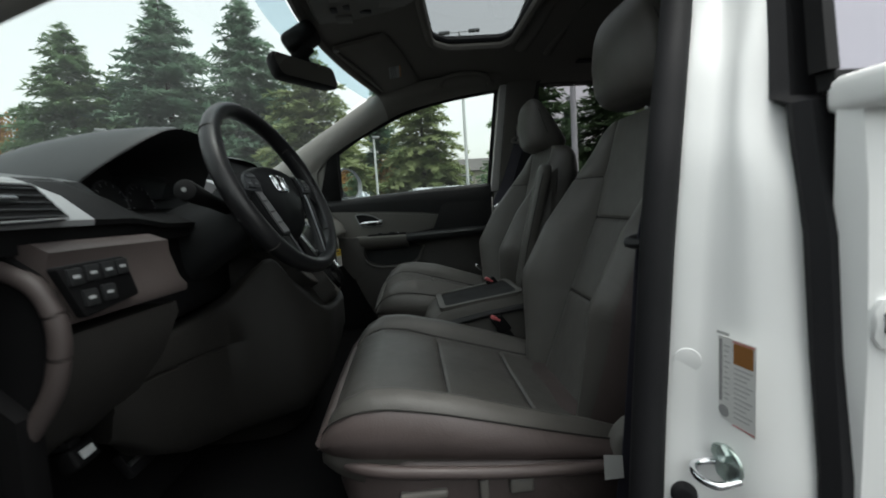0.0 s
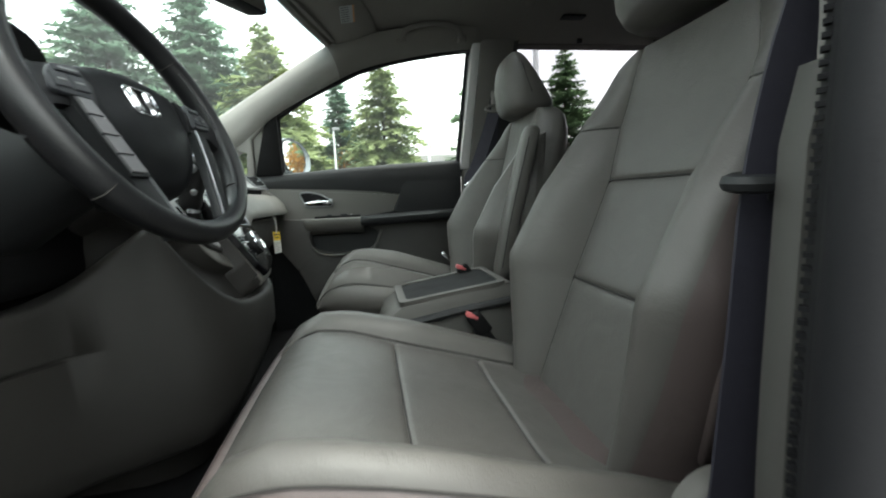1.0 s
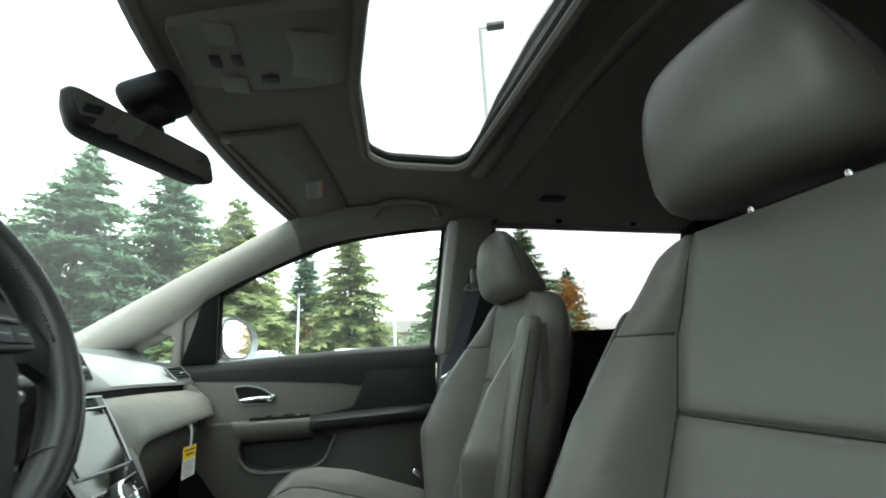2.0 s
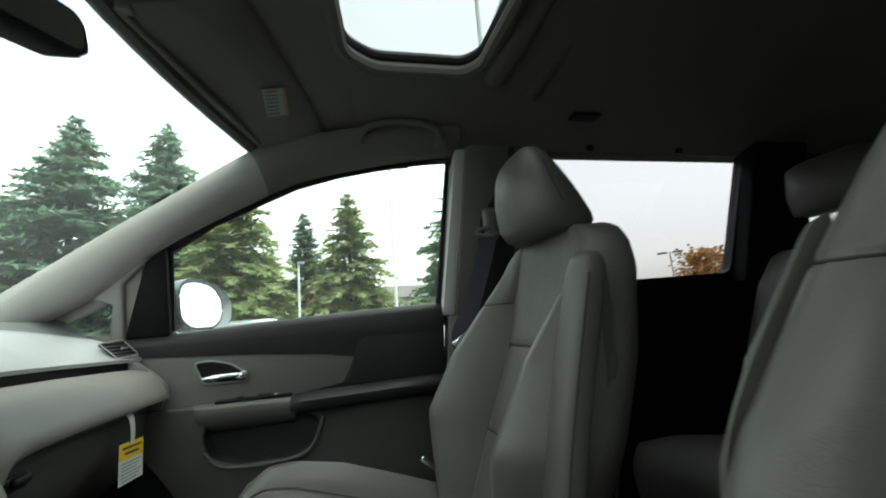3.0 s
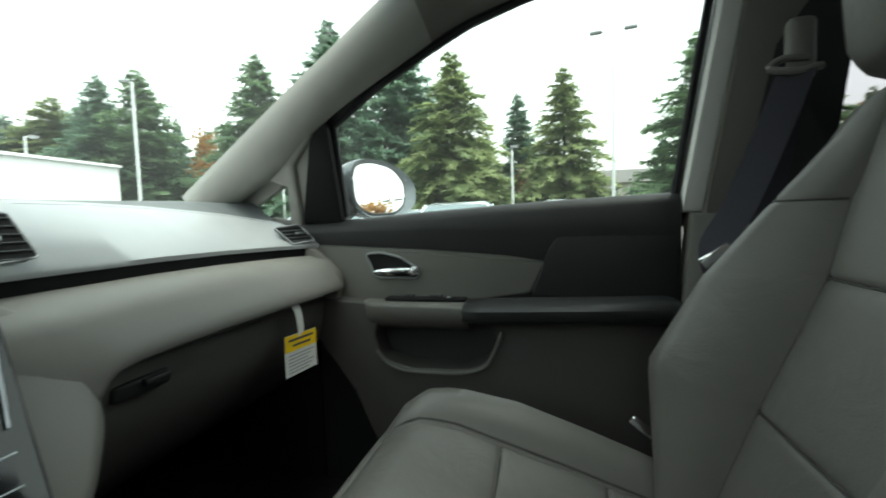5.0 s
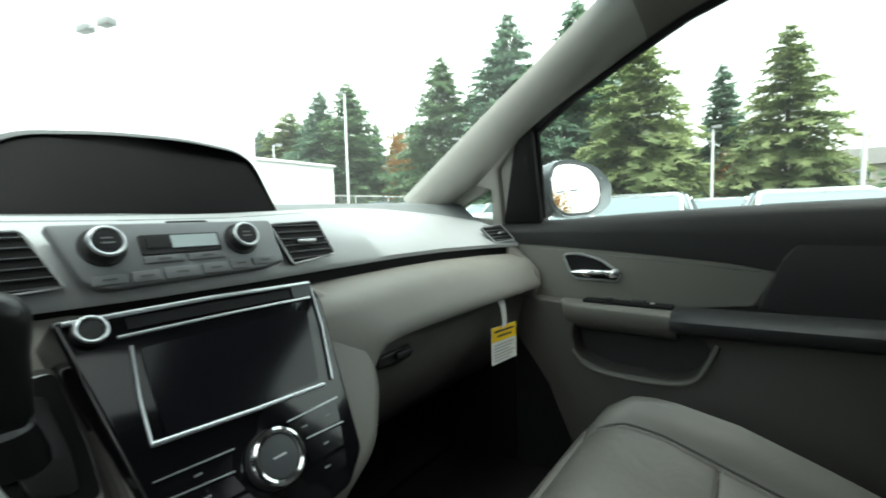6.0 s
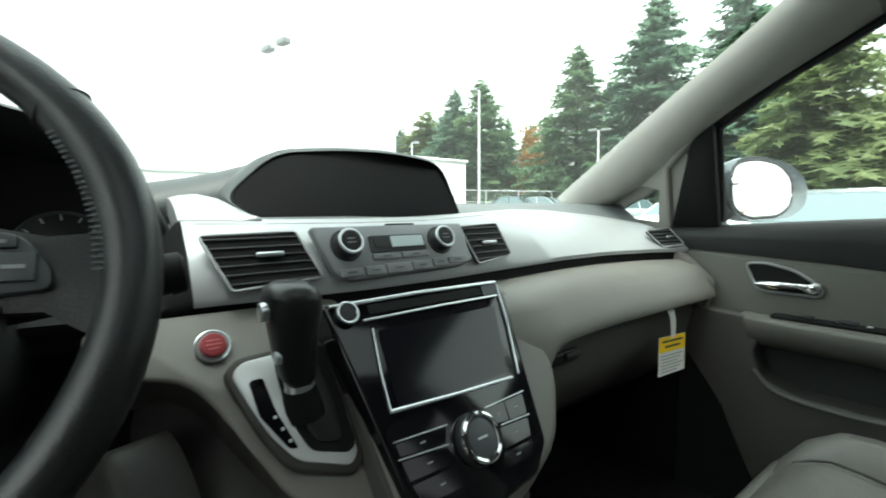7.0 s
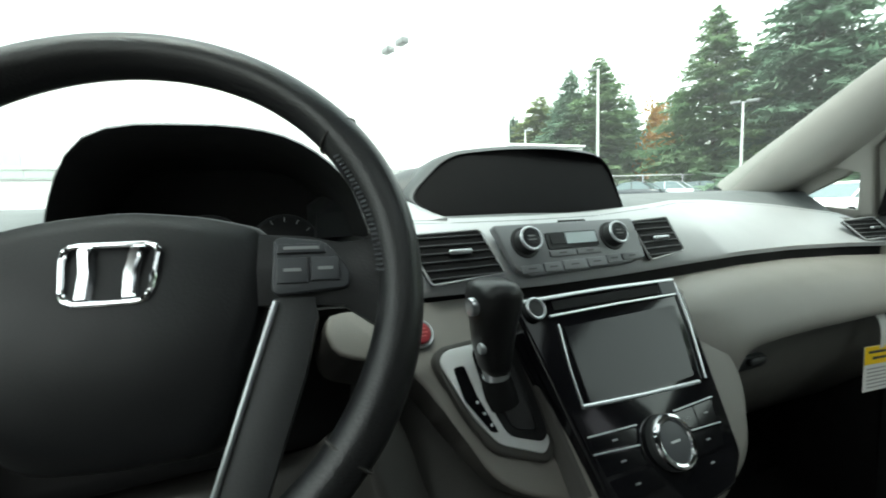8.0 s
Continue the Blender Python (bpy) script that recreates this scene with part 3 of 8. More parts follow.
# ---- driver-side opening: white B-pillar, seals, sliding door ----
def jamb(z, x, y, k=1.0):
    """A point of the driver-side jamb: it leans in above the waist and swells forward below it."""
    zs = [0.36, 0.65, 0.75, 0.85, 0.95, 1.05, 1.15, 1.25, 1.45, 1.58]
    dx = interp(z, zs, [-0.046, -0.032, -0.020, -0.014, -0.008, 0.0, 0.026, 0.074, 0.155, 0.20])
    dy = interp(z, zs, [0.066, 0.046, 0.034, 0.024, 0.014, 0.0, -0.026, -0.066, -0.125, -0.16])
    if z > 1.05:
        k = 1.0
    return (x + dx * k, y + dy * k, z)


def bpillar_driver():
    """White jamb: sections from sill to roof, each going round from the cabin edge to the outer corner, which draws in towards the waist."""
    rings = []
    for i in range(50):
        z = 0.36 + 1.22 * i / 49
        drawn = interp(z, [0.36, 0.70, 0.86, 0.95, 1.02, 1.10, 1.19, 1.45, 1.58], [0.0, 0.0, 0.018, 0.027, 0.035, 0.064, 0.089, 0.17, 0.21])
        sec = []
        for x, y, k, w in [(-0.842, -0.43, 1, 0), (-0.850, -0.352, 1, 0), (-0.856, -0.347, 1, 0), (-0.862, -0.352, 1, 0), (-0.870, -0.372, 1, 0), (-0.878, -0.382, 0.95, 0.1), (-0.905, -0.385, 0.7, 0.4), (-0.928, -0.386, 0.45, 0.7), (-0.943, -0.392, 0.25, 0.9), (-0.953, -0.408, 0.1, 1), (-0.957, -0.43, 0, 1), (-0.957, -0.50, 0, 1), (-0.80, -0.50, 1, 0)]:
            p = jamb(z, x, y, k)
            sec.append((p[0] * (1 - w) + (x + drawn) * w, p[1], z))
        rings.append(sec)
    return loft(rings, True, True)


tagged(part("b_pillar", bpillar_driver(), M_WHITE, None, angle=60), "white painted steel door pillar of the driver opening", "pillar", kind="structure")
ZF = [0.36 + i * 0.025 for i in range(49)]
ZE = [*[0.36 + i * 0.06 for i in range(13)], 1.094, 1.104, 1.116, *[1.16 + i * 0.06 for i in range(7)]]
ws1 = thing("door_seal", "black rubber weatherstrip along the door opening", "seal")
part("seal_bulb", tube([jamb(z, -0.8475, -0.331) for z in ZF], 0.019, 12, up=(1, 0, 0)), M_RUBBER, ws1)
part("seal_lip", tube([jamb(z, -0.786, -0.384) for z in ZF], 0.012, 8, up=(1, 0, 0)), M_BLACK, ws1)
part("seal_carrier", loft([[jamb(z, -0.846, -0.324), jamb(z, -0.815, -0.340), jamb(z, -0.780, -0.372), jamb(z, -0.774, -0.392), jamb(z, -0.800, -0.400), jamb(z, -0.846, -0.350)] for z in ZF]), M_RUBBER, ws1, angle=50)
for k in range(60):
    z = 0.62 + k * 0.009
    part("rib", box(jamb(z, -0.798, -0.3570), (0.012, 0.008, 0.0035), 0.0, 1, Euler((0, 0, radians(38))).to_matrix()), M_RUBBER, ws1, smooth=False)
# inner grey pillar trim between the seal and the seat
for nm, z0, z1, fy, mt, lb_ in (("b_pillar_inner_trim", 1.02, 1.56, -0.405, M_PILLAR, "pale grey upper inner trim of the driver-side centre pillar"), ("b_pillar_lower_trim", 0.36, 1.03, -0.376, M_TRIML, "grey lower inner trim of the driver-side centre pillar")):
    trim_l = []
    for i in range(12):
        z = z0 + (z1 - z0) * i / 11
        e = 0.012 * max(0.0, (z - 0.99) / 0.04) if z1 < 1.1 else 0.0
        trim_l.append([jamb(z, -0.771, fy - e), jamb(z, -0.742, fy - 0.006 - e), jamb(z, -0.732, fy - 0.03), jamb(z, -0.73, -0.62), jamb(z, -0.80, -0.62), jamb(z, -0.80, -0.44)])
    tagged(part(nm, loft(trim_l), mt, None, angle=60), lb_, "pillar", kind="structure")
# plug, label, striker, bolt
plug = part("body_plug", disc(jamb(0.817, -0.8655, -0.3640), (-0.90, 0.42, 0), 0.0145, 0.0018, 32, 0.0010), M_WHITE)
tagged(plug, "round white plastic plug in the door pillar", "plug")
label_at = frame_of((-0.9030, -0.3595, 0.808), (-0.99, -0.12, 0), (0, 0, 1))


def jf(a, b, c):
    return label_at(0.88 * a, 0.88 * b, c)


lab = thing("tyre_label", "white tyre information label with an orange block", "label")


def on_label(name, a0, a1, b0, b1, h, material):
    part(name, plate([(a0, b0), (a1, b0), (a1, b1), (a0, b1)], 0.0003, lambda a, b, c: jf(a, b, h + c)), material, lab, smooth=False)


part("sheet", plate(round_poly([(0.0, -0.056), (0.053, -0.062), (0.053, 0.050), (0.0, 0.050)], 0.002), 0.0008, lambda a, b, c: jf(a, b, c)), M_LABELW, lab)
on_label("dark_strip", 0.0015, 0.0060, -0.034, 0.046, 0.0010, M_INKG)
on_label("red_edge", 0.0215, 0.0515, 0.0465, 0.0480, 0.0010, M_BUCKLE)
on_label("red_edge", 0.0215, 0.0515, -0.0590, -0.0577, 0.0010, M_BUCKLE)
on_label("orange_block", 0.0225, 0.0495, 0.0200, 0.0458, 0.0010, M_ORANGE)
for i in range(11):
    on_label("print_bar", 0.0085 + 0.001 * (i % 2), 0.0175 - 0.002 * (i % 3), 0.038 - i * 0.0068, 0.0405 - i * 0.0068, 0.0010, M_FAINT)
    on_label("print_bar", 0.0235, 0.0490 - 0.004 * (i % 3), 0.0135 - i * 0.0062, 0.0160 - i * 0.0062, 0.0010, M_FAINT)
on_label("top_strip", -0.003, 0.016, 0.0520, 0.0555, 0.0004, M_FAINT)
part("round_mark", disc(jf(0.0085, -0.0460, 0.0010), Vector(jf(0, 0, 1)) - Vector(jf(0, 0, 0)), 0.0068, 0.0004, 24), M_INKG, lab)
st = thing("door_striker", "zinc-plated door striker loop on the white pillar", "striker")
so = Vector((-0.921, -0.3560, 0.712))
part("base_plate", disc(so, (-0.1, 1, 0), 0.021, 0.004, 20, 0.0015), M_ZINC, st)
part("bolt", disc(so + Vector((0.002, 0.004, 0.012)), (-0.1, 1, 0), 0.011, 0.006, 6), M_ZINC, st)
part("loop", tube(smooth_path([so + Vector((0.014, 0.0, -0.004)), so + Vector((0.017, 0.026, -0.007)), so + Vector((0.002, 0.035, -0.010)), so + Vector((-0.017, 0.026, -0.012)), so + Vector((-0.017, 0.0, -0.010))], 5), 0.0045, 10), M_CHROME, st)
bump = part("rubber_stop", disc(jamb(0.665, -0.866, -0.366), (-0.85, 0.53, 0), 0.014, 0.012, 20, 0.005), M_RUBBER)
tagged(bump, "round black rubber stop on the door pillar", "stop")

# sliding door beside the pillar
slide = thing("sliding_door", "closed white sliding door with dark window", "door")
rings = []
for z in [0.36, 0.6, 0.85, 1.0, 1.08]:
    o = interp(z, [0.36, 0.7, 0.95, 1.08], [0.01, 0.0, 0.0, 0.012])
    rings.append([(-0.962 + o, -0.442, z), (-0.982 + o, -0.448, z), (-1.012 + o, -0.60, z), (-1.015 + o, -1.2, z), (-1.01 + o, -1.9, z), (-0.95, -1.9, z), (-0.95, -0.442, z)])
part("lower_panel", loft(rings), M_WHITE, slide, angle=50)
part("ledge", box((-0.970, -1.16, 1.094), (0.066, 1.44, 0.036), 0.010, 3), M_WHITE, slide)
sfr = bmesh.new()
for bar in ([(-0.440, 1.10), (-1.9, 1.10), (-1.9, 1.118), (-0.444, 1.118)], [(-0.540, 1.55), (-1.9, 1.55), (-1.9, 1.60), (-0.552, 1.60)], [(-0.437, 1.119), (-0.450, 1.119), (-0.552, 1.549), (-0.538, 1.549)], [(-1.80, 1.119), (-1.9, 1.119), (-1.9, 1.549), (-1.80, 1.549)]):
    add(sfr, plate(bar, 0.02, lambda a, b, c: (-0.952 + 0.34 * (b - 1.1) + c, a, b)))
part("window_frame", sfr, M_BLACK, slide, smooth=False)
part("pane", plate([(-0.445, 1.112), (-1.81, 1.112), (-1.81, 1.555), (-0.545, 1.555)], 0.004, lambda a, b, c: (-0.944 + 0.34 * (b - 1.1) + c, a, b)), mat("dark_tinted_pane", (0.27, 0.26, 0.295), 0.06, metal=0.7, bump=0.0, coat=0.5), slide)
es = []
for z in ZE:
    k = max(0.0, z - 1.085)
    x, y, wd = (-0.900 + 0.34 * k, -0.436 - 0.25 * k, 0.013) if z > 1.10 else (interp(z, [0.36, 0.72, 0.86, 0.95, 1.02, 1.09], [-0.972, -0.962, -0.949, -0.945, -0.931, -0.920]), -0.440, 0.013)
    es.append([(x + wd, y + 0.010, z), (x, y + 0.016, z), (x - wd, y + 0.006, z), (x - wd, y - 0.03, z), (x + wd, y - 0.03, z)])
part("edge_seal", loft(es), M_RUBBER, slide, "black rubber edge seal")
hd = part("door_handle", loft([[(-0.980 - 0.19 * y - w * (0.35 + 4.0 * min(y, 0.16)), -0.449 - y, 0.878 + z) for z, w in ((-0.024 * s, 0.0), (-0.026 * s, 0.018), (0.0, 0.024), (0.026 * s, 0.018), (0.024 * s, 0.0))] for y, s in ((0.0, 0.5), (0.006, 0.9), (0.03, 1.0), (0.15, 1.0), (0.19, 0.9), (0.20, 0.5))]), M_WHITE, slide)
part("handle_insert", box((-0.986, -0.4640, 0.880), (0.022, 0.018, 0.020), 0.002), M_BLACK, hd)

# rocker sill
sill = part("door_sill", box((-0.88, 0.10, 0.40), (0.20, 1.10, 0.10), 0.02, 3), M_DARK)
tagged(sill, "dark scuff plate along the driver door sill", "sill", kind="structure")
# kick panel takes the carpet's black as painted footwell shade
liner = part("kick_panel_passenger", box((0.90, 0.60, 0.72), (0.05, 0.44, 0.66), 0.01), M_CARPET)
tagged(liner, "kick panel at the passenger footwell, shade put into its colour", "panel", kind="structure")
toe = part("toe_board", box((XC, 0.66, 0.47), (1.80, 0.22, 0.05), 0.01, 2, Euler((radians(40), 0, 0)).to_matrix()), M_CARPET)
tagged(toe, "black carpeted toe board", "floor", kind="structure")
# door stays out of view; added at an angle that keeps light off the cabin
od = thing("driver_door", "driver door standing open, dark inside and white outside", "door")
dr = Euler((0, 0, radians(-45))).to_matrix()
part("inner_panel", box(Vector((-0.99, 0.68, 0.78)) + dr @ Vector((0.0, -0.52, 0.0)), (0.10, 1.04, 0.66), 0.03, 3, dr), M_DARK, od)
part("outer_skin", box(Vector((-0.99, 0.68, 0.78)) + dr @ Vector((-0.075, -0.52, 0.0)), (0.04, 1.08, 0.70), 0.015, 3, dr), M_WHITE, od)
dwf = lambda a, b, c: Vector((-0.99, 0.68, 0.0)) + dr @ Vector((-0.02 + 0.34 * max(0.0, b - 1.1) + c, -a, b))
part("window_frame", plate([(0.06, 1.10), (1.04, 1.10), (1.00, 1.50), (0.66, 1.50), (0.34, 1.36)], 0.03, dwf, holes=[[(0.16, 1.13), (0.98, 1.13), (0.95, 1.46), (0.68, 1.46), (0.38, 1.33)]]), M_DARK, od, "dark window frame", smooth=False)
dg_ = part("pane", plate([(0.15, 1.12), (0.99, 1.12), (0.96, 1.47), (0.68, 1.47), (0.37, 1.34)], 0.004, lambda a, b, c: dwf(a, b, c + 0.013)), M_GLASS, od, "clear door glass")
dg_.visible_shadow = False
part("armrest", box(Vector((-0.99, 0.68, 0.86)) + dr @ Vector((0.075, -0.60, 0.0)), (0.07, 0.46, 0.05), 0.02, 3, dr), M_DARK, od, "charcoal padded armrest")
lw_ = part("wall_driver_rear", box((-0.985, -2.26, 1.0), (0.05, 0.75, 1.24), 0.02), M_WHITE)
tagged(lw_, "white body side behind the sliding door", "wall", kind="structure")
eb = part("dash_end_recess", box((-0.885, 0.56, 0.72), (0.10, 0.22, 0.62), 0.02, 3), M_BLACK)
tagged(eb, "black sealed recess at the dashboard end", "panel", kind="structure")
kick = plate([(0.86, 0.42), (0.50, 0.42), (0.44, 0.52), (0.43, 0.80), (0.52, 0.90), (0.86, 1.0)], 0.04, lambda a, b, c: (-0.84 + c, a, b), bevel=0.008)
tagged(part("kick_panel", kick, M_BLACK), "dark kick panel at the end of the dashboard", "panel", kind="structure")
apl = tube([(-0.93, 0.80, 0.42), (-0.935, 0.60, 0.70), (-0.935, 0.62, 0.95), (-0.93, 0.70, 1.10)], 0.03, 8)
tagged(part("hinge_pillar", apl, M_RUBBER), "black sealed edge of the driver door opening", "pillar", kind="structure")


# ---- seats ----
def refine(lo, hi, step, seams, w=0.0045):
    v = list(np.arange(lo, hi + 1e-9, step))
    if hi - v[-1] > 1e-6:
        v.append(hi)
    for s in seams:
        v = [q for q in v if abs(q - s) > 2.6 * w]
        v += [s - 2 * w, s - w, s, s + w, s + 2 * w]
    return sorted(v)


def dip(d, w=0.0035):
    return math.exp(-(d / w) ** 2)


def bolster_depth(z):
    return interp(z, [0.56, 0.66, 0.82, 0.95, 1.06, 1.13, 1.184], [0.026, 0.058, 0.118, 0.102, 0.050, 0.014, 0.0])


def bolster(z, q, deep):
    """How far the bolster stands forward at height z and at q (0 to 1) from the insert's seam to its outer edge."""
    b = deep * bolster_depth(z)
    f = b * math.sin(min(1.0, q * 1.9) * math.pi / 2) ** 1.1
    if q > 0.60:
        f -= (b * 0.60 + 0.03) * ((q - 0.60) / 0.40) ** 2
    return f


def insert_half(z):
    return interp(z, [0.56, 0.66, 0.78, 0.956, 1.055, 1.204], [0.135, 0.142, 0.150, 0.148, 0.152, 0.112])


def seat_back(cx, dy, deep):
    SEAM_V = (0.778, 0.956)
    SHOULDER = 1.055
    zs = refine(0.56, 1.135, 0.022, (*SEAM_V, SHOULDER)) + [1.150, 1.162, 1.172, 1.179, 1.184]
    ia = 0.60
    us = refine(-1.0, 1.0, 0.07, (-ia, ia), 0.016)
    rings = []
    for z in zs:
        yc = interp(z, [0.54, 0.60, 0.778, 0.956, 1.08, 1.155, 1.204], [-0.325, -0.345, -0.418, -0.491, -0.522, -0.532, -0.545])
        w = interp(z, [0.56, 0.63, 0.72, 0.82, 0.93, 1.02, 1.09, 1.135, 1.162, 1.177, 1.184], [0.185, 0.207, 0.240, 0.266, 0.258, 0.242, 0.228, 0.212, 0.193, 0.168, 0.128])
        ins = insert_half(z)
        thick = interp(z, [0.56, 0.9, 1.1, 1.155, 1.184], [0.13, 0.115, 0.105, 0.090, 0.05])
        ring_pts = []
        for u in us:
            au = abs(u)
            if au <= ia:
                x = u / ia * ins
                q = au / ia
                f = 0.006 * (1 - q * q)
                for s in SEAM_V:
                    f -= 0.0055 * dip(z - s)
                    f += 0.004 * math.exp(-((z - s) / 0.05) ** 2) * (1 - q * q) - 0.004 * (1 - q * q)
            else:
                q = (au - ia) / (1 - ia)
                x = math.copysign(ins + (w - ins) * q, u)
                f = bolster(z, q, deep) - 0.0045 * dip(z - SHOULDER)
            f -= 0.010 * dip(au - ia, 0.030)
            ring_pts.append((cx + x, dy + yc + f, z))
        yb = yc - thick
        e = dy + yc + deep * bolster_depth(z) * 0.45 - 0.03
        right = [(w * 1.025, 0.24), (w * 1.025, 0.38), (w * 0.98, 0.54), (w * 0.84, 0.78), (w * 0.5, 1.06)]
        for xx, k in right:
            ring_pts.append((cx + xx, e + (dy + yb - e) * k, z))
        for xx, k in reversed(right):
            ring_pts.append((cx - xx, e + (dy + yb - e) * k, z))
        rings.append(ring_pts)
    return loft(rings)


def back_seams(cx, dy, parent, deep):
    """Dark sewn seams of the backrest: along the insert's edges, across it, and across the bolsters at the shoulder."""
    def yc_at(z):
        return interp(z, [0.54, 0.60, 0.778, 0.956, 1.08, 1.155, 1.204], [-0.325, -0.345, -0.418, -0.491, -0.522, -0.532, -0.545])

    for sd in (-1, 1):
        part("seam", tube([(cx + sd * insert_half(z), dy + yc_at(z) - 0.0090, z) for z in np.linspace(0.60, 1.15, 24)], 0.0019, 6), M_STITCH, parent)
        pts = []
        for k in range(7):
            q = k / 6 * 0.80
            pts.append((cx + sd * (0.152 + 0.083 * q), dy + yc_at(1.055) + bolster(1.055, q, deep) - 0.0040, 1.055))
        part("seam", tube(pts, 0.0017, 6), M_STITCH, parent)
    for z in (0.778, 0.956):
        w = insert_half(z)
        part("seam", tube([(cx + w * u, dy + yc_at(z) - 0.0042 + 0.004 * (1 - u * u), z) for u in (-0.97, -0.6, -0.3, 0, 0.3, 0.6, 0.97)], 0.0017, 6), M_STITCH, parent)


CUSHION_SEAMS = (-0.077, -0.238)
CUSHION_EDGE = 0.74


def cushion_width(y):
    return interp(y, [-0.40, -0.2, 0.0, 0.08, 0.12, 0.140], [0.245, 0.262, 0.264, 0.260, 0.248, 0.228])


def cushion_top(y, u, swell=1.0):
    """Height of the cushion's top at depth y and at u (-1 to 1) across."""
    ia, au = CUSHION_EDGE, abs(u)
    z = interp(y, [-0.40, -0.28, -0.10, 0.0, 0.06, 0.10, 0.127, 0.140], [0.575, 0.603, 0.655, 0.692, 0.704, 0.696, 0.670, 0.636])
    bol = swell * interp(y, [-0.40, -0.30, -0.1, 0.04, 0.10, 0.140], [0.02, 0.036, 0.042, 0.026, 0.010, 0.0])
    f = bol * 0.35 * max(0, (au - 0.35) / 0.39) ** 1.6 if au < ia else bol * (0.35 + 0.75 * math.sin(min(1.0, (au - ia) / (1 - ia) * 1.6) * math.pi / 2)) - bol * 0.5 * max(0.0, (au - 0.90) / 0.10) ** 2
    if au < ia:
        for q in CUSHION_SEAMS:
            f -= 0.0055 * dip(y - q)
        f += 0.004 * (1 - (au / ia) ** 2) - 0.006
    f -= 0.0065 * dip(au - ia, 0.022)
    if au > 0.93:
        f -= 0.018 * ((au - 0.93) / 0.07) ** 1.5
    return z + f


def seat_cushion(cx, dy, swell):
    ys = refine(-0.40, 0.06, 0.03, CUSHION_SEAMS) + [0.08, 0.10, 0.115, 0.127, 0.135, 0.140]
    us = refine(-1.0, 1.0, 0.08, (-CUSHION_EDGE, CUSHION_EDGE), 0.014)
    rings = []
    for y in ys:
        w = cushion_width(y)
        zt = interp(y, [-0.40, -0.28, -0.10, 0.0, 0.06, 0.10, 0.127, 0.140], [0.575, 0.603, 0.655, 0.692, 0.704, 0.696, 0.670, 0.636])
        zb = interp(y, [-0.40, 0.0, 0.10, 0.140], [0.52, 0.555, 0.585, 0.605])
        pts = [(cx + u * w, dy + y, cushion_top(y, u, swell)) for u in us]
        h = zt - zb
        side = [(w * 1.012, 0.35), (w * 1.015, 0.65), (w * 0.995, 0.92), (w * 0.93, 1.0)]
        for xx, k in side:
            pts.append((cx + xx, dy + y, zt - h * k))
        for xx, k in reversed(side):
            pts.append((cx - xx, dy + y, zt - h * k))
        rings.append(pts)
    return loft(rings)


def cushion_seams(cx, dy, parent, swell):
    """Dark sewn seams of the cushion: two across it and one along each bolster."""
    for y in CUSHION_SEAMS:
        part("seam", tube([(cx + u * cushion_width(y), dy + y, cushion_top(y, u, swell) + 0.0004) for u in np.linspace(-0.73, 0.73, 13)], 0.0021, 6), M_STITCH, parent)
    for sd in (-1, 1):
        part("seam", tube([(cx + sd * CUSHION_EDGE * cushion_width(y), dy + y, cushion_top(y, CUSHION_EDGE, swell) + 0.0004) for y in np.linspace(-0.34, 0.105, 22)], 0.0019, 6), M_STITCH, parent)


def headrest(cx, dy, up=0.0, slim=1.0):
    rings = []
    for t in [0, 0.02, 0.05, 0.10, 0.18, 0.32, 0.48, 0.62, 0.75, 0.85, 0.91, 0.955, 0.985, 1.0]:
        z = 1.180 + up + 0.194 * t
        w = slim * interp(t, [0, 0.05, 0.15, 0.4, 0.7, 0.85, 0.93, 0.98, 1.0], [0.112, 0.125, 0.132, 0.130, 0.117, 0.101, 0.086, 0.066, 0.034])
        yf = interp(t, [0, 0.05, 0.15, 0.5, 0.8, 0.93, 1.0], [-0.500, -0.478, -0.462, -0.455, -0.462, -0.474, -0.490])
        yb = interp(t, [0, 0.05, 0.12, 0.5, 0.85, 0.95, 1.0], [-0.585, -0.605, -0.614, -0.570, -0.527, -0.514, -0.504])
        n = 28
        pts = []
        for k in range(n):
            a = 2 * math.pi * k / n
            c, s = math.cos(a), math.sin(a)
            x = w * math.copysign(abs(c) ** 0.48, c) * (1.0 - 0.15 * max(0.0, -s) ** 1.5)
            yy = (yf + yb) / 2 + (yf - yb) / 2 * math.copysign(abs(s) ** 0.62, s)
            yy -= 0.020 * (abs(x) / 0.136) ** 2
            pts.append((cx + x, dy + yy, z))
        rings.append(pts)
    return loft(rings)


def seam_line(path, parent):
    part("piping", tube(path, 0.0014, 6), M_STITCH, parent)


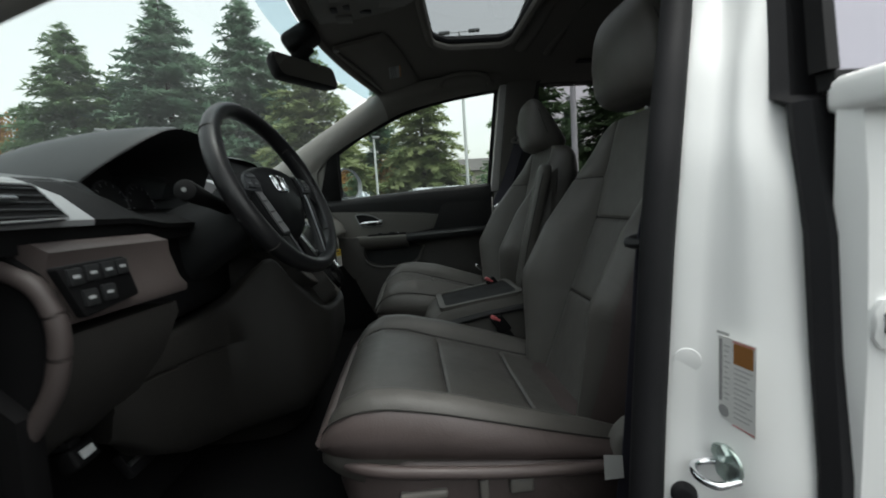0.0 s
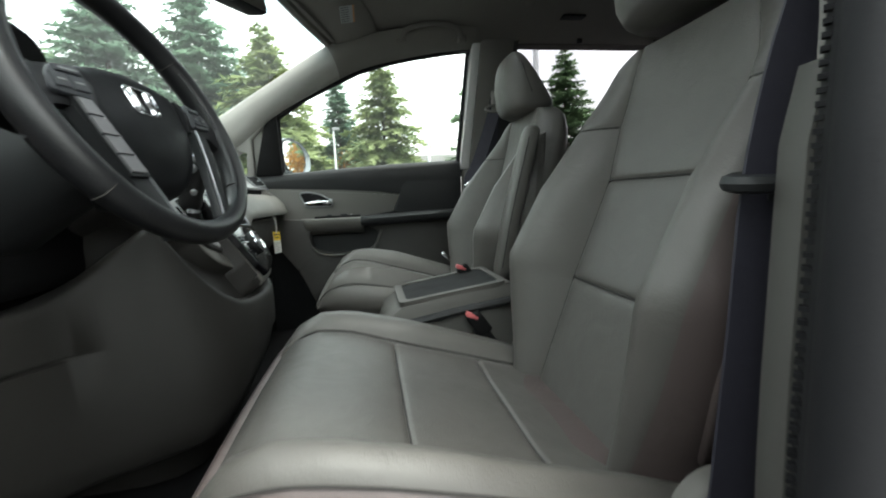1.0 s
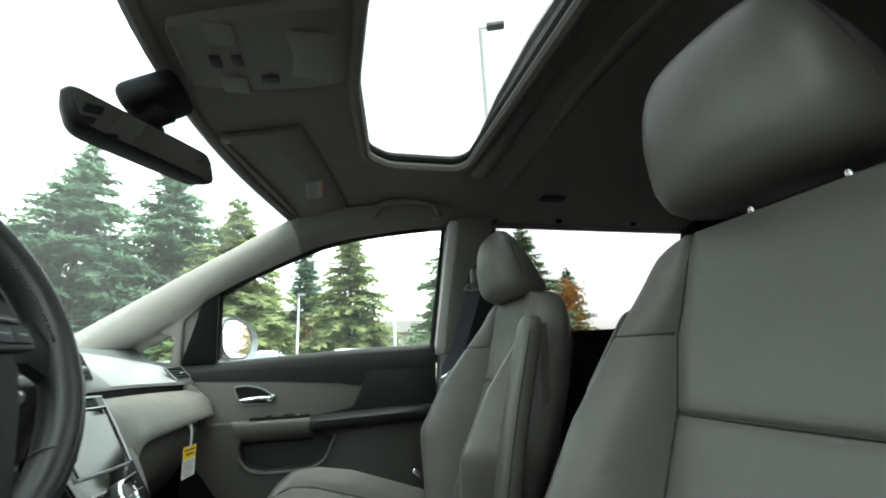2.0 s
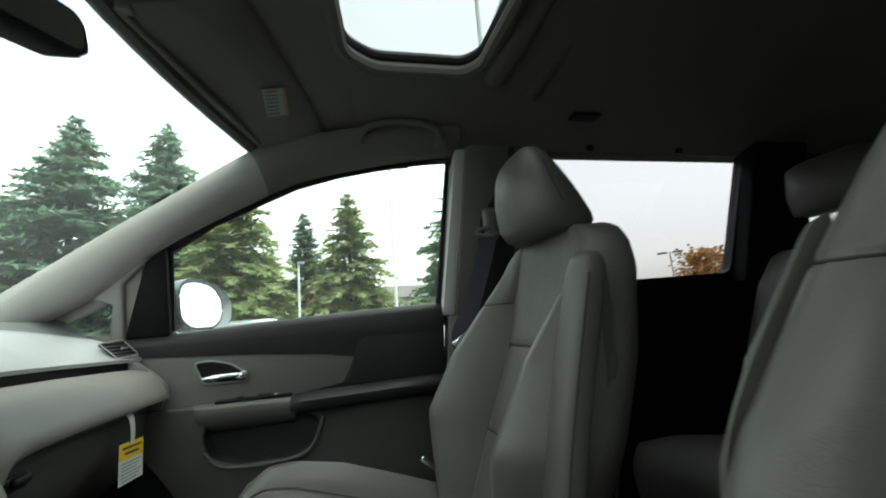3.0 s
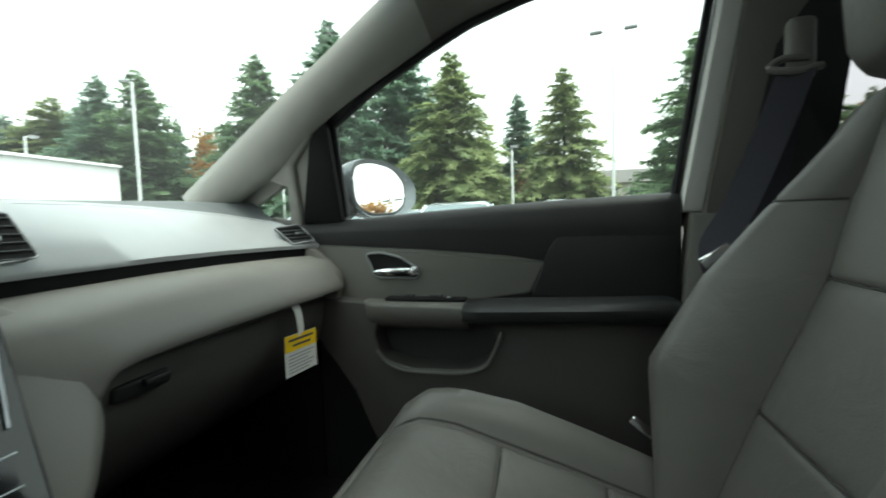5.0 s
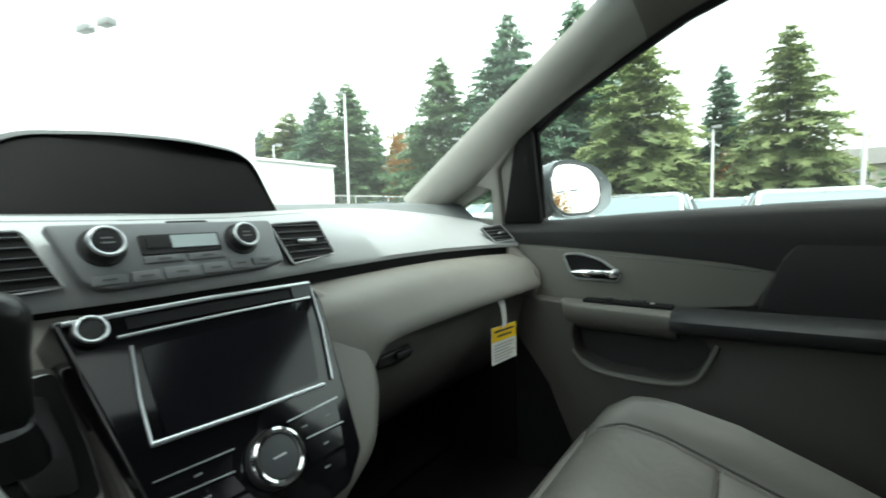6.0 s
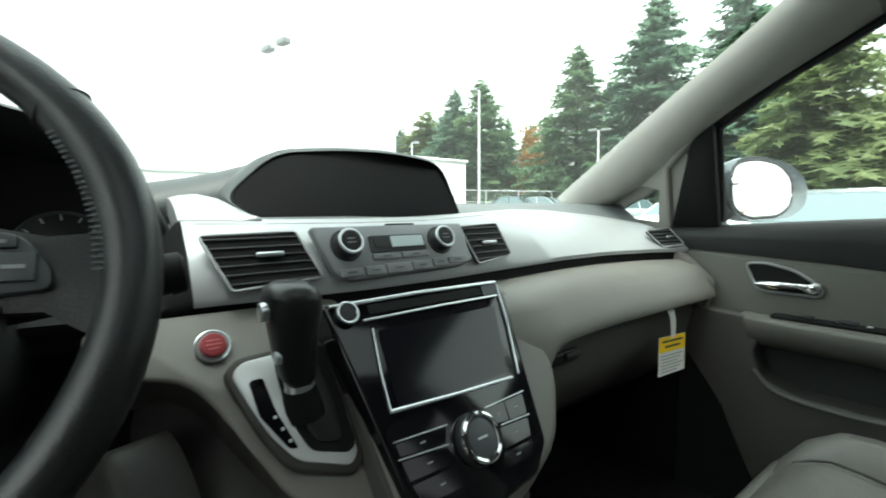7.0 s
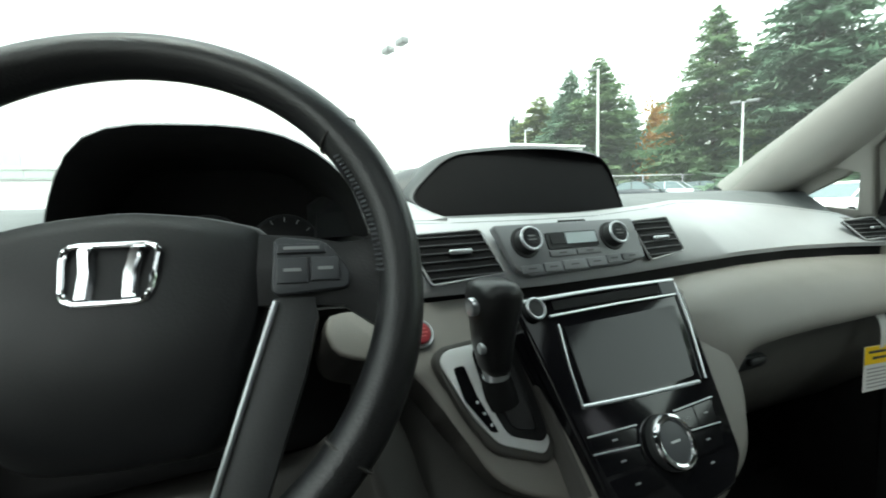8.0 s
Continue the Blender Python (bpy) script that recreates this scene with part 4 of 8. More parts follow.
def front_seat(name, label, cx, dy, outer, lift=0.0, up=0.0, slim=1.0, deep=1.0, swell=1.0):
    """outer: -1 where the door is at smaller x, 1 where it is at larger x."""
    s = thing(name, label, "car seat", "front seats")
    b = part("backrest", seat_back(cx, dy, deep), M_LEATHER, s, angle=75)
    c = part("cushion", seat_cushion(cx, dy, swell), M_LEATHER, s, angle=75)
    s.location.z = lift
    h = part("headrest", headrest(cx, dy, up, slim), M_LEATHER, s, angle=80)
    for sd in (-1, 1):
        line = []
        for t, k in ((0.04, 0.95), (0.12, 0.985), (0.3, 1.0), (0.5, 1.0), (0.7, 1.0), (0.86, 0.985), (0.94, 0.96)):
            w = slim * interp(t, [0, 0.05, 0.15, 0.4, 0.7, 0.85, 0.93, 0.98, 1.0], [0.112, 0.125, 0.132, 0.130, 0.117, 0.101, 0.086, 0.066, 0.034])
            yf = interp(t, [0, 0.05, 0.15, 0.5, 0.8, 0.93, 1.0], [-0.500, -0.478, -0.462, -0.455, -0.462, -0.474, -0.490])
            yb = interp(t, [0, 0.05, 0.12, 0.5, 0.85, 0.95, 1.0], [-0.585, -0.605, -0.614, -0.570, -0.527, -0.514, -0.504])
            line.append((cx + sd * w * 0.985 * k, dy + yf * 0.62 + yb * 0.38 - 0.020 * (w / 0.136) ** 2, 1.180 + up + 0.194 * t))
        part("seam", tube(line, 0.0020, 6), M_STITCH, h)
    back_seams(cx, dy, s, deep)
    cushion_seams(cx, dy, s, swell)
    b.data.materials.append(M_LEATHER_SIDE)
    for f in b.data.polygons:
        z, x = f.center.z, (f.center.x - cx) * outer
        if x > 0.93 * interp(z, [0.56, 0.63, 0.72, 0.82, 0.93, 1.02, 1.09, 1.155], [0.185, 0.207, 0.240, 0.266, 0.258, 0.240, 0.222, 0.30]):
            f.material_index = 1
    for dx in (-0.055, 0.055):
        part("headrest_post", tube([(cx + dx, dy - 0.590, 1.15), (cx + dx, dy - 0.575, 1.24)], 0.006, 10), M_CHROME, s)
    # vinyl side band of the cushion, with piping above
    for sd in (-1, 1):
        rings = []
        top = []
        for y in [-0.40, -0.33, -0.25, -0.15, -0.05, 0.03, 0.08, 0.115, 0.135, 0.144]:
            zt = interp(y, [-0.40, -0.28, -0.10, 0.0, 0.06, 0.10, 0.128, 0.144], [0.590, 0.626, 0.678, 0.702, 0.706, 0.696, 0.674, 0.645])
            zb = interp(y, [-0.40, -0.2, 0.0, 0.10, 0.144], [0.562, 0.596, 0.620, 0.628, 0.630])
            w = interp(y, [-0.40, -0.2, 0.0, 0.08, 0.12, 0.144], [0.250, 0.268, 0.270, 0.266, 0.253, 0.232])
            rings.append([(cx + sd * (w - 0.006), dy + y, zt), (cx + sd * (w + 0.004), dy + y, zt - 0.012), (cx + sd * (w + 0.010), dy + y, (zt + zb) / 2), (cx + sd * (w + 0.004), dy + y, zb + 0.006), (cx + sd * (w - 0.02), dy + y, zb), (cx + sd * (w - 0.04), dy + y, (zt + zb) / 2)])
            top.append((cx + sd * (w - 0.004), dy + y, zt + 0.0005))
        part("side_band", loft(rings), M_LEATHER_SIDE if outer < 0 else M_LEATHER, s, "vinyl side band", angle=70)
        seam_line(smooth_path(top, 3), s)
    # front band
    fr = []
    for i in range(13):
        u = -1 + i / 6
        x = cx + u * 0.236
        yy = dy + 0.146 - 0.004 * u * u
        fr.append([(x, yy - 0.012, 0.668), (x, yy + 0.001, 0.655), (x, yy + 0.006, 0.645), (x, yy - 0.004, 0.631), (x, yy - 0.03, 0.628), (x, yy - 0.03, 0.66)])
    part("front_band", loft(fr), M_LEATHER_SIDE if outer < 0 else M_LEATHER, s, "vinyl front band", angle=70)
    # side panels of the backrest
    for sd in (-1, 1):
        p = round_poly([(-0.395, 0.62), (-0.375, 0.75), (-0.425, 0.95), (-0.500, 1.09), (-0.525, 1.10), (-0.500, 0.98), (-0.430, 0.62)], 0.04)
        wz = [0.56, 0.63, 0.72, 0.82, 0.93, 1.02, 1.09, 1.155]
        ww = [0.185, 0.207, 0.240, 0.266, 0.258, 0.240, 0.222, 0.200]
        part("side_panel", plate(p, 0.007, lambda a, b, c, sd=sd: (cx + sd * (interp(b, wz, ww) * 1.022 + c), dy + a, b), bevel=0.005, seg=3), M_LEATHER_SIDE if sd == outer else M_LEATHER, s, angle=60)
    # plastic base and runners
    rings = []
    for y, zt, zb, w in [(-0.38, 0.590, 0.46, 0.262), (-0.2, 0.602, 0.45, 0.276), (0.0, 0.624, 0.45, 0.276), (0.07, 0.630, 0.47, 0.262), (0.10, 0.630, 0.50, 0.240), (0.118, 0.622, 0.54, 0.215)]:
        rings.append([(cx - w, dy + y, zt - 0.02), (cx - w + 0.012, dy + y, zt), (cx + w - 0.012, dy + y, zt), (cx + w, dy + y, zt - 0.02), (cx + w - 0.01, dy + y, zb + 0.02), (cx + w - 0.03, dy + y, zb), (cx - w + 0.03, dy + y, zb), (cx - w + 0.01, dy + y, zb + 0.02)])
    part("base_cover", loft(rings), M_LEATHER_SIDE if outer < 0 else M_TRIMD, s, "plastic base cover", angle=60)
    rz = part("base_lip", tube(smooth_path([(cx + outer * 0.264, dy - 0.38, 0.572), (cx + outer * 0.279, dy - 0.2, 0.586), (cx + outer * 0.279, dy, 0.607), (cx + outer * 0.264, dy + 0.075, 0.613), (cx + outer * 0.230, dy + 0.114, 0.612)], 5), 0.010, 10), M_LEATHER_SIDE, s)
    for dx in (-0.19, 0.19):
        part("seat_rail", box((cx + dx, dy - 0.12, 0.425), (0.04, 0.52, 0.05), 0.008), M_BLACK, s)
    for dx in (-0.19, 0.19):
        for yy in (-0.30, 0.04):
            part("rail_foot", box((cx + dx, dy + yy, 0.418), (0.05, 0.05, 0.07), 0.01), M_BLACK, s)
    # recliner cover at the hinge
    for sd in (-1, 1):
        part("hinge_cover", disc((cx + sd * 0.245, dy - 0.385, 0.595), (sd, 0, 0), 0.055, 0.028, 28, 0.012), M_TRIM, s)
    # power switches on the outer side
    for yy, ln, hh in ((-0.02, 0.075, 0.014), (-0.115, 0.016, 0.034), (-0.175, 0.040, 0.026)):
        part("seat_switch", box((cx + outer * 0.276, dy + yy, 0.566), (0.014, ln, hh), 0.005, 3), M_TRIM, s)
    # back map pocket
    part("back_shell", plate(round_poly([(-0.17, 0.60), (0.17, 0.60), (0.15, 1.08), (-0.15, 1.08)], 0.04), 0.006, lambda a, b, c: (cx + a, dy + interp(b, [0.56, 0.9, 1.1], [-0.462, -0.592, -0.632]) - 0.008 - c, b), bevel=0.004), M_LEATHER, s)
    return s


front_seat("car_seat", "grey leather driver seat with taupe side bands and headrest", -0.432, 0.0, -1, 0.0, 0.022, 0.98)
passenger_seat = front_seat("car_seat", "grey leather passenger seat with headrest beside the closed door", 0.382, -0.035, 1, 0.016, 0.000, 0.915, 1.14, 1.6)
# fold-down armrest on the inner side of the passenger seat
for s, cx, dy, sd in ((passenger_seat, 0.382, -0.035, -1),):
    rings = []
    for z, r in ((0.700, 0.55), (0.712, 0.82), (0.74, 1.0), (0.88, 1.0), (1.00, 1.0), (1.07, 1.0), (1.095, 0.96), (1.112, 0.84), (1.122, 0.55)):
        yf = interp(z, [0.70, 0.88, 1.11], [-0.375, -0.412, -0.474])
        pts = []
        for j in range(20):
            a = 2 * math.pi * j / 20
            pts.append((0.113 + 0.031 * r * math.copysign(abs(math.cos(a)) ** 0.6, math.cos(a)), yf - 0.024 + 0.024 * r * math.copysign(abs(math.sin(a)) ** 0.6, math.sin(a)), z - 0.016))
        rings.append(pts)
    part("seam", tube([(0.0825, interp(z, [0.70, 0.88, 1.11], [-0.375, -0.412, -0.474]) - 0.012, z - 0.016) for z in (0.74, 0.85, 0.95, 1.05, 1.09)], 0.0016, 6), M_STITCH, s)
    part("pivot", disc((0.108, -0.455, 0.715), (-1, 0, 0), 0.028, 0.036, 24, 0.006), M_DARK, s)
    part("armrest", loft(rings), M_LEATHER, s, "folded-up leather armrest", angle=70)
# paper care tag by the driver's belt
ct = part("care_tag", plate([(-0.300, 0.575), (-0.330, 0.575), (-0.328, 0.612), (-0.298, 0.616)], 0.001, lambda a, b, c: (-0.734 - c - 0.02 * (b - 0.575), a, b)), M_LABELW)
tagged(ct, "small white tag on the driver seat side", "tag")

# second-row seats, dark at the back of the cabin
def rear_seat(cx, label):
    s = thing("second_row_seat", label, "car seat", "second row seats")
    rings = []
    for z, w, y0, th in [(0.60, 0.22, -1.10, 0.12), (0.70, 0.25, -1.13, 0.14), (0.90, 0.255, -1.20, 0.13), (1.08, 0.235, -1.27, 0.11), (1.16, 0.19, -1.30, 0.08), (1.175, 0.15, -1.31, 0.05)]:
        pts = []
        for j in range(22):
            a = 2 * math.pi * j / 22
            pts.append((cx + w * math.copysign(abs(math.cos(a)) ** 0.5, math.cos(a)), y0 - th / 2 + th / 2 * math.copysign(abs(math.sin(a)) ** 0.6, math.sin(a)) + 0.04 * (abs(math.cos(a)) ** 4), z))
        rings.append(pts)
    part("backrest", loft(rings), M_LEATHER, s, angle=75)
    rings = []
    for y, zt, w in [(-1.16, 0.63, 0.22), (-1.10, 0.655, 0.25), (-0.85, 0.685, 0.26), (-0.74, 0.685, 0.25), (-0.70, 0.66, 0.22), (-0.69, 0.63, 0.19)]:
        pts = []
        for j in range(22):
            a = 2 * math.pi * j / 22
            pts.append((cx + w * math.copysign(abs(math.cos(a)) ** 0.5, math.cos(a)), y, zt - 0.065 + 0.065 * math.copysign(abs(math.sin(a)) ** 0.5, math.sin(a))))
        rings.append(pts)
    part("cushion", loft(rings), M_LEATHER, s, angle=75)
    rings = []
    for z, w, t in [(1.265, 0.09, 0.03), (1.275, 0.12, 0.045), (1.335, 0.13, 0.05), (1.415, 0.12, 0.04), (1.430, 0.09, 0.02)]:
        rings.append([(cx + w * math.copysign(abs(math.cos(2 * math.pi * j / 20)) ** 0.6, math.cos(2 * math.pi * j / 20)), -1.335 + t * math.sin(2 * math.pi * j / 20), z) for j in range(20)])
    part("headrest", loft(rings), M_LEATHER, s, angle=75)
    for dx in (-0.05, 0.05):
        part("headrest_post", tube([(cx + dx, -1.34, 1.15), (cx + dx, -1.335, 1.29)], 0.006, 8), M_CHROME, s)
    part("base", box((cx, -0.93, 0.485), (0.36, 0.36, 0.17), 0.03, 3), M_BLACK, s)
    s.location = (0.03, -0.20, 0.0)
    return s


rear_seat(0.40, "grey leather second-row seat in the dark rear cabin")
rear_seat(-0.46, "grey leather second-row seat behind the driver")

# ---- seat belts ----
pb = thing("passenger_belt", "dark grey seat belt hanging from the passenger pillar", "seat belt", "front seat belts")
part("anchor_cover", box((0.705, -0.580, 1.310), (0.028, 0.040, 0.10), 0.012, 3), M_TRIM, pb)
part("guide_ring", tube(smooth_path([(0.684, -0.600, 1.278), (0.676, -0.565, 1.270), (0.684, -0.530, 1.278), (0.690, -0.55, 1.294), (0.690, -0.585, 1.294)], 4), 0.006, 8), M_TRIM, pb, "grey plastic guide ring")
part("webbing", ribbon(smooth_path([(0.680, -0.565, 1.275), (0.672, -0.53, 1.18), (0.665, -0.485, 1.07), (0.655, -0.447, 0.995), (0.665, -0.475, 0.90), (0.68, -0.50, 0.75), (0.68, -0.50, 0.62)], 5), (0.008, 0.022, 0.004)), M_BELT, pb)
part("webbing_rear", ribbon([(0.700, -0.575, 1.30), (0.745, -0.56, 1.10), (0.80, -0.55, 0.80)], (0.004, 0.022, 0.0)), M_BELT, pb)
part("tongue", box((0.650, -0.447, 0.990), (0.006, 0.050, 0.020), 0.003, 2, Euler((radians(-35), 0, 0)).to_matrix()), M_CHROME, pb, "bright steel tongue")
part("lower_anchor", box((0.640, -0.340, 0.705), (0.010, 0.055, 0.016), 0.004, 2, Euler((radians(40), 0, 0)).to_matrix()), M_CHROME, pb, "bright steel floor anchor")
db = thing("driver_belt", "dark blue-black seat belt beside the driver seat", "seat belt", "front seat belts")
part("webbing", ribbon(smooth_path([(-0.700, -0.56, 1.30), (-0.712, -0.45, 1.12), (-0.722, -0.395, 0.96), (-0.728, -0.375, 0.80), (-0.730, -0.355, 0.60), (-0.728, -0.34, 0.50)], 5), (-0.003, -0.024, -0.006)), M_BELT, db)
part("guide_arm", tube(smooth_path([(-0.655, -0.475, 0.945), (-0.690, -0.400, 0.943), (-0.722, -0.352, 0.940), (-0.742, -0.365, 0.938), (-0.742, -0.430, 0.938)], 5), [0.008] * 21, 8), M_DARK, db, "dark plastic belt guide")
part("guide_clip", disc((-0.738, -0.385, 0.931), (0, 0, -1), 0.008, 0.007, 14), M_DARK, db)
for cx, cy, cz, nm in ((-0.142, -0.270, 0.66, "driver"), (0.113, -0.302, 0.726, "passenger")):
    bk = thing("belt_buckle", "black seat belt buckle with a red release button", "buckle", "seat belt buckles")
    t = Euler((radians(-35), 0, 0)).to_matrix()
    part("stalk", box((cx, cy - 0.03, cz - 0.055), (0.016, 0.03, 0.12), 0.006, 2, t), M_BLACK, bk)
    part("housing", box((cx, cy, cz), (0.022, 0.034, 0.055), 0.006, 3, t), M_BLACK, bk)
    part("release_button", box((cx - 0.002, cy + 0.016, cz + 0.019), (0.019, 0.030, 0.011), 0.004, 3, Euler((radians(25), 0, 0)).to_matrix()), M_BUCKLE, bk, "red release button")


# ---- dashboard ----
DX = [-0.93, -0.75, -0.60, -0.45, -0.25, -0.12, 0.0, 0.12, 0.28, 0.45, 0.60, 0.75, 0.862]
Y2 = [0.48, 0.50, 0.50, 0.48, 0.445, 0.418, 0.412, 0.418, 0.46, 0.55, 0.58, 0.53, 0.46]
Z2 = [1.075, 1.085, 1.09, 1.092, 1.092, 1.090, 1.089, 1.090, 1.097, 1.102, 1.100, 1.085, 1.062]
Y3 = [0.42, 0.415, 0.40, 0.385, 0.373, 0.370, 0.371, 0.378, 0.395, 0.415, 0.42, 0.40, 0.362]
Z3 = [1.018, 1.018, 1.016, 1.013, 1.008, 1.006, 1.004, 1.004, 1.005, 1.005, 1.004, 1.002, 1.000]


def dash_rows(f, n=48):
    out = []
    for i in range(n + 1):
        x = -0.93 + (0.862 + 0.93) * i / n
        y2, z2, y3, z3 = (interp(x, DX, q) for q in (Y2, Z2, Y3, Z3))
        out.append(f(x, y2, z2, y3, z3))
    return out


def ws_foot_y(x):
    u = (x - XC) / 0.88
    return 1.12 - 0.42 * u * u


dashboard = thing("dashboard", "two-tone dashboard with silver band, dark top and taupe lower pad", "dashboard")


def top_ring(x, y2, z2, y3, z3):
    yf = ws_foot_y(x)
    # let down under the instrument hood
    d = 0.085 * min(1.0, max(0.0, (x + 0.565) / 0.03), max(0.0, (-0.205 - x) / 0.03))
    return [(x, yf, 1.118), (x, yf * 0.7 + y2 * 0.3, 1.124), (x, yf * 0.35 + y2 * 0.65, 1.116 - d), (x, y2 + 0.02, z2 + 0.004 - d), (x, y2 - 0.004, z2 - 0.002 - d), (x, y2, z2 - 0.03 - d), (x, yf, 1.05 - d)]


part("top_pad", loft(dash_rows(top_ring)), M_DASHTOP, dashboard, "dark grey grained top pad", angle=60)


def band_ring(x, y2, z2, y3, z3):
    b = 0.008
    return [(x, y2 + 0.012, z2 + 0.0035), (x, y2 - 0.006, z2 - 0.003), (x, (y2 + y3) / 2 - b, (z2 + z3) / 2 + b), (x, y3 - 0.002, z3 + 0.008), (x, y3, z3), (x, y3 + 0.02, z3), (x, y2 + 0.02, z2 - 0.03)]


def span(f, x0, x1, n):
    out = []
    for i in range(n + 1):
        x = x0 + (x1 - x0) * i / n
        out.append(f(x, *(interp(x, DX, q) for q in (Y2, Z2, Y3, Z3))))
    return out


part("silver_band", loft(span(band_ring, -0.196, 0.862, 40)), M_SILVER, dashboard, "silver painted band with air vents", angle=60)
hump = []
for x, yb, zb in [(-0.198, 0.522, 1.120), (-0.185, 0.528, 1.124), (-0.165, 0.533, 1.126), (-0.145, 0.512, 1.120), (-0.125, 0.450, 1.098), (-0.115, 0.432, 1.092)]:
    y2, z2 = interp(x, DX, Y2), interp(x, DX, Z2)
    hump.append([(x, y2 + 0.006, z2 + 0.002), (x, y2 * 0.7 + yb * 0.3, z2 * 0.65 + zb * 0.35 + 0.004), (x, y2 * 0.3 + yb * 0.7, z2 * 0.25 + zb * 0.75 + 0.004), (x, yb, zb), (x, yb + 0.03, zb - 0.015), (x, y2 + 0.02, z2 - 0.02)])
part("silver_shoulder", loft(hump), M_SILVER, dashboard, "silver shoulder beside the display hood", angle=60)
part("silver_band", loft(span(band_ring, -0.93, -0.700, 10)), M_SILVER, dashboard, "silver painted band by the driver door", angle=60)
def strip_ring(x, y2, z2, y3, z3):
    d = min(1.0, max(0.0, (x + 0.62) / 0.07), max(0.0, (-0.196 - x) / 0.04))
    return band_ring(x, y2 + 0.02 * d, z2 - 0.052 * d, y3, z3 - 0.01 * d)


part("column_strip", loft(span(strip_ring, -0.700, -0.196, 28)), M_BLACK, dashboard, "black strip below the instruments", angle=60)


def gap_ring(x, y2, z2, y3, z3):
    return [(x, y3 + 0.008, z3 + 0.002), (x, y3 + 0.010, z3 - 0.030), (x, y3 + 0.06, z3 - 0.03), (x, y3 + 0.06, z3)]


part("shadow_gap", loft(dash_rows(gap_ring)), M_BLACK, dashboard, "black recessed strip")


def pad_y(x):
    return interp(x, [-0.93, -0.75, -0.60, -0.30, 0.0, 0.16, 0.22, 0.28, 0.36, 0.45, 0.70, 0.862], [0.41, 0.375, 0.352, 0.345, 0.34, 0.295, 0.286, 0.290, 0.297, 0.300, 0.296, 0.290])


def pad_rings(x0, x1, n=48):
    out = []
    for i in range(n + 1):
        x = x0 + (x1 - x0) * i / n
        y3, z3, p = interp(x, DX, Y3), interp(x, DX, Z3), pad_y(x)
        zb = interp(x, [0.0, 0.10, 0.205, 0.222, 0.236, 0.250, 0.27, 0.30], [0.898, 0.78, 0.78, 0.81, 0.852, 0.880, 0.894, 0.898])
        out.append([(x, y3 + 0.03, z3 - 0.020), (x, y3 - 0.004, z3 - 0.018), (x, (y3 + p) / 2 - 0.008, z3 - 0.030), (x, p + 0.016, z3 - 0.050), (x, p + 0.004, 0.5 * (zb + 0.952)), (x, p - 0.006, zb + 0.014), (x, p - 0.004, zb + 0.004), (x, p + 0.012, zb), (x, p + 0.06, zb)])
    return out


part("passenger_pad", loft(pad_rings(0.16, 0.835)), M_TRIM, dashboard, "taupe padded lower dash", angle=60)
# same pad as on the passenger side, shade put into its darker colour
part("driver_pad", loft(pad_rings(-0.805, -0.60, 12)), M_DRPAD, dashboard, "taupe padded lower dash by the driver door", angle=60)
part("column_recess", box((-0.41, 0.50, 0.925), (0.38, 0.16, 0.20), 0.03, 4), M_BLACK, dashboard, "black recess round the steering column")
# door-side end caps
part("end_cap", plate(round_poly([(0.300, 0.890), (0.292, 0.935), (0.345, 0.985), (0.40, 1.02), (0.42, 1.05), (0.66, 1.10), (0.66, 0.80), (0.34, 0.80)], 0.022, 4), 0.03, lambda a, b, c: (0.832 + c, a, b), bevel=0.008, seg=3), M_TRIM, dashboard)
part("end_cap", plate([(0.385, 0.885), (0.388, 0.94), (0.405, 0.965), (0.43, 0.985), (0.43, 1.01), (0.66, 1.01), (0.66, 0.60), (0.50, 0.66), (0.41, 0.80)], 0.012, lambda a, b, c: (-0.817 + c, a, b), bevel=0.003), M_BLACK, dashboard, "black end of the dashboard")
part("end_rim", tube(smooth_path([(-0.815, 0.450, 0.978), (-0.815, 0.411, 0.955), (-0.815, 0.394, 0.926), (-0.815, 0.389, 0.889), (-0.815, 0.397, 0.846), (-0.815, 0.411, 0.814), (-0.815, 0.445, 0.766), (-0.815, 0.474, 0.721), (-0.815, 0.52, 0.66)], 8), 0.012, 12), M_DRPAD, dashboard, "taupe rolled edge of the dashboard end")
# glove box and knee panel below the pads, their shade put into darker taupes
gb = []
for i in range(13):
    x = 0.19 + 0.64 * i / 12
    p = pad_y(x)
    gb.append([(x, p + 0.044, 0.889), (x, p + 0.036, 0.874), (x, p + 0.052, 0.80), (x, p + 0.105, 0.72), (x, p + 0.170, 0.66), (x, p + 0.22, 0.65), (x, p + 0.16, 0.88)])
glove = part("glove_box", loft(gb), M_TRIML, dashboard, "taupe glove box lid, shade put into its colour", angle=50)
# lighter taupe paints the highlight along the lid's edge
part("lid_edge", tube([(0.26 + 0.555 * i / 24, pad_y(0.26 + 0.555 * i / 24) + 0.040, 0.887) for i in range(25)], 0.0045, 8), M_TRIM, glove, "rounded upper edge of the lid, highlight put into its colour")
part("latch", box((0.335, pad_y(0.335) + 0.037, 0.855), (0.085, 0.012, 0.022), 0.005, 3), M_DARK, glove, "dark latch recess")
part("latch_lever", box((0.352, pad_y(0.335) + 0.029, 0.858), (0.040, 0.010, 0.012), 0.004, 3), M_DARK, glove)
kn = []
for i in range(13):
    x = -0.800 + 0.200 * i / 12
    p = pad_y(x)
    kn.append([(x, p + 0.016, 0.884), (x, p + 0.014, 0.865), (x, p + 0.045, 0.80), (x, p + 0.10, 0.73), (x, p + 0.17, 0.68), (x, p + 0.24, 0.66), (x, p + 0.16, 0.88)])
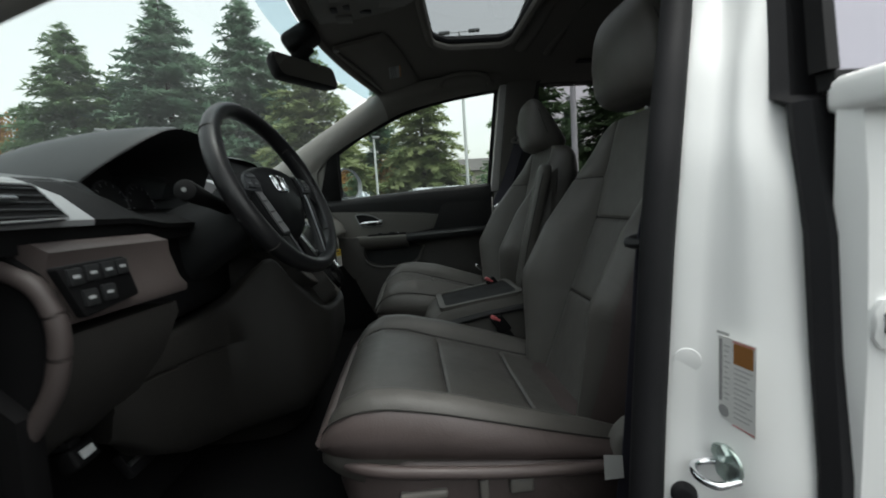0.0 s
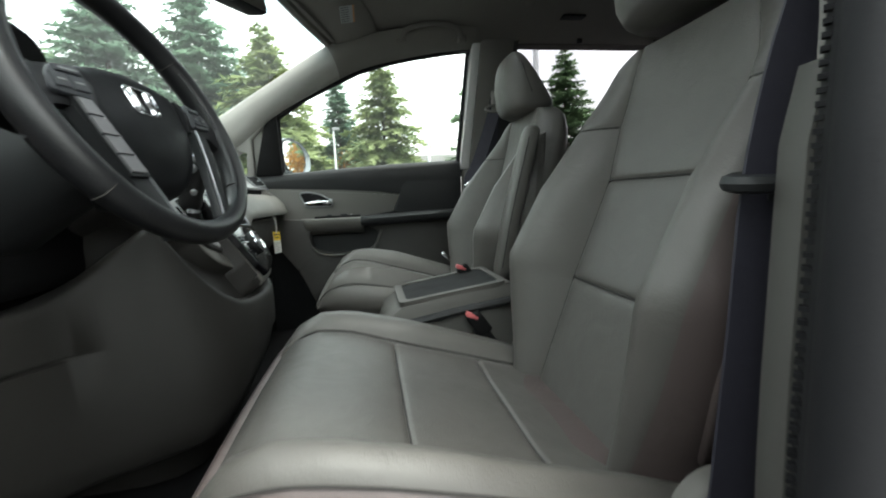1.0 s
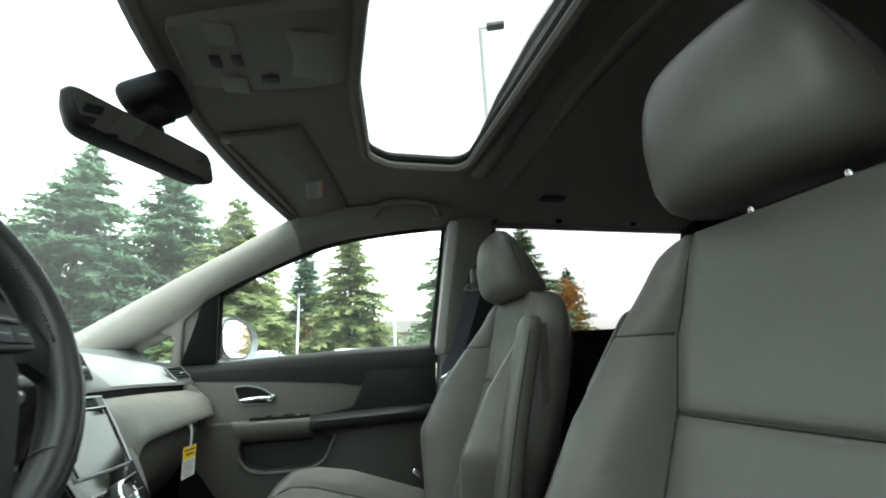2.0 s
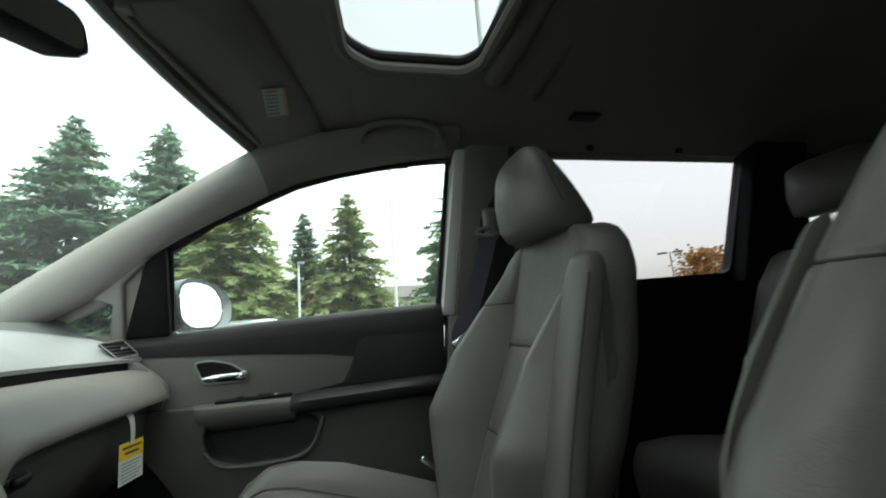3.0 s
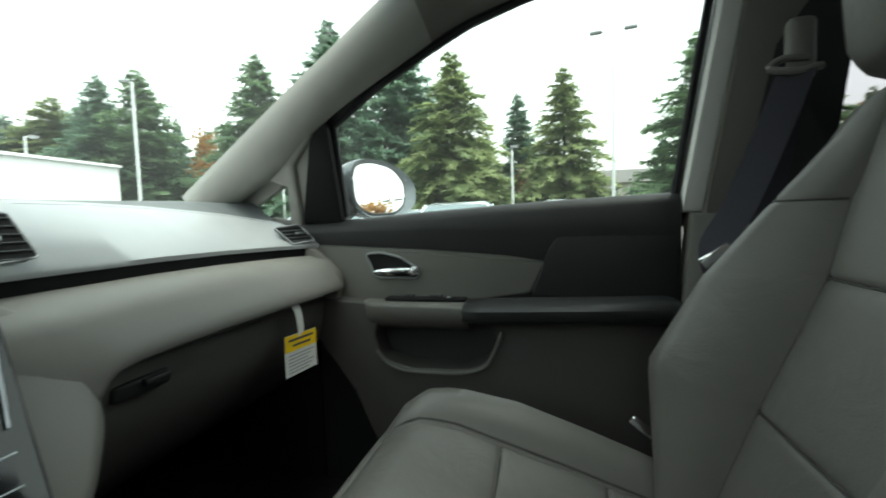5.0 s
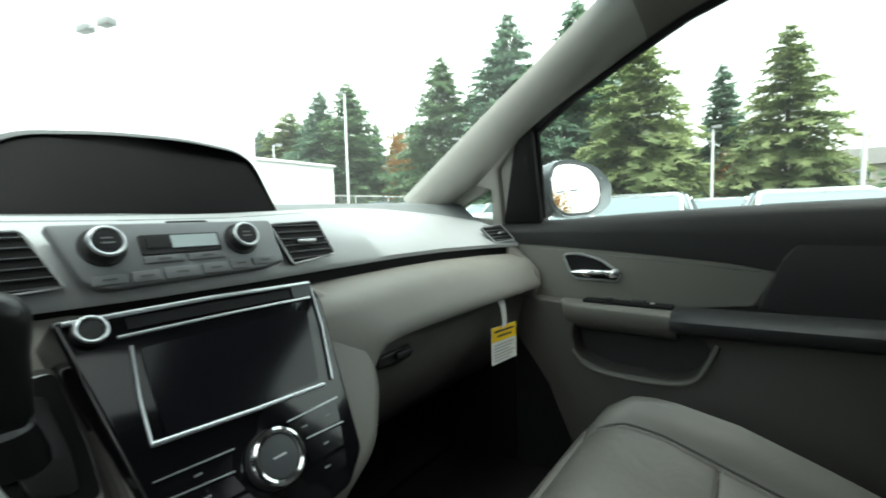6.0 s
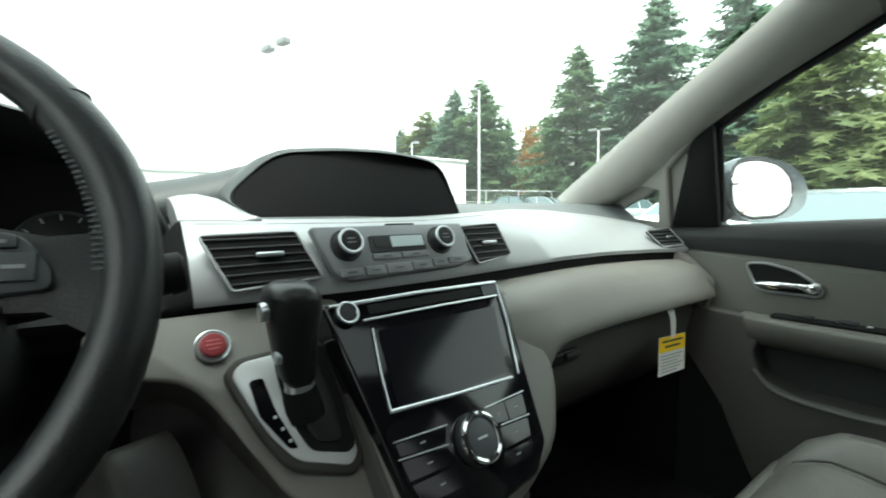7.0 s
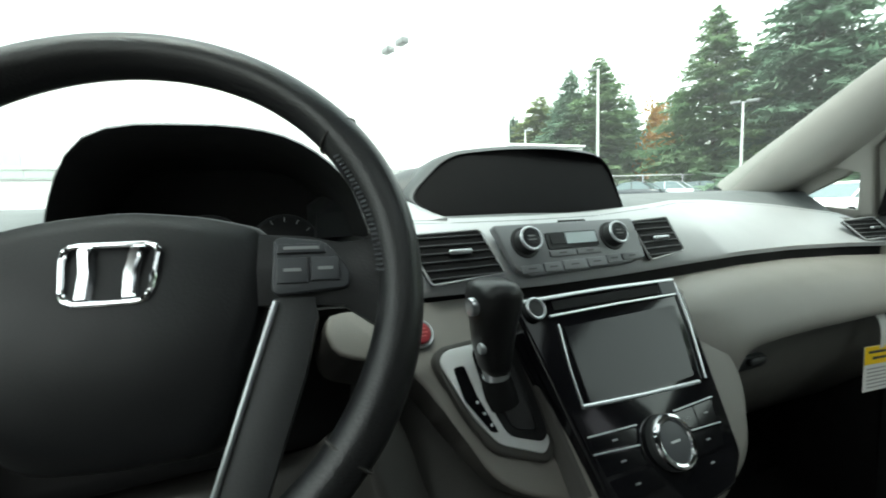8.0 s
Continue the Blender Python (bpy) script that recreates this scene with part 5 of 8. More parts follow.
part("knee_panel", loft(kn), M_TRIMD, dashboard, "taupe knee panel below the pad, shade put into its colour", angle=50)


# vents
def vent(parent, o, u, v, poly, nslat, tab, label=""):
    f = frame_of(o, u, v)
    vt = part("air_vent", plate(round_poly(poly, 0.005), 0.006, lambda a, b, c: f(a, b, -0.004 + c)), M_BLACK, parent, label or "black air vent")
    P = round_poly(poly, 0.005)
    part("vent_frame", tube([f(p.x, p.y, 0.002) for p in P], 0.0016, 6, closed=True), M_SILVER, vt)
    b0, b1 = min(p[1] for p in poly), max(p[1] for p in poly)
    for i in range(nslat):
        b = b0 + (b1 - b0) * (i + 0.7) / (nslat + 0.4)
        xs = []
        n = len(poly)
        for j in range(n):
            p, q = poly[j], poly[(j + 1) % n]
            if (p[1] - b) * (q[1] - b) < 0:
                xs.append(p[0] + (q[0] - p[0]) * (b - p[1]) / (q[1] - p[1]))
        if len(xs) < 2:
            continue
        a0, a1 = min(xs) + 0.002, max(xs) - 0.002
        part("slat", loft([[f(a, b - 0.0012, -0.004), f(a, b - 0.0007, 0.0042), f(a, b + 0.0005, 0.0042), f(a, b + 0.0010, -0.004)] for a in (a0, a1)]), M_SLAT, vt, smooth=False)
    if tab:
        part("vent_tab", box(f(tab[0], tab[1], 0.007), (0.030, 0.006, 0.006), 0.0025, 3), M_SATIN, vt, "bright slider tab")
    return vt


BU, BV = (1, 0.03, 0), (0, 0.42, 0.90)
vent(dashboard, (-0.120, 0.358, 1.006), BU, BV, [(-0.066, 0.078), (0.034, 0.080), (0.056, 0.022), (-0.042, 0.016)], 6, (0.0, 0.052))
vent(dashboard, (0.215, 0.372, 1.006), (1, 0.12, 0), BV, [(-0.046, 0.079), (0.044, 0.082), (0.056, 0.025), (-0.030, 0.017)], 6, (0.005, 0.048))
vent(dashboard, (0.818, 0.377, 1.012), (1, -0.42, 0.03), (0, 0.50, 0.86), [(-0.060, 0.046), (0.006, 0.052), (0.034, 0.006), (-0.030, 0.002)], 5, (-0.004, 0.026), "black corner air vent")
vent(dashboard, (-0.825, 0.400, 1.020), (1, -0.06, 0), (0, 0.50, 0.86), [(-0.075, 0.058), (0.050, 0.058), (0.068, 0.008), (-0.075, 0.004)], 5, (-0.004, 0.034), "black corner air vent")

# audio panel in the silver band
af = frame_of((0.052, 0.3605, 1.006), BU, BV)
ap = part("audio_panel", plate(round_poly([(-0.125, 0.082), (0.110, 0.082), (0.112, 0.022), (0.085, 0.016), (-0.088, 0.012), (-0.105, 0.022)], 0.006), 0.010, lambda a, b, c: af(a, b, c), bevel=0.003), M_AUDIO, dashboard, "grey audio control panel")
for a in (-0.084, 0.060):
    k = part("knob", disc(af(a, 0.056, 0.008), af(0, 0, 1) - af(0, 0, 0), 0.0205, 0.004, 32, 0.001), M_DARK, ap, "round dial")
    part("grip", disc(af(a, 0.056, 0.010), af(0, 0, 1) - af(0, 0, 0), 0.0165, 0.016, 32, 0.002), M_DARK, k)
    part("chrome_ring", ring(af(a, 0.056, 0.0252), af(0, 0, 1) - af(0, 0, 0), 0.0143, 0.0020), M_SATIN, k)
    part("cap", disc(af(a, 0.056, 0.024), af(0, 0, 1) - af(0, 0, 0), 0.0128, 0.002, 28, 0.001), M_KEYS, k)
    for j, hw in ((0.003, 0.005), (-0.002, 0.006)):
        part("marking", plate([(a - hw, 0.056 + j + 0.0007), (a + hw, 0.056 + j + 0.0007), (a + hw, 0.056 + j - 0.0007), (a - hw, 0.056 + j - 0.0007)], 0.0003, lambda p, q, c: af(p, q, 0.0262 + c)), M_LAMPHEAD, k, smooth=False)
part("lcd", plate(round_poly([(-0.052, 0.066), (0.032, 0.066), (0.032, 0.044), (-0.052, 0.044)], 0.002), 0.002, lambda a, b, c: af(a, b, 0.0105 + c)), M_DARK, ap, "dark display strip")
part("lcd_window", plate(round_poly([(-0.022, 0.064), (0.029, 0.064), (0.029, 0.049), (-0.022, 0.049)], 0.001), 0.001, lambda a, b, c: af(a, b, 0.0130 + c)), M_LCD, ap, "pale lcd window")
part("lcd_window", plate(round_poly([(-0.047, 0.063), (-0.025, 0.063), (-0.025, 0.050), (-0.047, 0.050)], 0.001), 0.001, lambda a, b, c: af(a, b, 0.0130 + c)), M_SPOKE, ap)
for i, (a0, a1, b0, b1) in enumerate([(-0.052, -0.012, 0.034, 0.042), (-0.008, 0.034, 0.034, 0.042), (-0.100, -0.070, 0.016, 0.026), (-0.066, -0.040, 0.015, 0.027), (-0.036, 0.000, 0.015, 0.028), (0.004, 0.034, 0.016, 0.028), (0.038, 0.062, 0.018, 0.030), (0.066, 0.100, 0.020, 0.030)]):
    bt = part("button", plate(round_poly([(a0, b1), (a1, b1), (a1, b0), (a0, b0)], 0.002), 0.0025, lambda a, b, c: af(a, b, 0.0095 + c), bevel=0.0008), M_AUDIO, ap)
    m = (a0 + a1) / 2
    part("marking", plate([(m - 0.006, (b0 + b1) / 2 + 0.001), (m + 0.006, (b0 + b1) / 2 + 0.001), (m + 0.006, (b0 + b1) / 2 - 0.001), (m - 0.006, (b0 + b1) / 2 - 0.001)], 0.0003, lambda a, b, c: af(a, b, 0.0124 + c)), M_INK, bt, smooth=False)
part("disc_slot", box(af(0.006, 0.0835, 0.002), (0.045, 0.006, 0.006), 0.002), M_BLACK, ap)


# display hood in the middle, instrument hood before the driver
def hood(name, lip, back_y, back_z, spread, screen_y, shrink, label, fall=1.3, crown=0.0):
    """lip: (x, z, y) round the opening."""
    zs = [p[1] for p in lip]
    z0, z1 = min(zs), max(zs)
    cx = sum(p[0] for p in lip) / len(lip)
    L = round_poly(lip, 0.03, 5) if len(lip) < 20 else lip

    def at(p, s=1.0, dy=0.0, lift=0.0):
        return Vector((cx + (p.x - cx) * s, p.z + dy, z0 + (p.y - z0) * (1 - (1 - s) * 0.8) + lift))
    rings = [[at(p, 1.0, 0.004, 0.0) for p in L]]
    low = 0.4 if crown else 1.0
    rings.append([at(p, 1 + 0.025 * low, 0.012, 0.003 * low) for p in L])
    for k in (0.08, 0.25, 0.42, 0.56, 0.7, 0.85, 1.0):
        ring_pts = []
        for p in L:
            q = at(p, 1 + 0.03 * low, 0.015, 0.004 * low)
            tz = z0 + (back_z - z0) * (p.y - z0) / (z1 - z0)
            ring_pts.append(Vector((cx + (q.x - cx) * (1 + spread * k), q.y + (back_y - q.y) * k, q.z + (tz - q.z) * k ** fall + crown * min(1.0, k * 8) * (1 - k) * (p.y - z0) / (z1 - z0))))
        rings.append(ring_pts)
    h = part(name, loft(rings, True, False), M_HOOD, dashboard, label, angle=70)
    inner = [[at(p, 1.0, 0.004, 0.0) for p in L], [at(p, 0.985, 0.0, 0.001) for p in L], [at(p, 0.96, 0.012, 0.002) for p in L], [Vector((q.x, screen_y, q.z)) for q in [at(p, shrink, 0.0, 0.004) for p in L]]]
    mid_z = (z0 + z1) / 2
    inner.append([Vector((cx + (q.x - cx) * 0.02, screen_y + 0.002, mid_z + (q.z - mid_z) * 0.02)) for q in inner[-1]])
    part("recess", loft(inner, True, crown == 0.0), M_DISPLAY if crown == 0.0 else M_CLUSTER, h, "black recess", angle=60)
    return h


disp = hood("display_hood", [(-0.137, 1.122, 0.515), (-0.066, 1.186, 0.525), (0.02, 1.194, 0.505), (0.10, 1.193, 0.480), (0.180, 1.180, 0.460), (0.232, 1.090, 0.468), (0.20, 1.082, 0.440), (0.05, 1.082, 0.425), (-0.105, 1.084, 0.425)], 0.90, 1.125, 0.20, 0.60, 0.92, "dark grey hood over the centre display")
part("display_pane", plate(round_poly([(-0.070, 1.100), (0.165, 1.100), (0.150, 1.165), (-0.045, 1.165)], 0.006), 0.004, lambda a, b, c: (a, 0.585 - 0.06 * (a + 0.04) + 0.10 * (b - 1.095) - c, b)), M_DISPLAY, disp, "dark unlit display")
lip_i = [Vector((x, z, 0.405 + (1.08 if x < -0.5 else 0.62) * (1.200 - z))) for x, z in [(-0.562, 1.060), (-0.545, 1.112), (-0.482, 1.183), (-0.391, 1.197), (-0.305, 1.189), (-0.243, 1.152), (-0.212, 1.100), (-0.200, 1.060), (-0.225, 1.015), (-0.545, 1.015)]]
lip_s = smooth_path([*lip_i, lip_i[0]], 4)[:-1]
cl = hood("instrument_hood", lip_s, 0.86, 1.07, 0.22, 0.66, 0.88, "dark grey hood over the instruments", 2.5, 0.002)
for gx, gr in ((-0.500, 0.046), (-0.302, 0.047), (-0.401, 0.050)):
    gz = 1.057
    gg = part("gauge", disc((gx, 0.575, gz), (0, -1, 0.25), gr, 0.004, 36, 0.001), M_DARK, cl, "unlit round gauge")
    part("gauge_ring", ring((gx, 0.571, gz), (0, -1, 0.25), gr, 0.0022, 40, 6), M_KEYS, gg)
    gf = frame_of((gx, 0.5695, gz + 0.001), (1, 0, 0), (0, 0.25, 1))
    for k in range(11):
        a = radians(220 - k * 26)
        part("tick", loft([[gf(r * math.cos(a) - 0.0008 * math.sin(a), r * math.sin(a) + 0.0008 * math.cos(a), 0.001), gf(r * math.cos(a) + 0.0008 * math.sin(a), r * math.sin(a) - 0.0008 * math.cos(a), 0.001)] for r in (gr * 0.78, gr * 0.92)], closed=False, cap=False), M_GREYTXT, gg, smooth=False)

# saddle of the top pad between the two hoods
sad = []
for x, z in [(-0.262, 1.118), (-0.235, 1.137), (-0.21, 1.145), (-0.166, 1.153), (-0.125, 1.163), (-0.09, 1.174), (-0.05, 1.176)]:
    sad.append([(x, 0.534, 1.105), (x, 0.552, z - 0.016), (x, 0.590, z - 0.002), (x, 0.64, z), (x, 0.72, z - 0.010), (x, 0.88, 1.122), (x, 0.88, 1.07), (x, 0.55, 1.07)])
part("hood_saddle", loft(sad), M_HOOD, dashboard, "dark grey saddle between the two hoods", angle=60)

# switch panel by the driver door
sp = frame_of((-0.775, 0.368, 0.945), (1, -0.16, 0), (0, 0.06, 1))
swp = part("switch_panel", plate(round_poly([(-0.056, 0.027), (0.042, 0.029), (0.056, -0.026), (-0.030, -0.038)], 0.006), 0.012, lambda a, b, c: sp(a, b, c - 0.003), bevel=0.003), M_BLACK, dashboard, "black panel with six switches")
for i, (a, b) in enumerate([(-0.036, 0.013), (-0.013, 0.0145), (0.010, 0.015), (0.031, 0.016), (-0.021, -0.0145), (0.005, -0.013)]):
    sw = part("switch", plate(round_poly([(a - 0.0095, b + 0.010), (a + 0.0095, b + 0.010), (a + 0.011, b - 0.010), (a - 0.008, b - 0.010)], 0.002), 0.004, lambda p, q, c: sp(p, q, 0.009 + c), bevel=0.001), M_DARK, swp)
    part("marking", plate([(a - 0.0045, b + 0.002), (a + 0.0045, b + 0.002), (a + 0.0045, b - 0.0016), (a - 0.0045, b - 0.0016)], 0.0004, lambda p, q, c: sp(p, q, 0.0132 + c)), M_GREYTXT, sw, smooth=False)

# centre stack
SU, SV = (1, 0.06, -0.02), (0, 0.53, 0.85)
sf = frame_of((0.045, 0.262, 0.897), SU, SV)
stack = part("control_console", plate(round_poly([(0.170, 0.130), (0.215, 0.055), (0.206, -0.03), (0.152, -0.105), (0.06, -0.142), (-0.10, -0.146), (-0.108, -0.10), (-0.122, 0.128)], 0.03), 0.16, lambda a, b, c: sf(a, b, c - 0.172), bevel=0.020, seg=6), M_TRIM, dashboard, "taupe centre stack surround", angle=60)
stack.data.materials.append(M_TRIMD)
# faces turned left or down get the darker taupe, as painted shade
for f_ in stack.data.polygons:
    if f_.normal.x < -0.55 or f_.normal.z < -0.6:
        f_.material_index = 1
part("control_panel", plate(round_poly([(-0.132, 0.124), (0.133, 0.126), (0.144, 0.10), (0.109, -0.092), (0.077, -0.118), (-0.070, -0.132), (-0.092, -0.105)], 0.008), 0.056, lambda a, b, c: sf(a, b, c - 0.054), bevel=0.004, seg=3), M_GLOSS, stack, "glossy black infotainment panel")
part("touch_screen", plate(round_poly([(-0.076, 0.084), (0.112, 0.088), (0.088, 0.000), (-0.078, -0.004)], 0.003), 0.002, lambda a, b, c: sf(a, b, 0.0022 + c)), M_SCREEN, stack, "dark touch screen")
for pts, r in (([(-0.082, 0.088), (-0.088, 0.04), (-0.0895, 0.000)], 0.0012), ([(-0.0895, 0.000), (0.0, -0.005), (0.092, -0.008)], 0.0024), ([(0.133, 0.118), (0.124, 0.060), (0.106, -0.006)], 0.0014), ([(-0.125, 0.118), (0.0, 0.122), (0.132, 0.122)], 0.0022), ([(-0.09, 0.098), (0.02, 0.101), (0.125, 0.102)], 0.0016)):
    part("chrome_strip", tube([sf(a, b, 0.004) for a, b in pts], r, 8), M_SATIN, stack, "satin chrome strip")
part("disc_slot", plate([(-0.08, 0.1155), (0.10, 0.1175), (0.098, 0.1065), (-0.08, 0.1045)], 0.001, lambda a, b, c: sf(a, b, 0.0024 + c)), M_BLACK, stack)
part("eject_plate", plate(round_poly([(0.102, 0.120), (0.132, 0.121), (0.128, 0.104), (0.100, 0.104)], 0.002), 0.002, lambda a, b, c: sf(a, b, 0.0028 + c)), M_KEYS, stack)
wn_ = Vector(sf(0, 0, 1)) - Vector(sf(0, 0, 0))
pk = part("power_knob", disc(sf(-0.108, 0.108, 0.001), wn_, 0.013, 0.008, 28, 0.002), M_DARK, stack)
part("chrome_ring", ring(sf(-0.108, 0.108, 0.009), wn_, 0.0112, 0.0017), M_SATIN, pk)
dl = part("selector_dial", disc(sf(0.004, -0.056, 0.0), wn_, 0.0285, 0.012, 40, 0.004), M_DARK, stack, "round selector dial")
part("chrome_ring", ring(sf(0.004, -0.056, 0.013), wn_, 0.0245, 0.0036, 44, 8), M_CHROME, dl)
part("cap", disc(sf(0.004, -0.056, 0.010), wn_, 0.0205, 0.004, 36, 0.001), M_KEYS, dl)
part("marking", plate([(-0.003, -0.055), (0.011, -0.055), (0.011, -0.0572), (-0.003, -0.0572)], 0.0004, lambda a, b, c: sf(a, b, 0.0142 + c)), M_GREYTXT, dl, smooth=False)
for quad in ([(-0.094, -0.030), (-0.030, -0.033), (-0.036, -0.047), (-0.093, -0.042)], [(-0.093, -0.047), (-0.036, -0.052), (-0.030, -0.068), (-0.090, -0.066)], [(-0.089, -0.070), (-0.028, -0.072), (-0.020, -0.092), (-0.083, -0.090)],
             [(0.030, -0.032), (0.064, -0.031), (0.062, -0.052), (0.040, -0.050)], [(0.066, -0.031), (0.100, -0.030), (0.095, -0.053), (0.064, -0.052)], [(0.044, -0.056), (0.093, -0.058), (0.087, -0.078), (0.040, -0.078)], [(0.036, -0.082), (0.086, -0.082), (0.080, -0.098), (0.026, -0.096)]):
    bt = part("button", plate(round_poly(quad, 0.002), 0.0007, lambda a, b, c: sf(a, b, 0.0014 + c)), M_GLOSS, stack)
    m, q = sum(p[0] for p in quad) / 4, sum(p[1] for p in quad) / 4
    part("marking", plate([(m - 0.0035, q + 0.0012), (m + 0.0035, q + 0.0012), (m + 0.0035, q - 0.0008), (m - 0.0035, q - 0.0008)], 0.0003, lambda a, b, c: sf(a, b, 0.0022 + c)), M_AUDIO, bt, smooth=False)
for pts in ([(-0.096, -0.028), (-0.028, -0.031)], [(-0.096, -0.0445), (-0.034, -0.0495)], [(0.032, -0.0295), (0.103, -0.0275)], [(0.046, -0.0535), (0.097, -0.0555)]):
    part("chrome_strip", tube([sf(a, b, 0.0026) for a, b in pts], 0.0009, 6), M_SATIN, stack)
# taupe shelf for the lever, set back from the panel and leaning further at the top
gf0 = lambda a, b, c: sf(a, b, c - 0.029 - 0.20 * max(0.0, b - 0.090))
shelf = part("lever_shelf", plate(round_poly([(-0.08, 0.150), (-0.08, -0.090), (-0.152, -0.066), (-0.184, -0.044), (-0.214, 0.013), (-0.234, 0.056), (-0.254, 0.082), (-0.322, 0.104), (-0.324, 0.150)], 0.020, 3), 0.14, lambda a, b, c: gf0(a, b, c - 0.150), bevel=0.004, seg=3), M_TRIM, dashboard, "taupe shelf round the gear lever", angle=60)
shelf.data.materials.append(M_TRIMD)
# all but the front faces take the darker taupe in place of shade
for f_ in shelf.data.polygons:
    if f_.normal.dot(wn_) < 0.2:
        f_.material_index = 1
sb = part("start_button", disc(sf(-0.2262, 0.1130, -0.050), wn_, 0.0160, 0.006, 36, 0.002), M_LAMPHEAD, shelf, "red engine start button in a grey ring")
part("button", disc(sf(-0.2262, 0.1130, -0.046), wn_, 0.0118, 0.006, 36, 0.002), M_RED, sb, "red push button")
part("chrome_ring", ring(sf(-0.2262, 0.1130, -0.0445), wn_, 0.0150, 0.0012), M_SATIN, sb)
for k, (w_, b_) in enumerate([(0.006, 0.004), (0.007, 0.0), (0.005, -0.004)]):
    part("marking", plate([(-0.2262 - w_, 0.1136 + b_), (-0.2262 + w_, 0.1136 + b_), (-0.2262 + w_, 0.1124 + b_), (-0.2262 - w_, 0.1124 + b_)], 0.0003, lambda a, b, c: sf(a, b, -0.0398 + c)), M_BUCKLE, sb, smooth=False)

# gear selector
gs = thing("gear_selector", "black gear lever on a silver gate plate", "gear lever")
part("gate_surround", plate(round_poly([(-0.224, 0.081), (-0.213, 0.093), (-0.125, 0.099), (-0.113, 0.022), (-0.110, -0.030), (-0.124, -0.043), (-0.182, -0.020), (-0.203, 0.016), (-0.215, 0.050)], 0.012), 0.012, lambda a, b, c: gf0(a, b, c - 0.014), bevel=0.004, seg=3), M_TRIMD, gs, "dark taupe gate surround")
part("gate_plate", plate(round_poly([(-0.219, 0.078), (-0.208, 0.088), (-0.127, 0.092), (-0.119, 0.020), (-0.1175, -0.024), (-0.128, -0.033), (-0.176, -0.013), (-0.196, 0.016), (-0.209, 0.048)], 0.009), 0.006, lambda a, b, c: gf0(a, b, c - 0.006), bevel=0.002), M_GATE, gs, "silver gate plate")
part("gate_slot", plate(round_poly([(-0.180, 0.084), (-0.1275, 0.0905), (-0.1198, 0.020), (-0.1192, -0.016), (-0.128, -0.021), (-0.163, -0.008), (-0.172, 0.014), (-0.178, 0.037)], 0.008), 0.002, lambda a, b, c: gf0(a, b, c - 0.0005)), M_BLACK, gs)
part("slot_leather", plate(round_poly([(-0.166, 0.070), (-0.138, 0.074), (-0.130, 0.020), (-0.131, -0.010), (-0.158, -0.003), (-0.164, 0.020)], 0.008), 0.003, lambda a, b, c: gf0(a, b, c + 0.001), bevel=0.0015), M_WHEEL, gs, "black leather in the slot")
part("indicator", plate(round_poly([(-0.206, 0.068), (-0.193, 0.069), (-0.187, 0.035), (-0.174, -0.002), (-0.182, 0.000), (-0.202, 0.035)], 0.004), 0.001, lambda a, b, c: gf0(a, b, c + 0.0002)), M_GLOSS, gs)
for k in range(3):
    a, b = -0.1895 + k * 0.0045, 0.030 - k * 0.012
    part("marking", plate([(a - 0.0012, b + 0.002), (a + 0.002, b + 0.002), (a + 0.002, b - 0.001), (a - 0.0012, b - 0.001)], 0.0003, lambda p, q, c: gf0(p, q, 0.0014 + c)), M_GREYTXT, gs, smooth=False)
LB, LT = Vector((-0.116, 0.300, 0.904)), Vector((-0.133, 0.290, 1.024))
part("boot", tube([LB, LB.lerp(LT, 0.15), LB.lerp(LT, 0.30)], [0.022, 0.018, 0.013], 16), M_BLACK, gs)
part("collar", tube([LB.lerp(LT, 0.24), LB.lerp(LT, 0.33)], [0.015, 0.013], 16), M_SATIN, gs, "satin metal collar")
kr = []
for t, rx, ry, off in [(0.26, 0.011, 0.013, 0.0), (0.34, 0.016, 0.018, 0.0), (0.52, 0.019, 0.022, 0.0), (0.74, 0.021, 0.026, 0.004), (0.90, 0.024, 0.030, 0.008), (1.00, 0.0245, 0.031, 0.009), (1.08, 0.021, 0.027, 0.009), (1.12, 0.013, 0.018, 0.009)]:
    p = LB.lerp(LT, t)
    kr.append([p + Vector((rx * math.copysign(abs(math.cos(a)) ** 0.75, math.cos(a)) + off * 0.3, ry * math.copysign(abs(math.sin(a)) ** 0.75, math.sin(a)) - off, 0)) for a in [2 * math.pi * k / 20 for k in range(20)]])
part("knob", loft(kr), M_WHEEL, gs, "black leather knob", angle=60)
part("lock_button", disc(LB.lerp(LT, 0.92) + Vector((-0.021, -0.014, 0.0)), (-1, 0, 0), 0.009, 0.007, 16, 0.002), M_SATIN, gs, "bright side button")
part("lock_button", disc(LB.lerp(LT, 0.55) + Vector((-0.016, -0.012, 0.0)), (-1, 0, 0), 0.006, 0.005, 16, 0.002), M_SATIN, gs)

# core of the stack down to the floor
sr = []
for z, y0, x0 in [(1.0, 0.42, -0.262), (0.90, 0.345, -0.248), (0.80, 0.270, -0.240), (0.74, 0.236, -0.232), (0.653, 0.240, -0.212), (0.56, 0.266, -0.185), (0.405, 0.320, -0.165)]:
    k = (x0 + 0.242) * 0.5
    sr.append([(x0, 0.78, z), (x0 - 0.012, y0 + 0.17, z), (x0 - 0.006, y0 + 0.09, z), (x0 + 0.012, y0 + 0.044, z), (x0 + 0.046, y0 + 0.014, z), (x0 + 0.095, y0, z), (0.06 - k, y0, z), (0.105 - k, y0 + 0.010, z), (0.130 - k, y0 + 0.040, z), (0.145 - k, y0 + 0.12, z), (0.15, 0.78, z)])
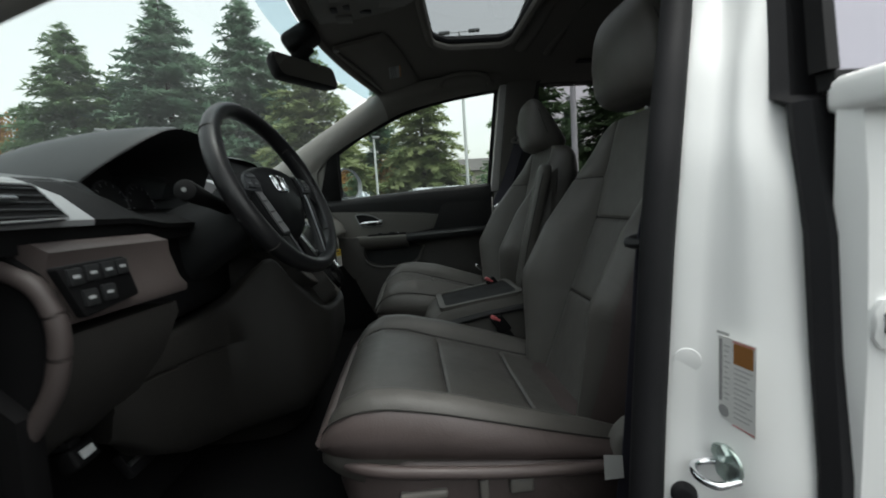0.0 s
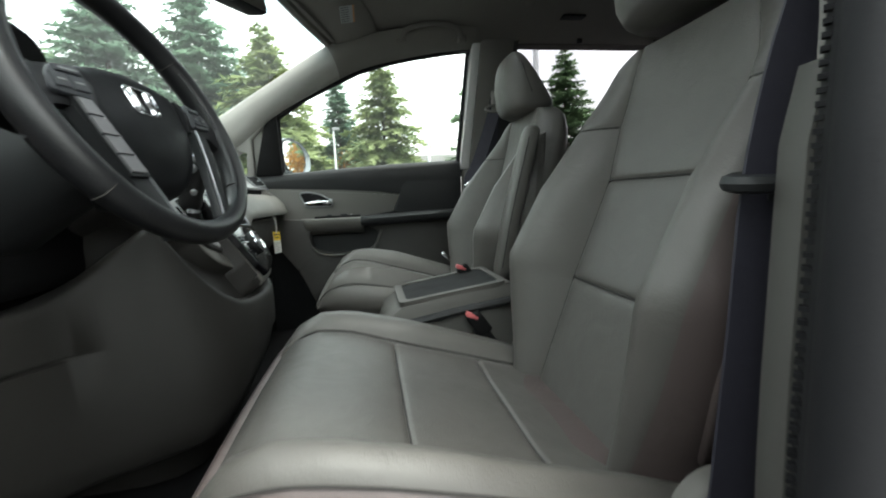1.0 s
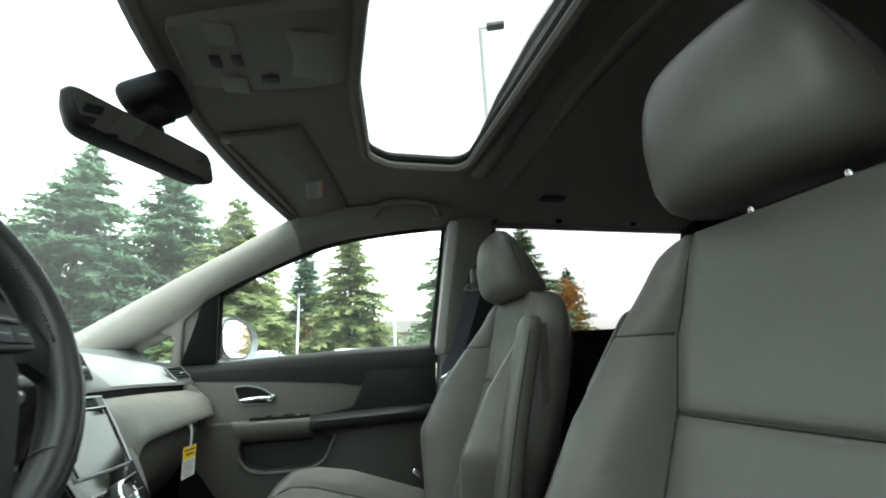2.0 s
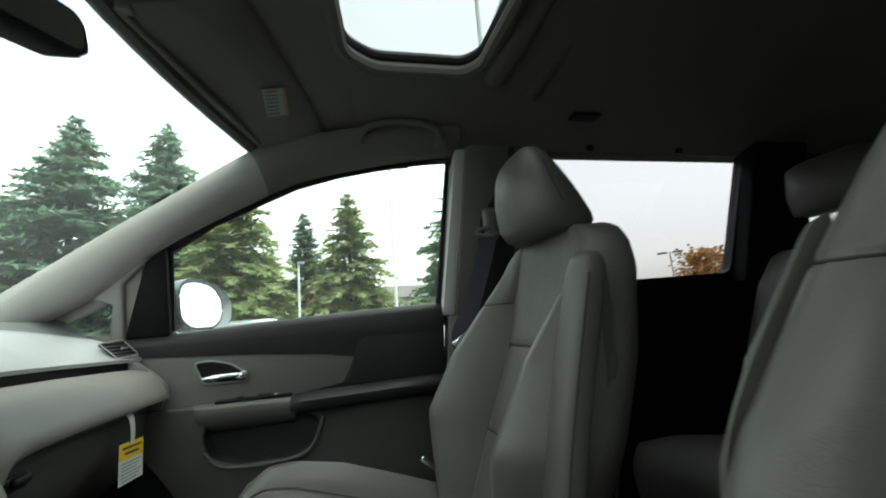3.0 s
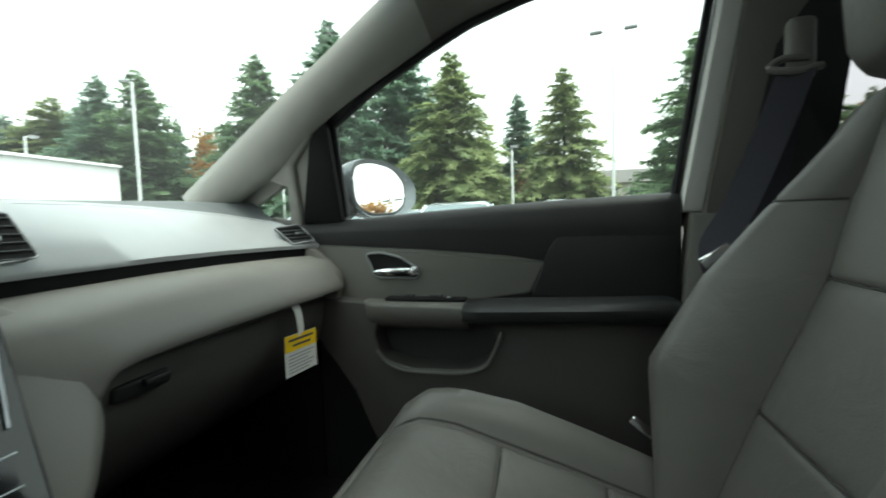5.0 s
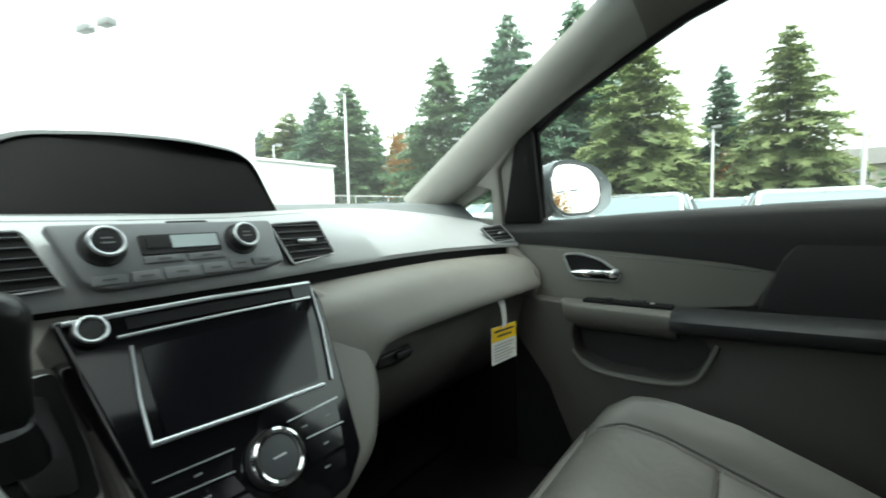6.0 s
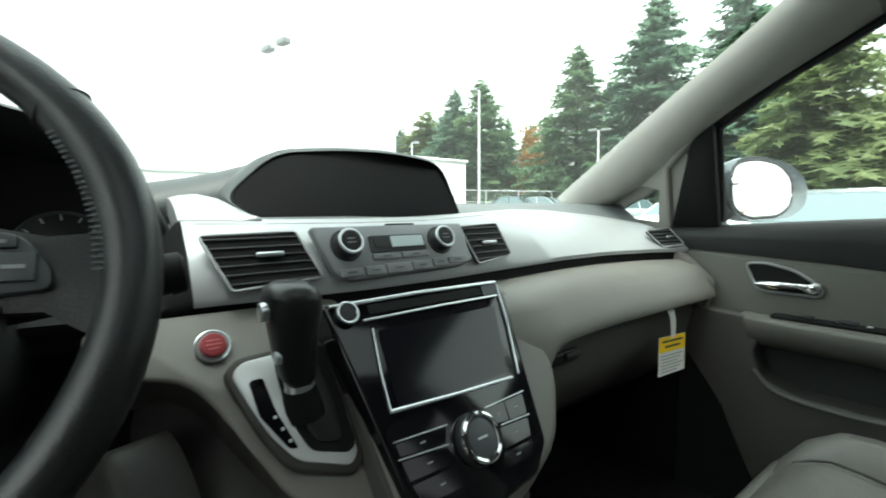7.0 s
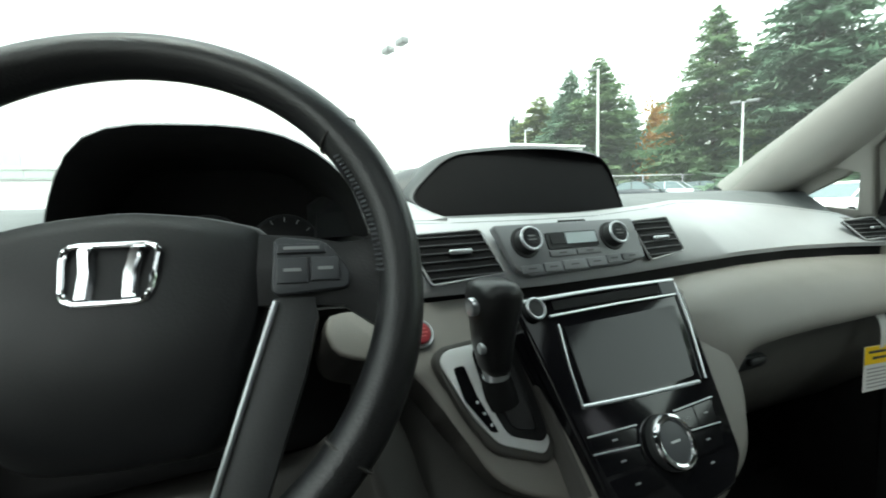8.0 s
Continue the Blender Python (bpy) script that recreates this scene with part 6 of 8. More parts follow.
# core and skin wear the taupe that has footwell shade in its colour
part("console_core", loft(sr), M_CONSOLE, dashboard, "taupe lower core of the control console, shade put into its colour", angle=60)
# one skin that sweeps from under the steering column round the front of the console; a sewn-in gap runs along its outer part
plan = smooth_path([(-0.640, 0.462, 0.780), (-0.58, 0.438, 0.803), (-0.50, 0.427, 0.812), (-0.42, 0.418, 0.812), (-0.36, 0.402, 0.820), (-0.32, 0.376, 0.845), (-0.292, 0.343, 0.885), (-0.272, 0.306, 0.908), (-0.245, 0.262, 0.838), (-0.205, 0.230, 0.787), (-0.150, 0.211, 0.757), (-0.08, 0.204, 0.746), (0.02, 0.201, 0.742), (0.085, 0.205, 0.744), (0.130, 0.222, 0.760), (0.155, 0.262, 0.80), (0.162, 0.34, 0.86)], 5)
skin = []
for i, p in enumerate(plan):
    d = plan[min(i + 1, len(plan) - 1)] - plan[max(i - 1, 0)]
    n = Vector((-d.y, d.x, 0)).normalized()
    zt = p.z
    zb = interp(p.x, [-0.64, -0.55, -0.47, -0.39, -0.30, -0.24, -0.15, -0.08, 0.02, 0.10], [0.66, 0.590, 0.548, 0.520, 0.500, 0.506, 0.540, 0.562, 0.585, 0.60])
    groove = 0.007 * min(1.0, max(0.0, (-0.315 - p.x) / 0.05))
    zg = 0.755 - 0.03 * (p.x + 0.64) / 0.33
    sec = []
    for off, z in [(0.055, zt - 0.004), (0.010, zt), (0.003, zt - 0.004), (0.0, zt - 0.014), (0.0, zg + 0.004), (groove, zg + 0.002), (groove, zg - 0.002), (0.0, zg - 0.005), (0.001, zg * 0.6 + zb * 0.4), (0.006, zb + 0.05), (0.016, zb + 0.012), (0.030, zb), (0.09, zb)]:
        q = p + n * off
        sec.append((q.x, q.y, z))
    skin.append(sec)
part("knee_skin", loft(skin), M_CONSOLE, dashboard, "taupe knee panel sweeping round the console, shade put into its colour", angle=60)
part("ash_cover_line", tube([(-0.15, 0.2475, 0.68), (0.04, 0.2475, 0.68)], 0.002, 6), M_STITCH, dashboard)

# ---- steering wheel ----
WC, WU, WV = (-0.4205, 0.2336, 1.067), (0.984, -0.180, 0), (0.0745, 0.407, 0.910)
wf = frame_of(WC, WU, WV)
WR = 0.175
wheel = thing("steering_wheel", "black leather three-spoke steering wheel with chrome emblem", "steering wheel")
rr = []
for i in range(97):
    t = 2 * math.pi * i / 96
    fat = 1.0 + 0.10 * max(0, math.cos(2 * (t - radians(25)))) ** 4 + 0.10 * max(0, math.cos(2 * (t - radians(155)))) ** 4
    rr.append([wf((WR + 0.0150 * fat * math.cos(q)) * math.cos(t), (WR + 0.0150 * fat * math.cos(q)) * math.sin(t), 0.0175 * fat * math.sin(q)) for q in [2 * math.pi * k / 16 for k in range(16)]])
rb = loft(rr, True, False)
bmesh.ops.remove_doubles(rb, verts=rb.verts, dist=1e-6)
part("rim", rb, M_WHEEL, wheel, "black leather rim", angle=80)
for t in (38, 142, -40, -140):
    c, s = math.cos(radians(t)), math.sin(radians(t))
    tv = wf(-s, c, 0) - wf(0, 0, 0)
    part("rim_seam", ring(wf(WR * c, WR * s, 0), tv, 0.0168, 0.0011, 24, 6), M_STITCH, wheel)
for side in (1, -1):
    for k in range(26):
        t = radians(90 - side * (58 + k * 1.3)) if side == 1 else radians(90 + 58 + k * 1.3)
        c, s = math.cos(t), math.sin(t)
        part("stitch", box(wf((WR - 0.0135) * c, (WR - 0.0135) * s, 0.0105), (0.0075, 0.0016, 0.0012), 0.0, 1, (Matrix((wf(1, 0, 0) - wf(0, 0, 0), wf(0, 1, 0) - wf(0, 0, 0), wf(0, 0, 1) - wf(0, 0, 0))).transposed() @ Euler((0, 0, t)).to_matrix())), M_THREAD, wheel, smooth=False)


def hf(a, b, c, sink=0.012):
    """Hub coordinates: the hub lies sunk behind the rim's plane and widens with the depth."""
    k = 1 + 3.72 * sink
    return wf(math.copysign((0.020 - 0.474 * sink) * min(1.0, abs(a) / 0.03) + k * abs(a), a), -0.014 + 0.257 * sink + k * b, c - sink)


pad_h = [(0.040, 0.0495), (0.074, 0.040), (0.077, 0.020), (0.074, -0.006), (0.066, -0.036), (0.0565, -0.0686), (0.043, -0.0865), (0.018, -0.090)]
pad_o = round_poly([(0.0, 0.055), *pad_h, *[(-a, b) for a, b in reversed(pad_h)]], 0.012, 3)
hr = []
for s, c, d in [(0.96, -0.030, 0.026), (1.0, -0.015, 0.026), (1.0, 0.012, 0.026), (0.985, 0.024, 0.028), (0.94, 0.031, 0.030), (0.80, 0.037, 0.033), (0.5, 0.041, 0.035), (0.2, 0.042, 0.035)]:
    hr.append([hf(p.x * s, (p.y + 0.02) * s - 0.02, c - 5.2 * max(0.0, -0.012 - ((p.y + 0.02) * s - 0.02)) ** 2, d) for p in pad_o])
part("airbag_cover", loft(hr), M_AIRBAG, wheel, "black grained airbag cover", angle=60)
em = part("emblem", tube([hf(p.x, p.y + 0.0105, 0.0425, 0.035) for p in round_poly([(-0.0212, 0.0165), (0.0212, 0.0165), (0.0182, -0.0155), (-0.0182, -0.0155)], 0.007)], 0.0019, 8, closed=True), M_CHROME, wheel, "chrome badge outline with two plain bars")
for sx in (-1, 1):
    part("badge_bar", loft([[hf(sx * (a + d), b + 0.0105, c, 0.035) for a, c in ((0.0065, 0.042), (0.0080, 0.0460), (0.0118, 0.0460), (0.0133, 0.042))] for b, d in ((0.0140, 0.0014), (0.0, -0.0005), (-0.0135, 0.0))]), M_CHROME, em)
for sx in (-1, 1):
    sp_r = []
    for a, b0, b1, c, d in [(0.066, -0.006, 0.038, 0.016, 0.012), (0.095, -0.008, 0.036, 0.014, 0.012), (0.116, -0.008, 0.032, 0.010, 0.009), (0.136, -0.022, 0.036, 0.004, 0.004), (0.160, -0.046, 0.062, 0.0, 0.0)]:
        sp_r.append([hf(sx * a, b0, c - 0.012, d), hf(sx * a, b0 - 0.001, c, d), hf(sx * a, (b0 + b1) / 2, c + 0.006, d), hf(sx * a, b1 + 0.001, c, d), hf(sx * a, b1, c - 0.012, d)])
    part("spoke", loft(sp_r), M_WHEEL, wheel, angle=60)
    bp_ = part("button_pad", plate(round_poly([(sx * 0.076, 0.035), (sx * 0.107, 0.031), (sx * 0.121, 0.012), (sx * 0.121, 0.0), (sx * 0.0745, -0.003)], 0.006), 0.005, lambda a, b, c: hf(a, b, 0.018 + c * 1.0 - 0.06 * (abs(a) - 0.084)), bevel=0.002), M_KEYS, wheel, "dark grey button pad")
    for a0, a1, b0, b1 in [(0.078, 0.107, 0.0225, 0.0285), (0.078, 0.096, 0.0035, 0.0195), (0.098, 0.115, 0.0045, 0.0195)]:
        part("button", plate([(sx * a0, b1), (sx * a1, b1), (sx * a1, b0), (sx * a0, b0)], 0.003, lambda a, b, c: hf(a, b, 0.0225 + c - 0.06 * (abs(a) - 0.084)), bevel=0.0010), M_KEYS, bp_)
        part("marking", plate([(sx * (a0 + 0.004), (b0 + b1) / 2 + 0.001), (sx * (a1 - 0.004), (b0 + b1) / 2 + 0.001), (sx * (a1 - 0.004), (b0 + b1) / 2 - 0.001), (sx * (a0 + 0.004), (b0 + b1) / 2 - 0.001)], 0.0003, lambda a, b, c: hf(a, b, 0.0257 + c - 0.06 * (abs(a) - 0.084))), M_LAMPHEAD, bp_, smooth=False)
    ls = []
    for b, a0, a1, c in [(-0.004, 0.0745, 0.099, 0.016), (-0.016, 0.0715, 0.1005, 0.016), (-0.050, 0.0605, 0.092, 0.013), (-0.0914, 0.047, 0.0775, 0.008), (-0.130, 0.034, 0.064, 0.003), (-0.160, 0.024, 0.055, -0.002)]:
        d = 0.012 * (1 + b / 0.16)
        ls.append([hf(sx * a0, b, c - 0.012, d), hf(sx * a0, b, c, d), hf(sx * (a0 + 0.003), b, c + 0.0025, d), hf(sx * a1, b, c, d), hf(sx * a1, b, c - 0.012, d)])
    lo_ = part("lower_spoke", loft(ls), M_SPOKE, wheel, "dark grey lower spoke", angle=50)
    part("bright_edge", tube([hf(sx * (a0 + 0.002), b, c + 0.003, 0.012 * (1 + b / 0.16)) for b, a0, c in [(-0.006, 0.0745, 0.016), (-0.016, 0.0715, 0.016), (-0.050, 0.0605, 0.013), (-0.0914, 0.047, 0.008), (-0.130, 0.034, 0.003), (-0.157, 0.025, -0.001)]], 0.0018, 6), M_SATIN, lo_)
# a second row of keys runs down the spoke on the door side
strip = part("key_strip", loft([[hf(-a0, b, c, d), hf(-a0, b, c + 0.004, d), hf(-a1, b, c + 0.004, d), hf(-a1, b, c, d)] for b, a0, a1, c, d in [(-0.002, 0.080, 0.1005, 0.017, 0.012), (-0.030, 0.072, 0.098, 0.016, 0.0098), (-0.060, 0.062, 0.090, 0.013, 0.0075), (-0.088, 0.052, 0.080, 0.010, 0.0054)]]), M_SPOKE, wheel, "dark grey key strip", angle=40)
for b0, b1 in ((-0.004, -0.021), (-0.0235, -0.042), (-0.0445, -0.063), (-0.0655, -0.084)):
    ends = []
    for b in (b0, b1):
        a0, a1 = interp(-b, [0.002, 0.030, 0.060, 0.088], [0.082, 0.074, 0.064, 0.054]), interp(-b, [0.002, 0.030, 0.060, 0.088], [0.0985, 0.096, 0.088, 0.078])
        c, d = interp(-b, [0.002, 0.030, 0.060, 0.088], [0.017, 0.016, 0.013, 0.010]), 0.012 * (1 + b / 0.16)
        ends.append([hf(-a0, b, c + 0.003, d), hf(-a0, b, c + 0.0065, d), hf(-a1, b, c + 0.0065, d), hf(-a1, b, c + 0.003, d)])
    part("button", loft(ends), M_STRIPKEY, strip, "pale grey key", smooth=False)
part("column_shroud", loft([[Vector(wf(0, -0.01, -0.02 - d)) + Vector((rx * math.copysign(abs(math.cos(a)) ** 0.7, math.cos(a)), 0, rz * math.copysign(abs(math.sin(a)) ** 0.7, math.sin(a)))) for a in [2 * math.pi * k / 20 for k in range(20)]] for d, rx, rz in [(0.0, 0.050, 0.045), (0.02, 0.062, 0.055), (0.10, 0.070, 0.068), (0.22, 0.080, 0.085), (0.30, 0.085, 0.09)]]), M_DARK, wheel, "charcoal column shroud", angle=60)
for sx, nm in ((-1, "indicator_stalk"), (1, "wiper_stalk")):
    o = Vector(wf(sx * 0.06, 0.0, -0.085))
    e = Vector((-0.640, 0.308, 1.060)) if sx < 0 else o + Vector((0.125, -0.004, 0.020))
    stk = part(nm, tube([o, o.lerp(e, 0.5), o.lerp(e, 0.85), e], [0.011, 0.0125, 0.0155, 0.0155], 14), M_BLACK, wheel, "black control stalk")
    part("stalk_end", tube([e, e + (e - o).normalized() * 0.010, e + (e - o).normalized() * 0.013], [0.0170, 0.0164, 0.0120], 18), M_BLACK, stk, "dark oval stalk end")
    if sx < 0:
        # small pale disc paints the highlight on the dark stalk end
        part("end_glint", disc(e + (e - o).normalized() * 0.0131, (e - o).normalized(), 0.0035, 0.0006, 18), M_LAMPHEAD, stk)

# hood release under the dash
hr_ = thing("hood_release", "small dark hood release lever with a pale mark under the dash", "lever")
part("lever", box((-0.675, 0.500, 0.670), (0.050, 0.030, 0.034), 0.007, 3, Euler((radians(-25), 0, 0)).to_matrix()), M_BLACK, hr_)
part("mark", box((-0.677, 0.4835, 0.678), (0.026, 0.004, 0.014), 0.001, 1, Euler((radians(-25), 0, 0)).to_matrix()), M_GREYTXT, hr_, "pale printed mark")
part("stem", box((-0.675, 0.545, 0.690), (0.026, 0.09, 0.018), 0.005, 2), M_BLACK, hr_)

# pedals
pd = thing("brake_pedal", "black rubber brake pedal with bright edge in the footwell", "pedal")
part("pad", box((-0.45, 0.56, 0.545), (0.10, 0.02, 0.055), 0.006, 2, Euler((radians(-30), 0, 0)).to_matrix()), M_RUBBER, pd)
part("bright_edge", box((-0.45, 0.551, 0.548), (0.092, 0.006, 0.010), 0.002, 2, Euler((radians(-30), 0, 0)).to_matrix()), M_SATIN, pd)
part("arm", tube([(-0.45, 0.57, 0.55), (-0.45, 0.66, 0.70), (-0.45, 0.74, 0.85)], 0.010, 8), M_BLACK, pd)

# ---- console between the seats ----
con = thing("centre_console", "dark taupe console box with an open tray on top", "console")
cr = []
for y, zt, zb in [(-0.375, 0.725, 0.40), (-0.36, 0.737, 0.40), (-0.20, 0.714, 0.40), (-0.105, 0.698, 0.40), (-0.070, 0.672, 0.40), (-0.050, 0.620, 0.40)]:
    w = 0.118
    cr.append([(0.012 - w, y, zb), (0.012 - w, y, zt - 0.02), (0.012 - w + 0.008, y, zt), (0.012 + w - 0.008, y, zt), (0.012 + w, y, zt - 0.02), (0.012 + w, y, zb)])
part("body", loft(cr), M_TRIML, con, angle=50)
tf = frame_of((0.012, -0.225, 0.7200), (1, 0, 0), (0, -1, 0.14))
tray_in = round_poly([(-0.090, -0.108), (0.090, -0.108), (0.094, 0.112), (-0.094, 0.112)], 0.018)
part("tray_rim", plate(round_poly([(-0.108, -0.126), (0.108, -0.126), (0.112, 0.126), (-0.112, 0.126)], 0.022), 0.038, lambda a, b, c: tf(a, b, c - 0.006), holes=[tray_in], bevel=0.007), M_TRIML, con, "dark raised tray rim", angle=50)
part("tray_floor", plate(tray_in, 0.002, lambda a, b, c: tf(a, b, c - 0.003)), M_BLACK, con, "black rubber tray mat")
part("rim_corner", plate(round_poly([(-0.106, -0.129), (-0.080, -0.129), (-0.086, -0.110), (-0.106, -0.104)], 0.004), 0.004, lambda a, b, c: tf(a, b, 0.0315 + c), bevel=0.001), M_TRIM, con, "lighter front corner")
part("side_bolster", tube([(-0.112, -0.36, 0.70), (-0.112, -0.22, 0.682), (-0.110, -0.10, 0.660)], 0.010, 8), M_DARK, con)
part("front_tray", box((0.012, -0.02, 0.60), (0.20, 0.12, 0.03), 0.012, 3), M_DARK, con)


# ---- passenger door panel ----
door = thing("passenger_door", "closed passenger door with dark sill, taupe panel and armrest", "door")


def dplate(name, poly, x, depth, material, parent, label="", r=0.008, bevel=0.006, holes=()):
    return part(name, plate(round_poly(poly, r, 3), depth, lambda a, b, c: (x - c, a, b), bevel=bevel, seg=3, holes=[round_poly(h, 0.02, 4) for h in holes]), material, parent, label, angle=50)


part("core", box((0.935, -0.01, 0.725), (0.10, 0.88, 0.67), 0.01), M_DARK, door)
# window sill: swept, rounded towards the cabin
sr_ = []
for y, zt, zl in [(0.425, 1.062, 1.010), (0.30, 1.066, 1.004), (0.087, 1.080, 0.992), (-0.10, 1.090, 0.976), (-0.20, 1.095, 0.960), (-0.33, 1.099, 0.955), (-0.455, 1.103, 0.95)]:
    sr_.append([(0.905, y, zt), (0.888, y, zt), (0.872, y, zt - 0.006), (0.862, y, zt - 0.022), (0.860, y, (zt + zl) / 2), (0.866, y, zl), (0.905, y, zl)])
part("sill_trim", loft(sr_), M_REARPANEL, door, "charcoal padded window sill", angle=60)
dplate("upper_panel", [(0.415, 1.012), (0.25, 1.005), (0.087, 0.994), (-0.10, 0.978), (-0.188, 0.964), (-0.150, 0.890), (0.0, 0.868), (0.22, 0.870), (0.34, 0.880), (0.415, 0.885)], 0.905, 0.037, M_DOOR, door, "taupe upper door panel")
# rear panel's shade comes from this deepened charcoal
dplate("rear_panel", [(-0.184, 0.970), (-0.205, 1.02), (-0.25, 1.040), (-0.455, 1.055), (-0.455, 0.870), (-0.148, 0.884)], 0.905, 0.044, M_REARPANEL, door, "charcoal curved rear panel", r=0.02)
# lower panel and pocket inside use the door taupe with painted shade
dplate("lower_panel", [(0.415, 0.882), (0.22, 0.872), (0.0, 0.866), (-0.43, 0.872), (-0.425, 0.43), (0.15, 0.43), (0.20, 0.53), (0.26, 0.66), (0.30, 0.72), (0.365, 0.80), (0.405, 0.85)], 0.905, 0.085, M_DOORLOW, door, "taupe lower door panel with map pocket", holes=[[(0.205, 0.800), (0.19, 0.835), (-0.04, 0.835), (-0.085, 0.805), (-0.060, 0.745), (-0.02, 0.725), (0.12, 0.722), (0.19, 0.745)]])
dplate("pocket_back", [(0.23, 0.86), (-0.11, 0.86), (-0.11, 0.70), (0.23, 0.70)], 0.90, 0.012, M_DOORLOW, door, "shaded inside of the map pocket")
# lip in a lighter taupe that paints its highlight
part("pocket_lip", tube(smooth_path([(0.816, 0.20, 0.762), (0.815, 0.165, 0.728), (0.806, 0.10, 0.720), (0.806, 0.0, 0.722), (0.807, -0.055, 0.740), (0.808, -0.082, 0.790), (0.816, -0.092, 0.815)], 5), 0.0050, 8), M_TRIML, door)
# armrest pad
ar = []
for y, w, h in [(-0.004, 0.05, 0.6), (-0.012, 0.085, 0.9), (-0.05, 0.098, 1.0), (-0.25, 0.098, 1.0), (-0.42, 0.094, 1.0), (-0.44, 0.08, 0.8)]:
    zc = 0.858 + 0.012 * (-y / 0.44)
    ar.append([(0.86, y, zc + 0.020 * h), (0.86 - w * 0.8, y, zc + 0.020 * h), (0.86 - w, y, zc + 0.008 * h), (0.86 - w * 0.98, y, zc - 0.012 * h), (0.86 - w * 0.8, y, zc - 0.022 * h), (0.86, y, zc - 0.022 * h)])
part("armrest", loft(ar), M_DARK, door, "charcoal padded armrest", angle=60)
gr_ = []
for y, w, h in [(0.235, 0.03, 0.6), (0.215, 0.055, 0.9), (0.16, 0.062, 1.0), (0.02, 0.072, 1.0), (-0.02, 0.075, 1.0)]:
    gr_.append([(0.86, y, 0.876), (0.862 - w * 0.92, y, 0.874), (0.861 - w * 0.98, y, 0.872), (0.86 - w, y, 0.867), (0.860 - w * 0.92, y, 0.846), (0.86 - w * 0.66, y, 0.822), (0.86, y, 0.805)])
part("pull_grip", loft(gr_), M_DOOR, door, "taupe pull grip", angle=60)
sw_ = part("window_switch_plate", box((0.842, 0.085, 0.879), (0.032, 0.19, 0.008), 0.003, 2), M_BLACK, door, "black window switch plate")
part("window_switch", box((0.838, 0.06, 0.886), (0.016, 0.030, 0.009), 0.003, 2), M_DARK, sw_)
part("switch_mark", box((0.838, 0.03, 0.8845), (0.008, 0.008, 0.002), 0.0), M_GREYTXT, sw_)
part("lock_switch", box((0.838, 0.12, 0.886), (0.014, 0.020, 0.008), 0.003, 2), M_DARK, sw_)
# inner handle
hz = round_poly([(0.240, 0.983), (0.200, 0.986), (0.150, 0.974), (0.105, 0.944), (0.108, 0.924), (0.215, 0.926)], 0.014)
hb = part("handle_bezel", plate(hz, 0.004, lambda a, b, c: (0.869 - c, a, b)), M_BLACK, door, "black handle recess")
part("bezel_ring", tube([(0.864, p.x, p.y) for p in hz], 0.0032, 8, closed=True), M_LAMPHEAD, hb)
lv = []
for y, h, o in [(0.218, 0.004, 0.004), (0.205, 0.0085, 0.007), (0.17, 0.010, 0.010), (0.135, 0.0105, 0.012), (0.118, 0.011, 0.010), (0.108, 0.008, 0.006)]:
    z = 0.940 + 0.03 * (0.17 - y) * 0.3
    lv.append([(0.864, y, z + h), (0.862 - o, y, z + h * 0.8), (0.860 - o, y, z), (0.862 - o, y, z - h * 0.8), (0.864, y, z - h)])
part("door_handle", loft(lv), M_CHROME, hb, "chrome door handle", angle=60)
part("lock_knob", box((0.856, 0.113, 0.947), (0.010, 0.014, 0.012), 0.003, 2), M_SATIN, hb)

# ---- overhead things ----
def visor(cx, side):
    v = thing("sun_visor", "grey fabric sun visor folded up against the headliner", "sun visor", "sun visors")
    x_in, x_out = cx - side * 0.20, cx + side * 0.245
    rings = []
    for i in range(9):
        x = x_in + (x_out - x_in) * i / 8
        e = math.sin(math.pi * min(1, max(0.04, i / 8 * 0.96 + 0.02))) ** 0.25
        y1, y0 = header_y(x) - 0.030, header_y(x) - 0.030 - 0.19 * (0.75 + 0.25 * e)
        z1, z0 = roof_z(x, y1) - 0.006, roof_z(x, y0) - 0.004
        th = 0.009
        rings.append([(x, y1, z1), (x, y1 - 0.006, z1 - th), (x, (y0 + y1) / 2, (z0 + z1) / 2 - th - 0.004), (x, y0 + 0.008, z0 - th), (x, y0, z0), (x, (y0 + y1) / 2, (z0 + z1) / 2)])
    part("panel", loft(rings), M_HEADLINER, v, angle=50)
    part("pivot", tube([(x_out - side * 0.02, header_y(x_out) - 0.03, roof_z(x_out, header_y(x_out)) - 0.006), (x_in + side * 0.01, header_y(x_in) - 0.024, roof_z(x_in, header_y(x_in)) - 0.008)], 0.007, 8), M_HEADLINER, v)
    part("clip", box((x_in + side * 0.012, header_y(x_in) - 0.035, roof_z(x_in, header_y(x_in) - 0.03) - 0.012), (0.022, 0.024, 0.018), 0.005, 3), M_TRIM, v)
    if side > 0:
        for nm, x0, x1, y0, y1, mt in (("warning_label", 0.470, 0.560, -0.034, 0.008, M_LAMPHEAD), ("label_band", 0.470, 0.560, -0.040, -0.034, M_ORANGE)):
            part(nm, plate([(x0, y0), (x1, y0), (x1, y1), (x0, y1)], 0.0008, lambda a, b, c: (a, b, roof_z(a, b) - 0.0185 - c)), mt, v)
        for k in range(7):
            part("print_bar", plate([(0.476 + k * 0.012, -0.022), (0.480 + k * 0.012, -0.022), (0.480 + k * 0.012, 0.004), (0.476 + k * 0.012, 0.004)], 0.0004, lambda a, b, c: (a, b, roof_z(a, b) - 0.0195 - c)), M_INK, v, smooth=False)
    return v


visor(0.435, 1)
visor(-0.495, -1)

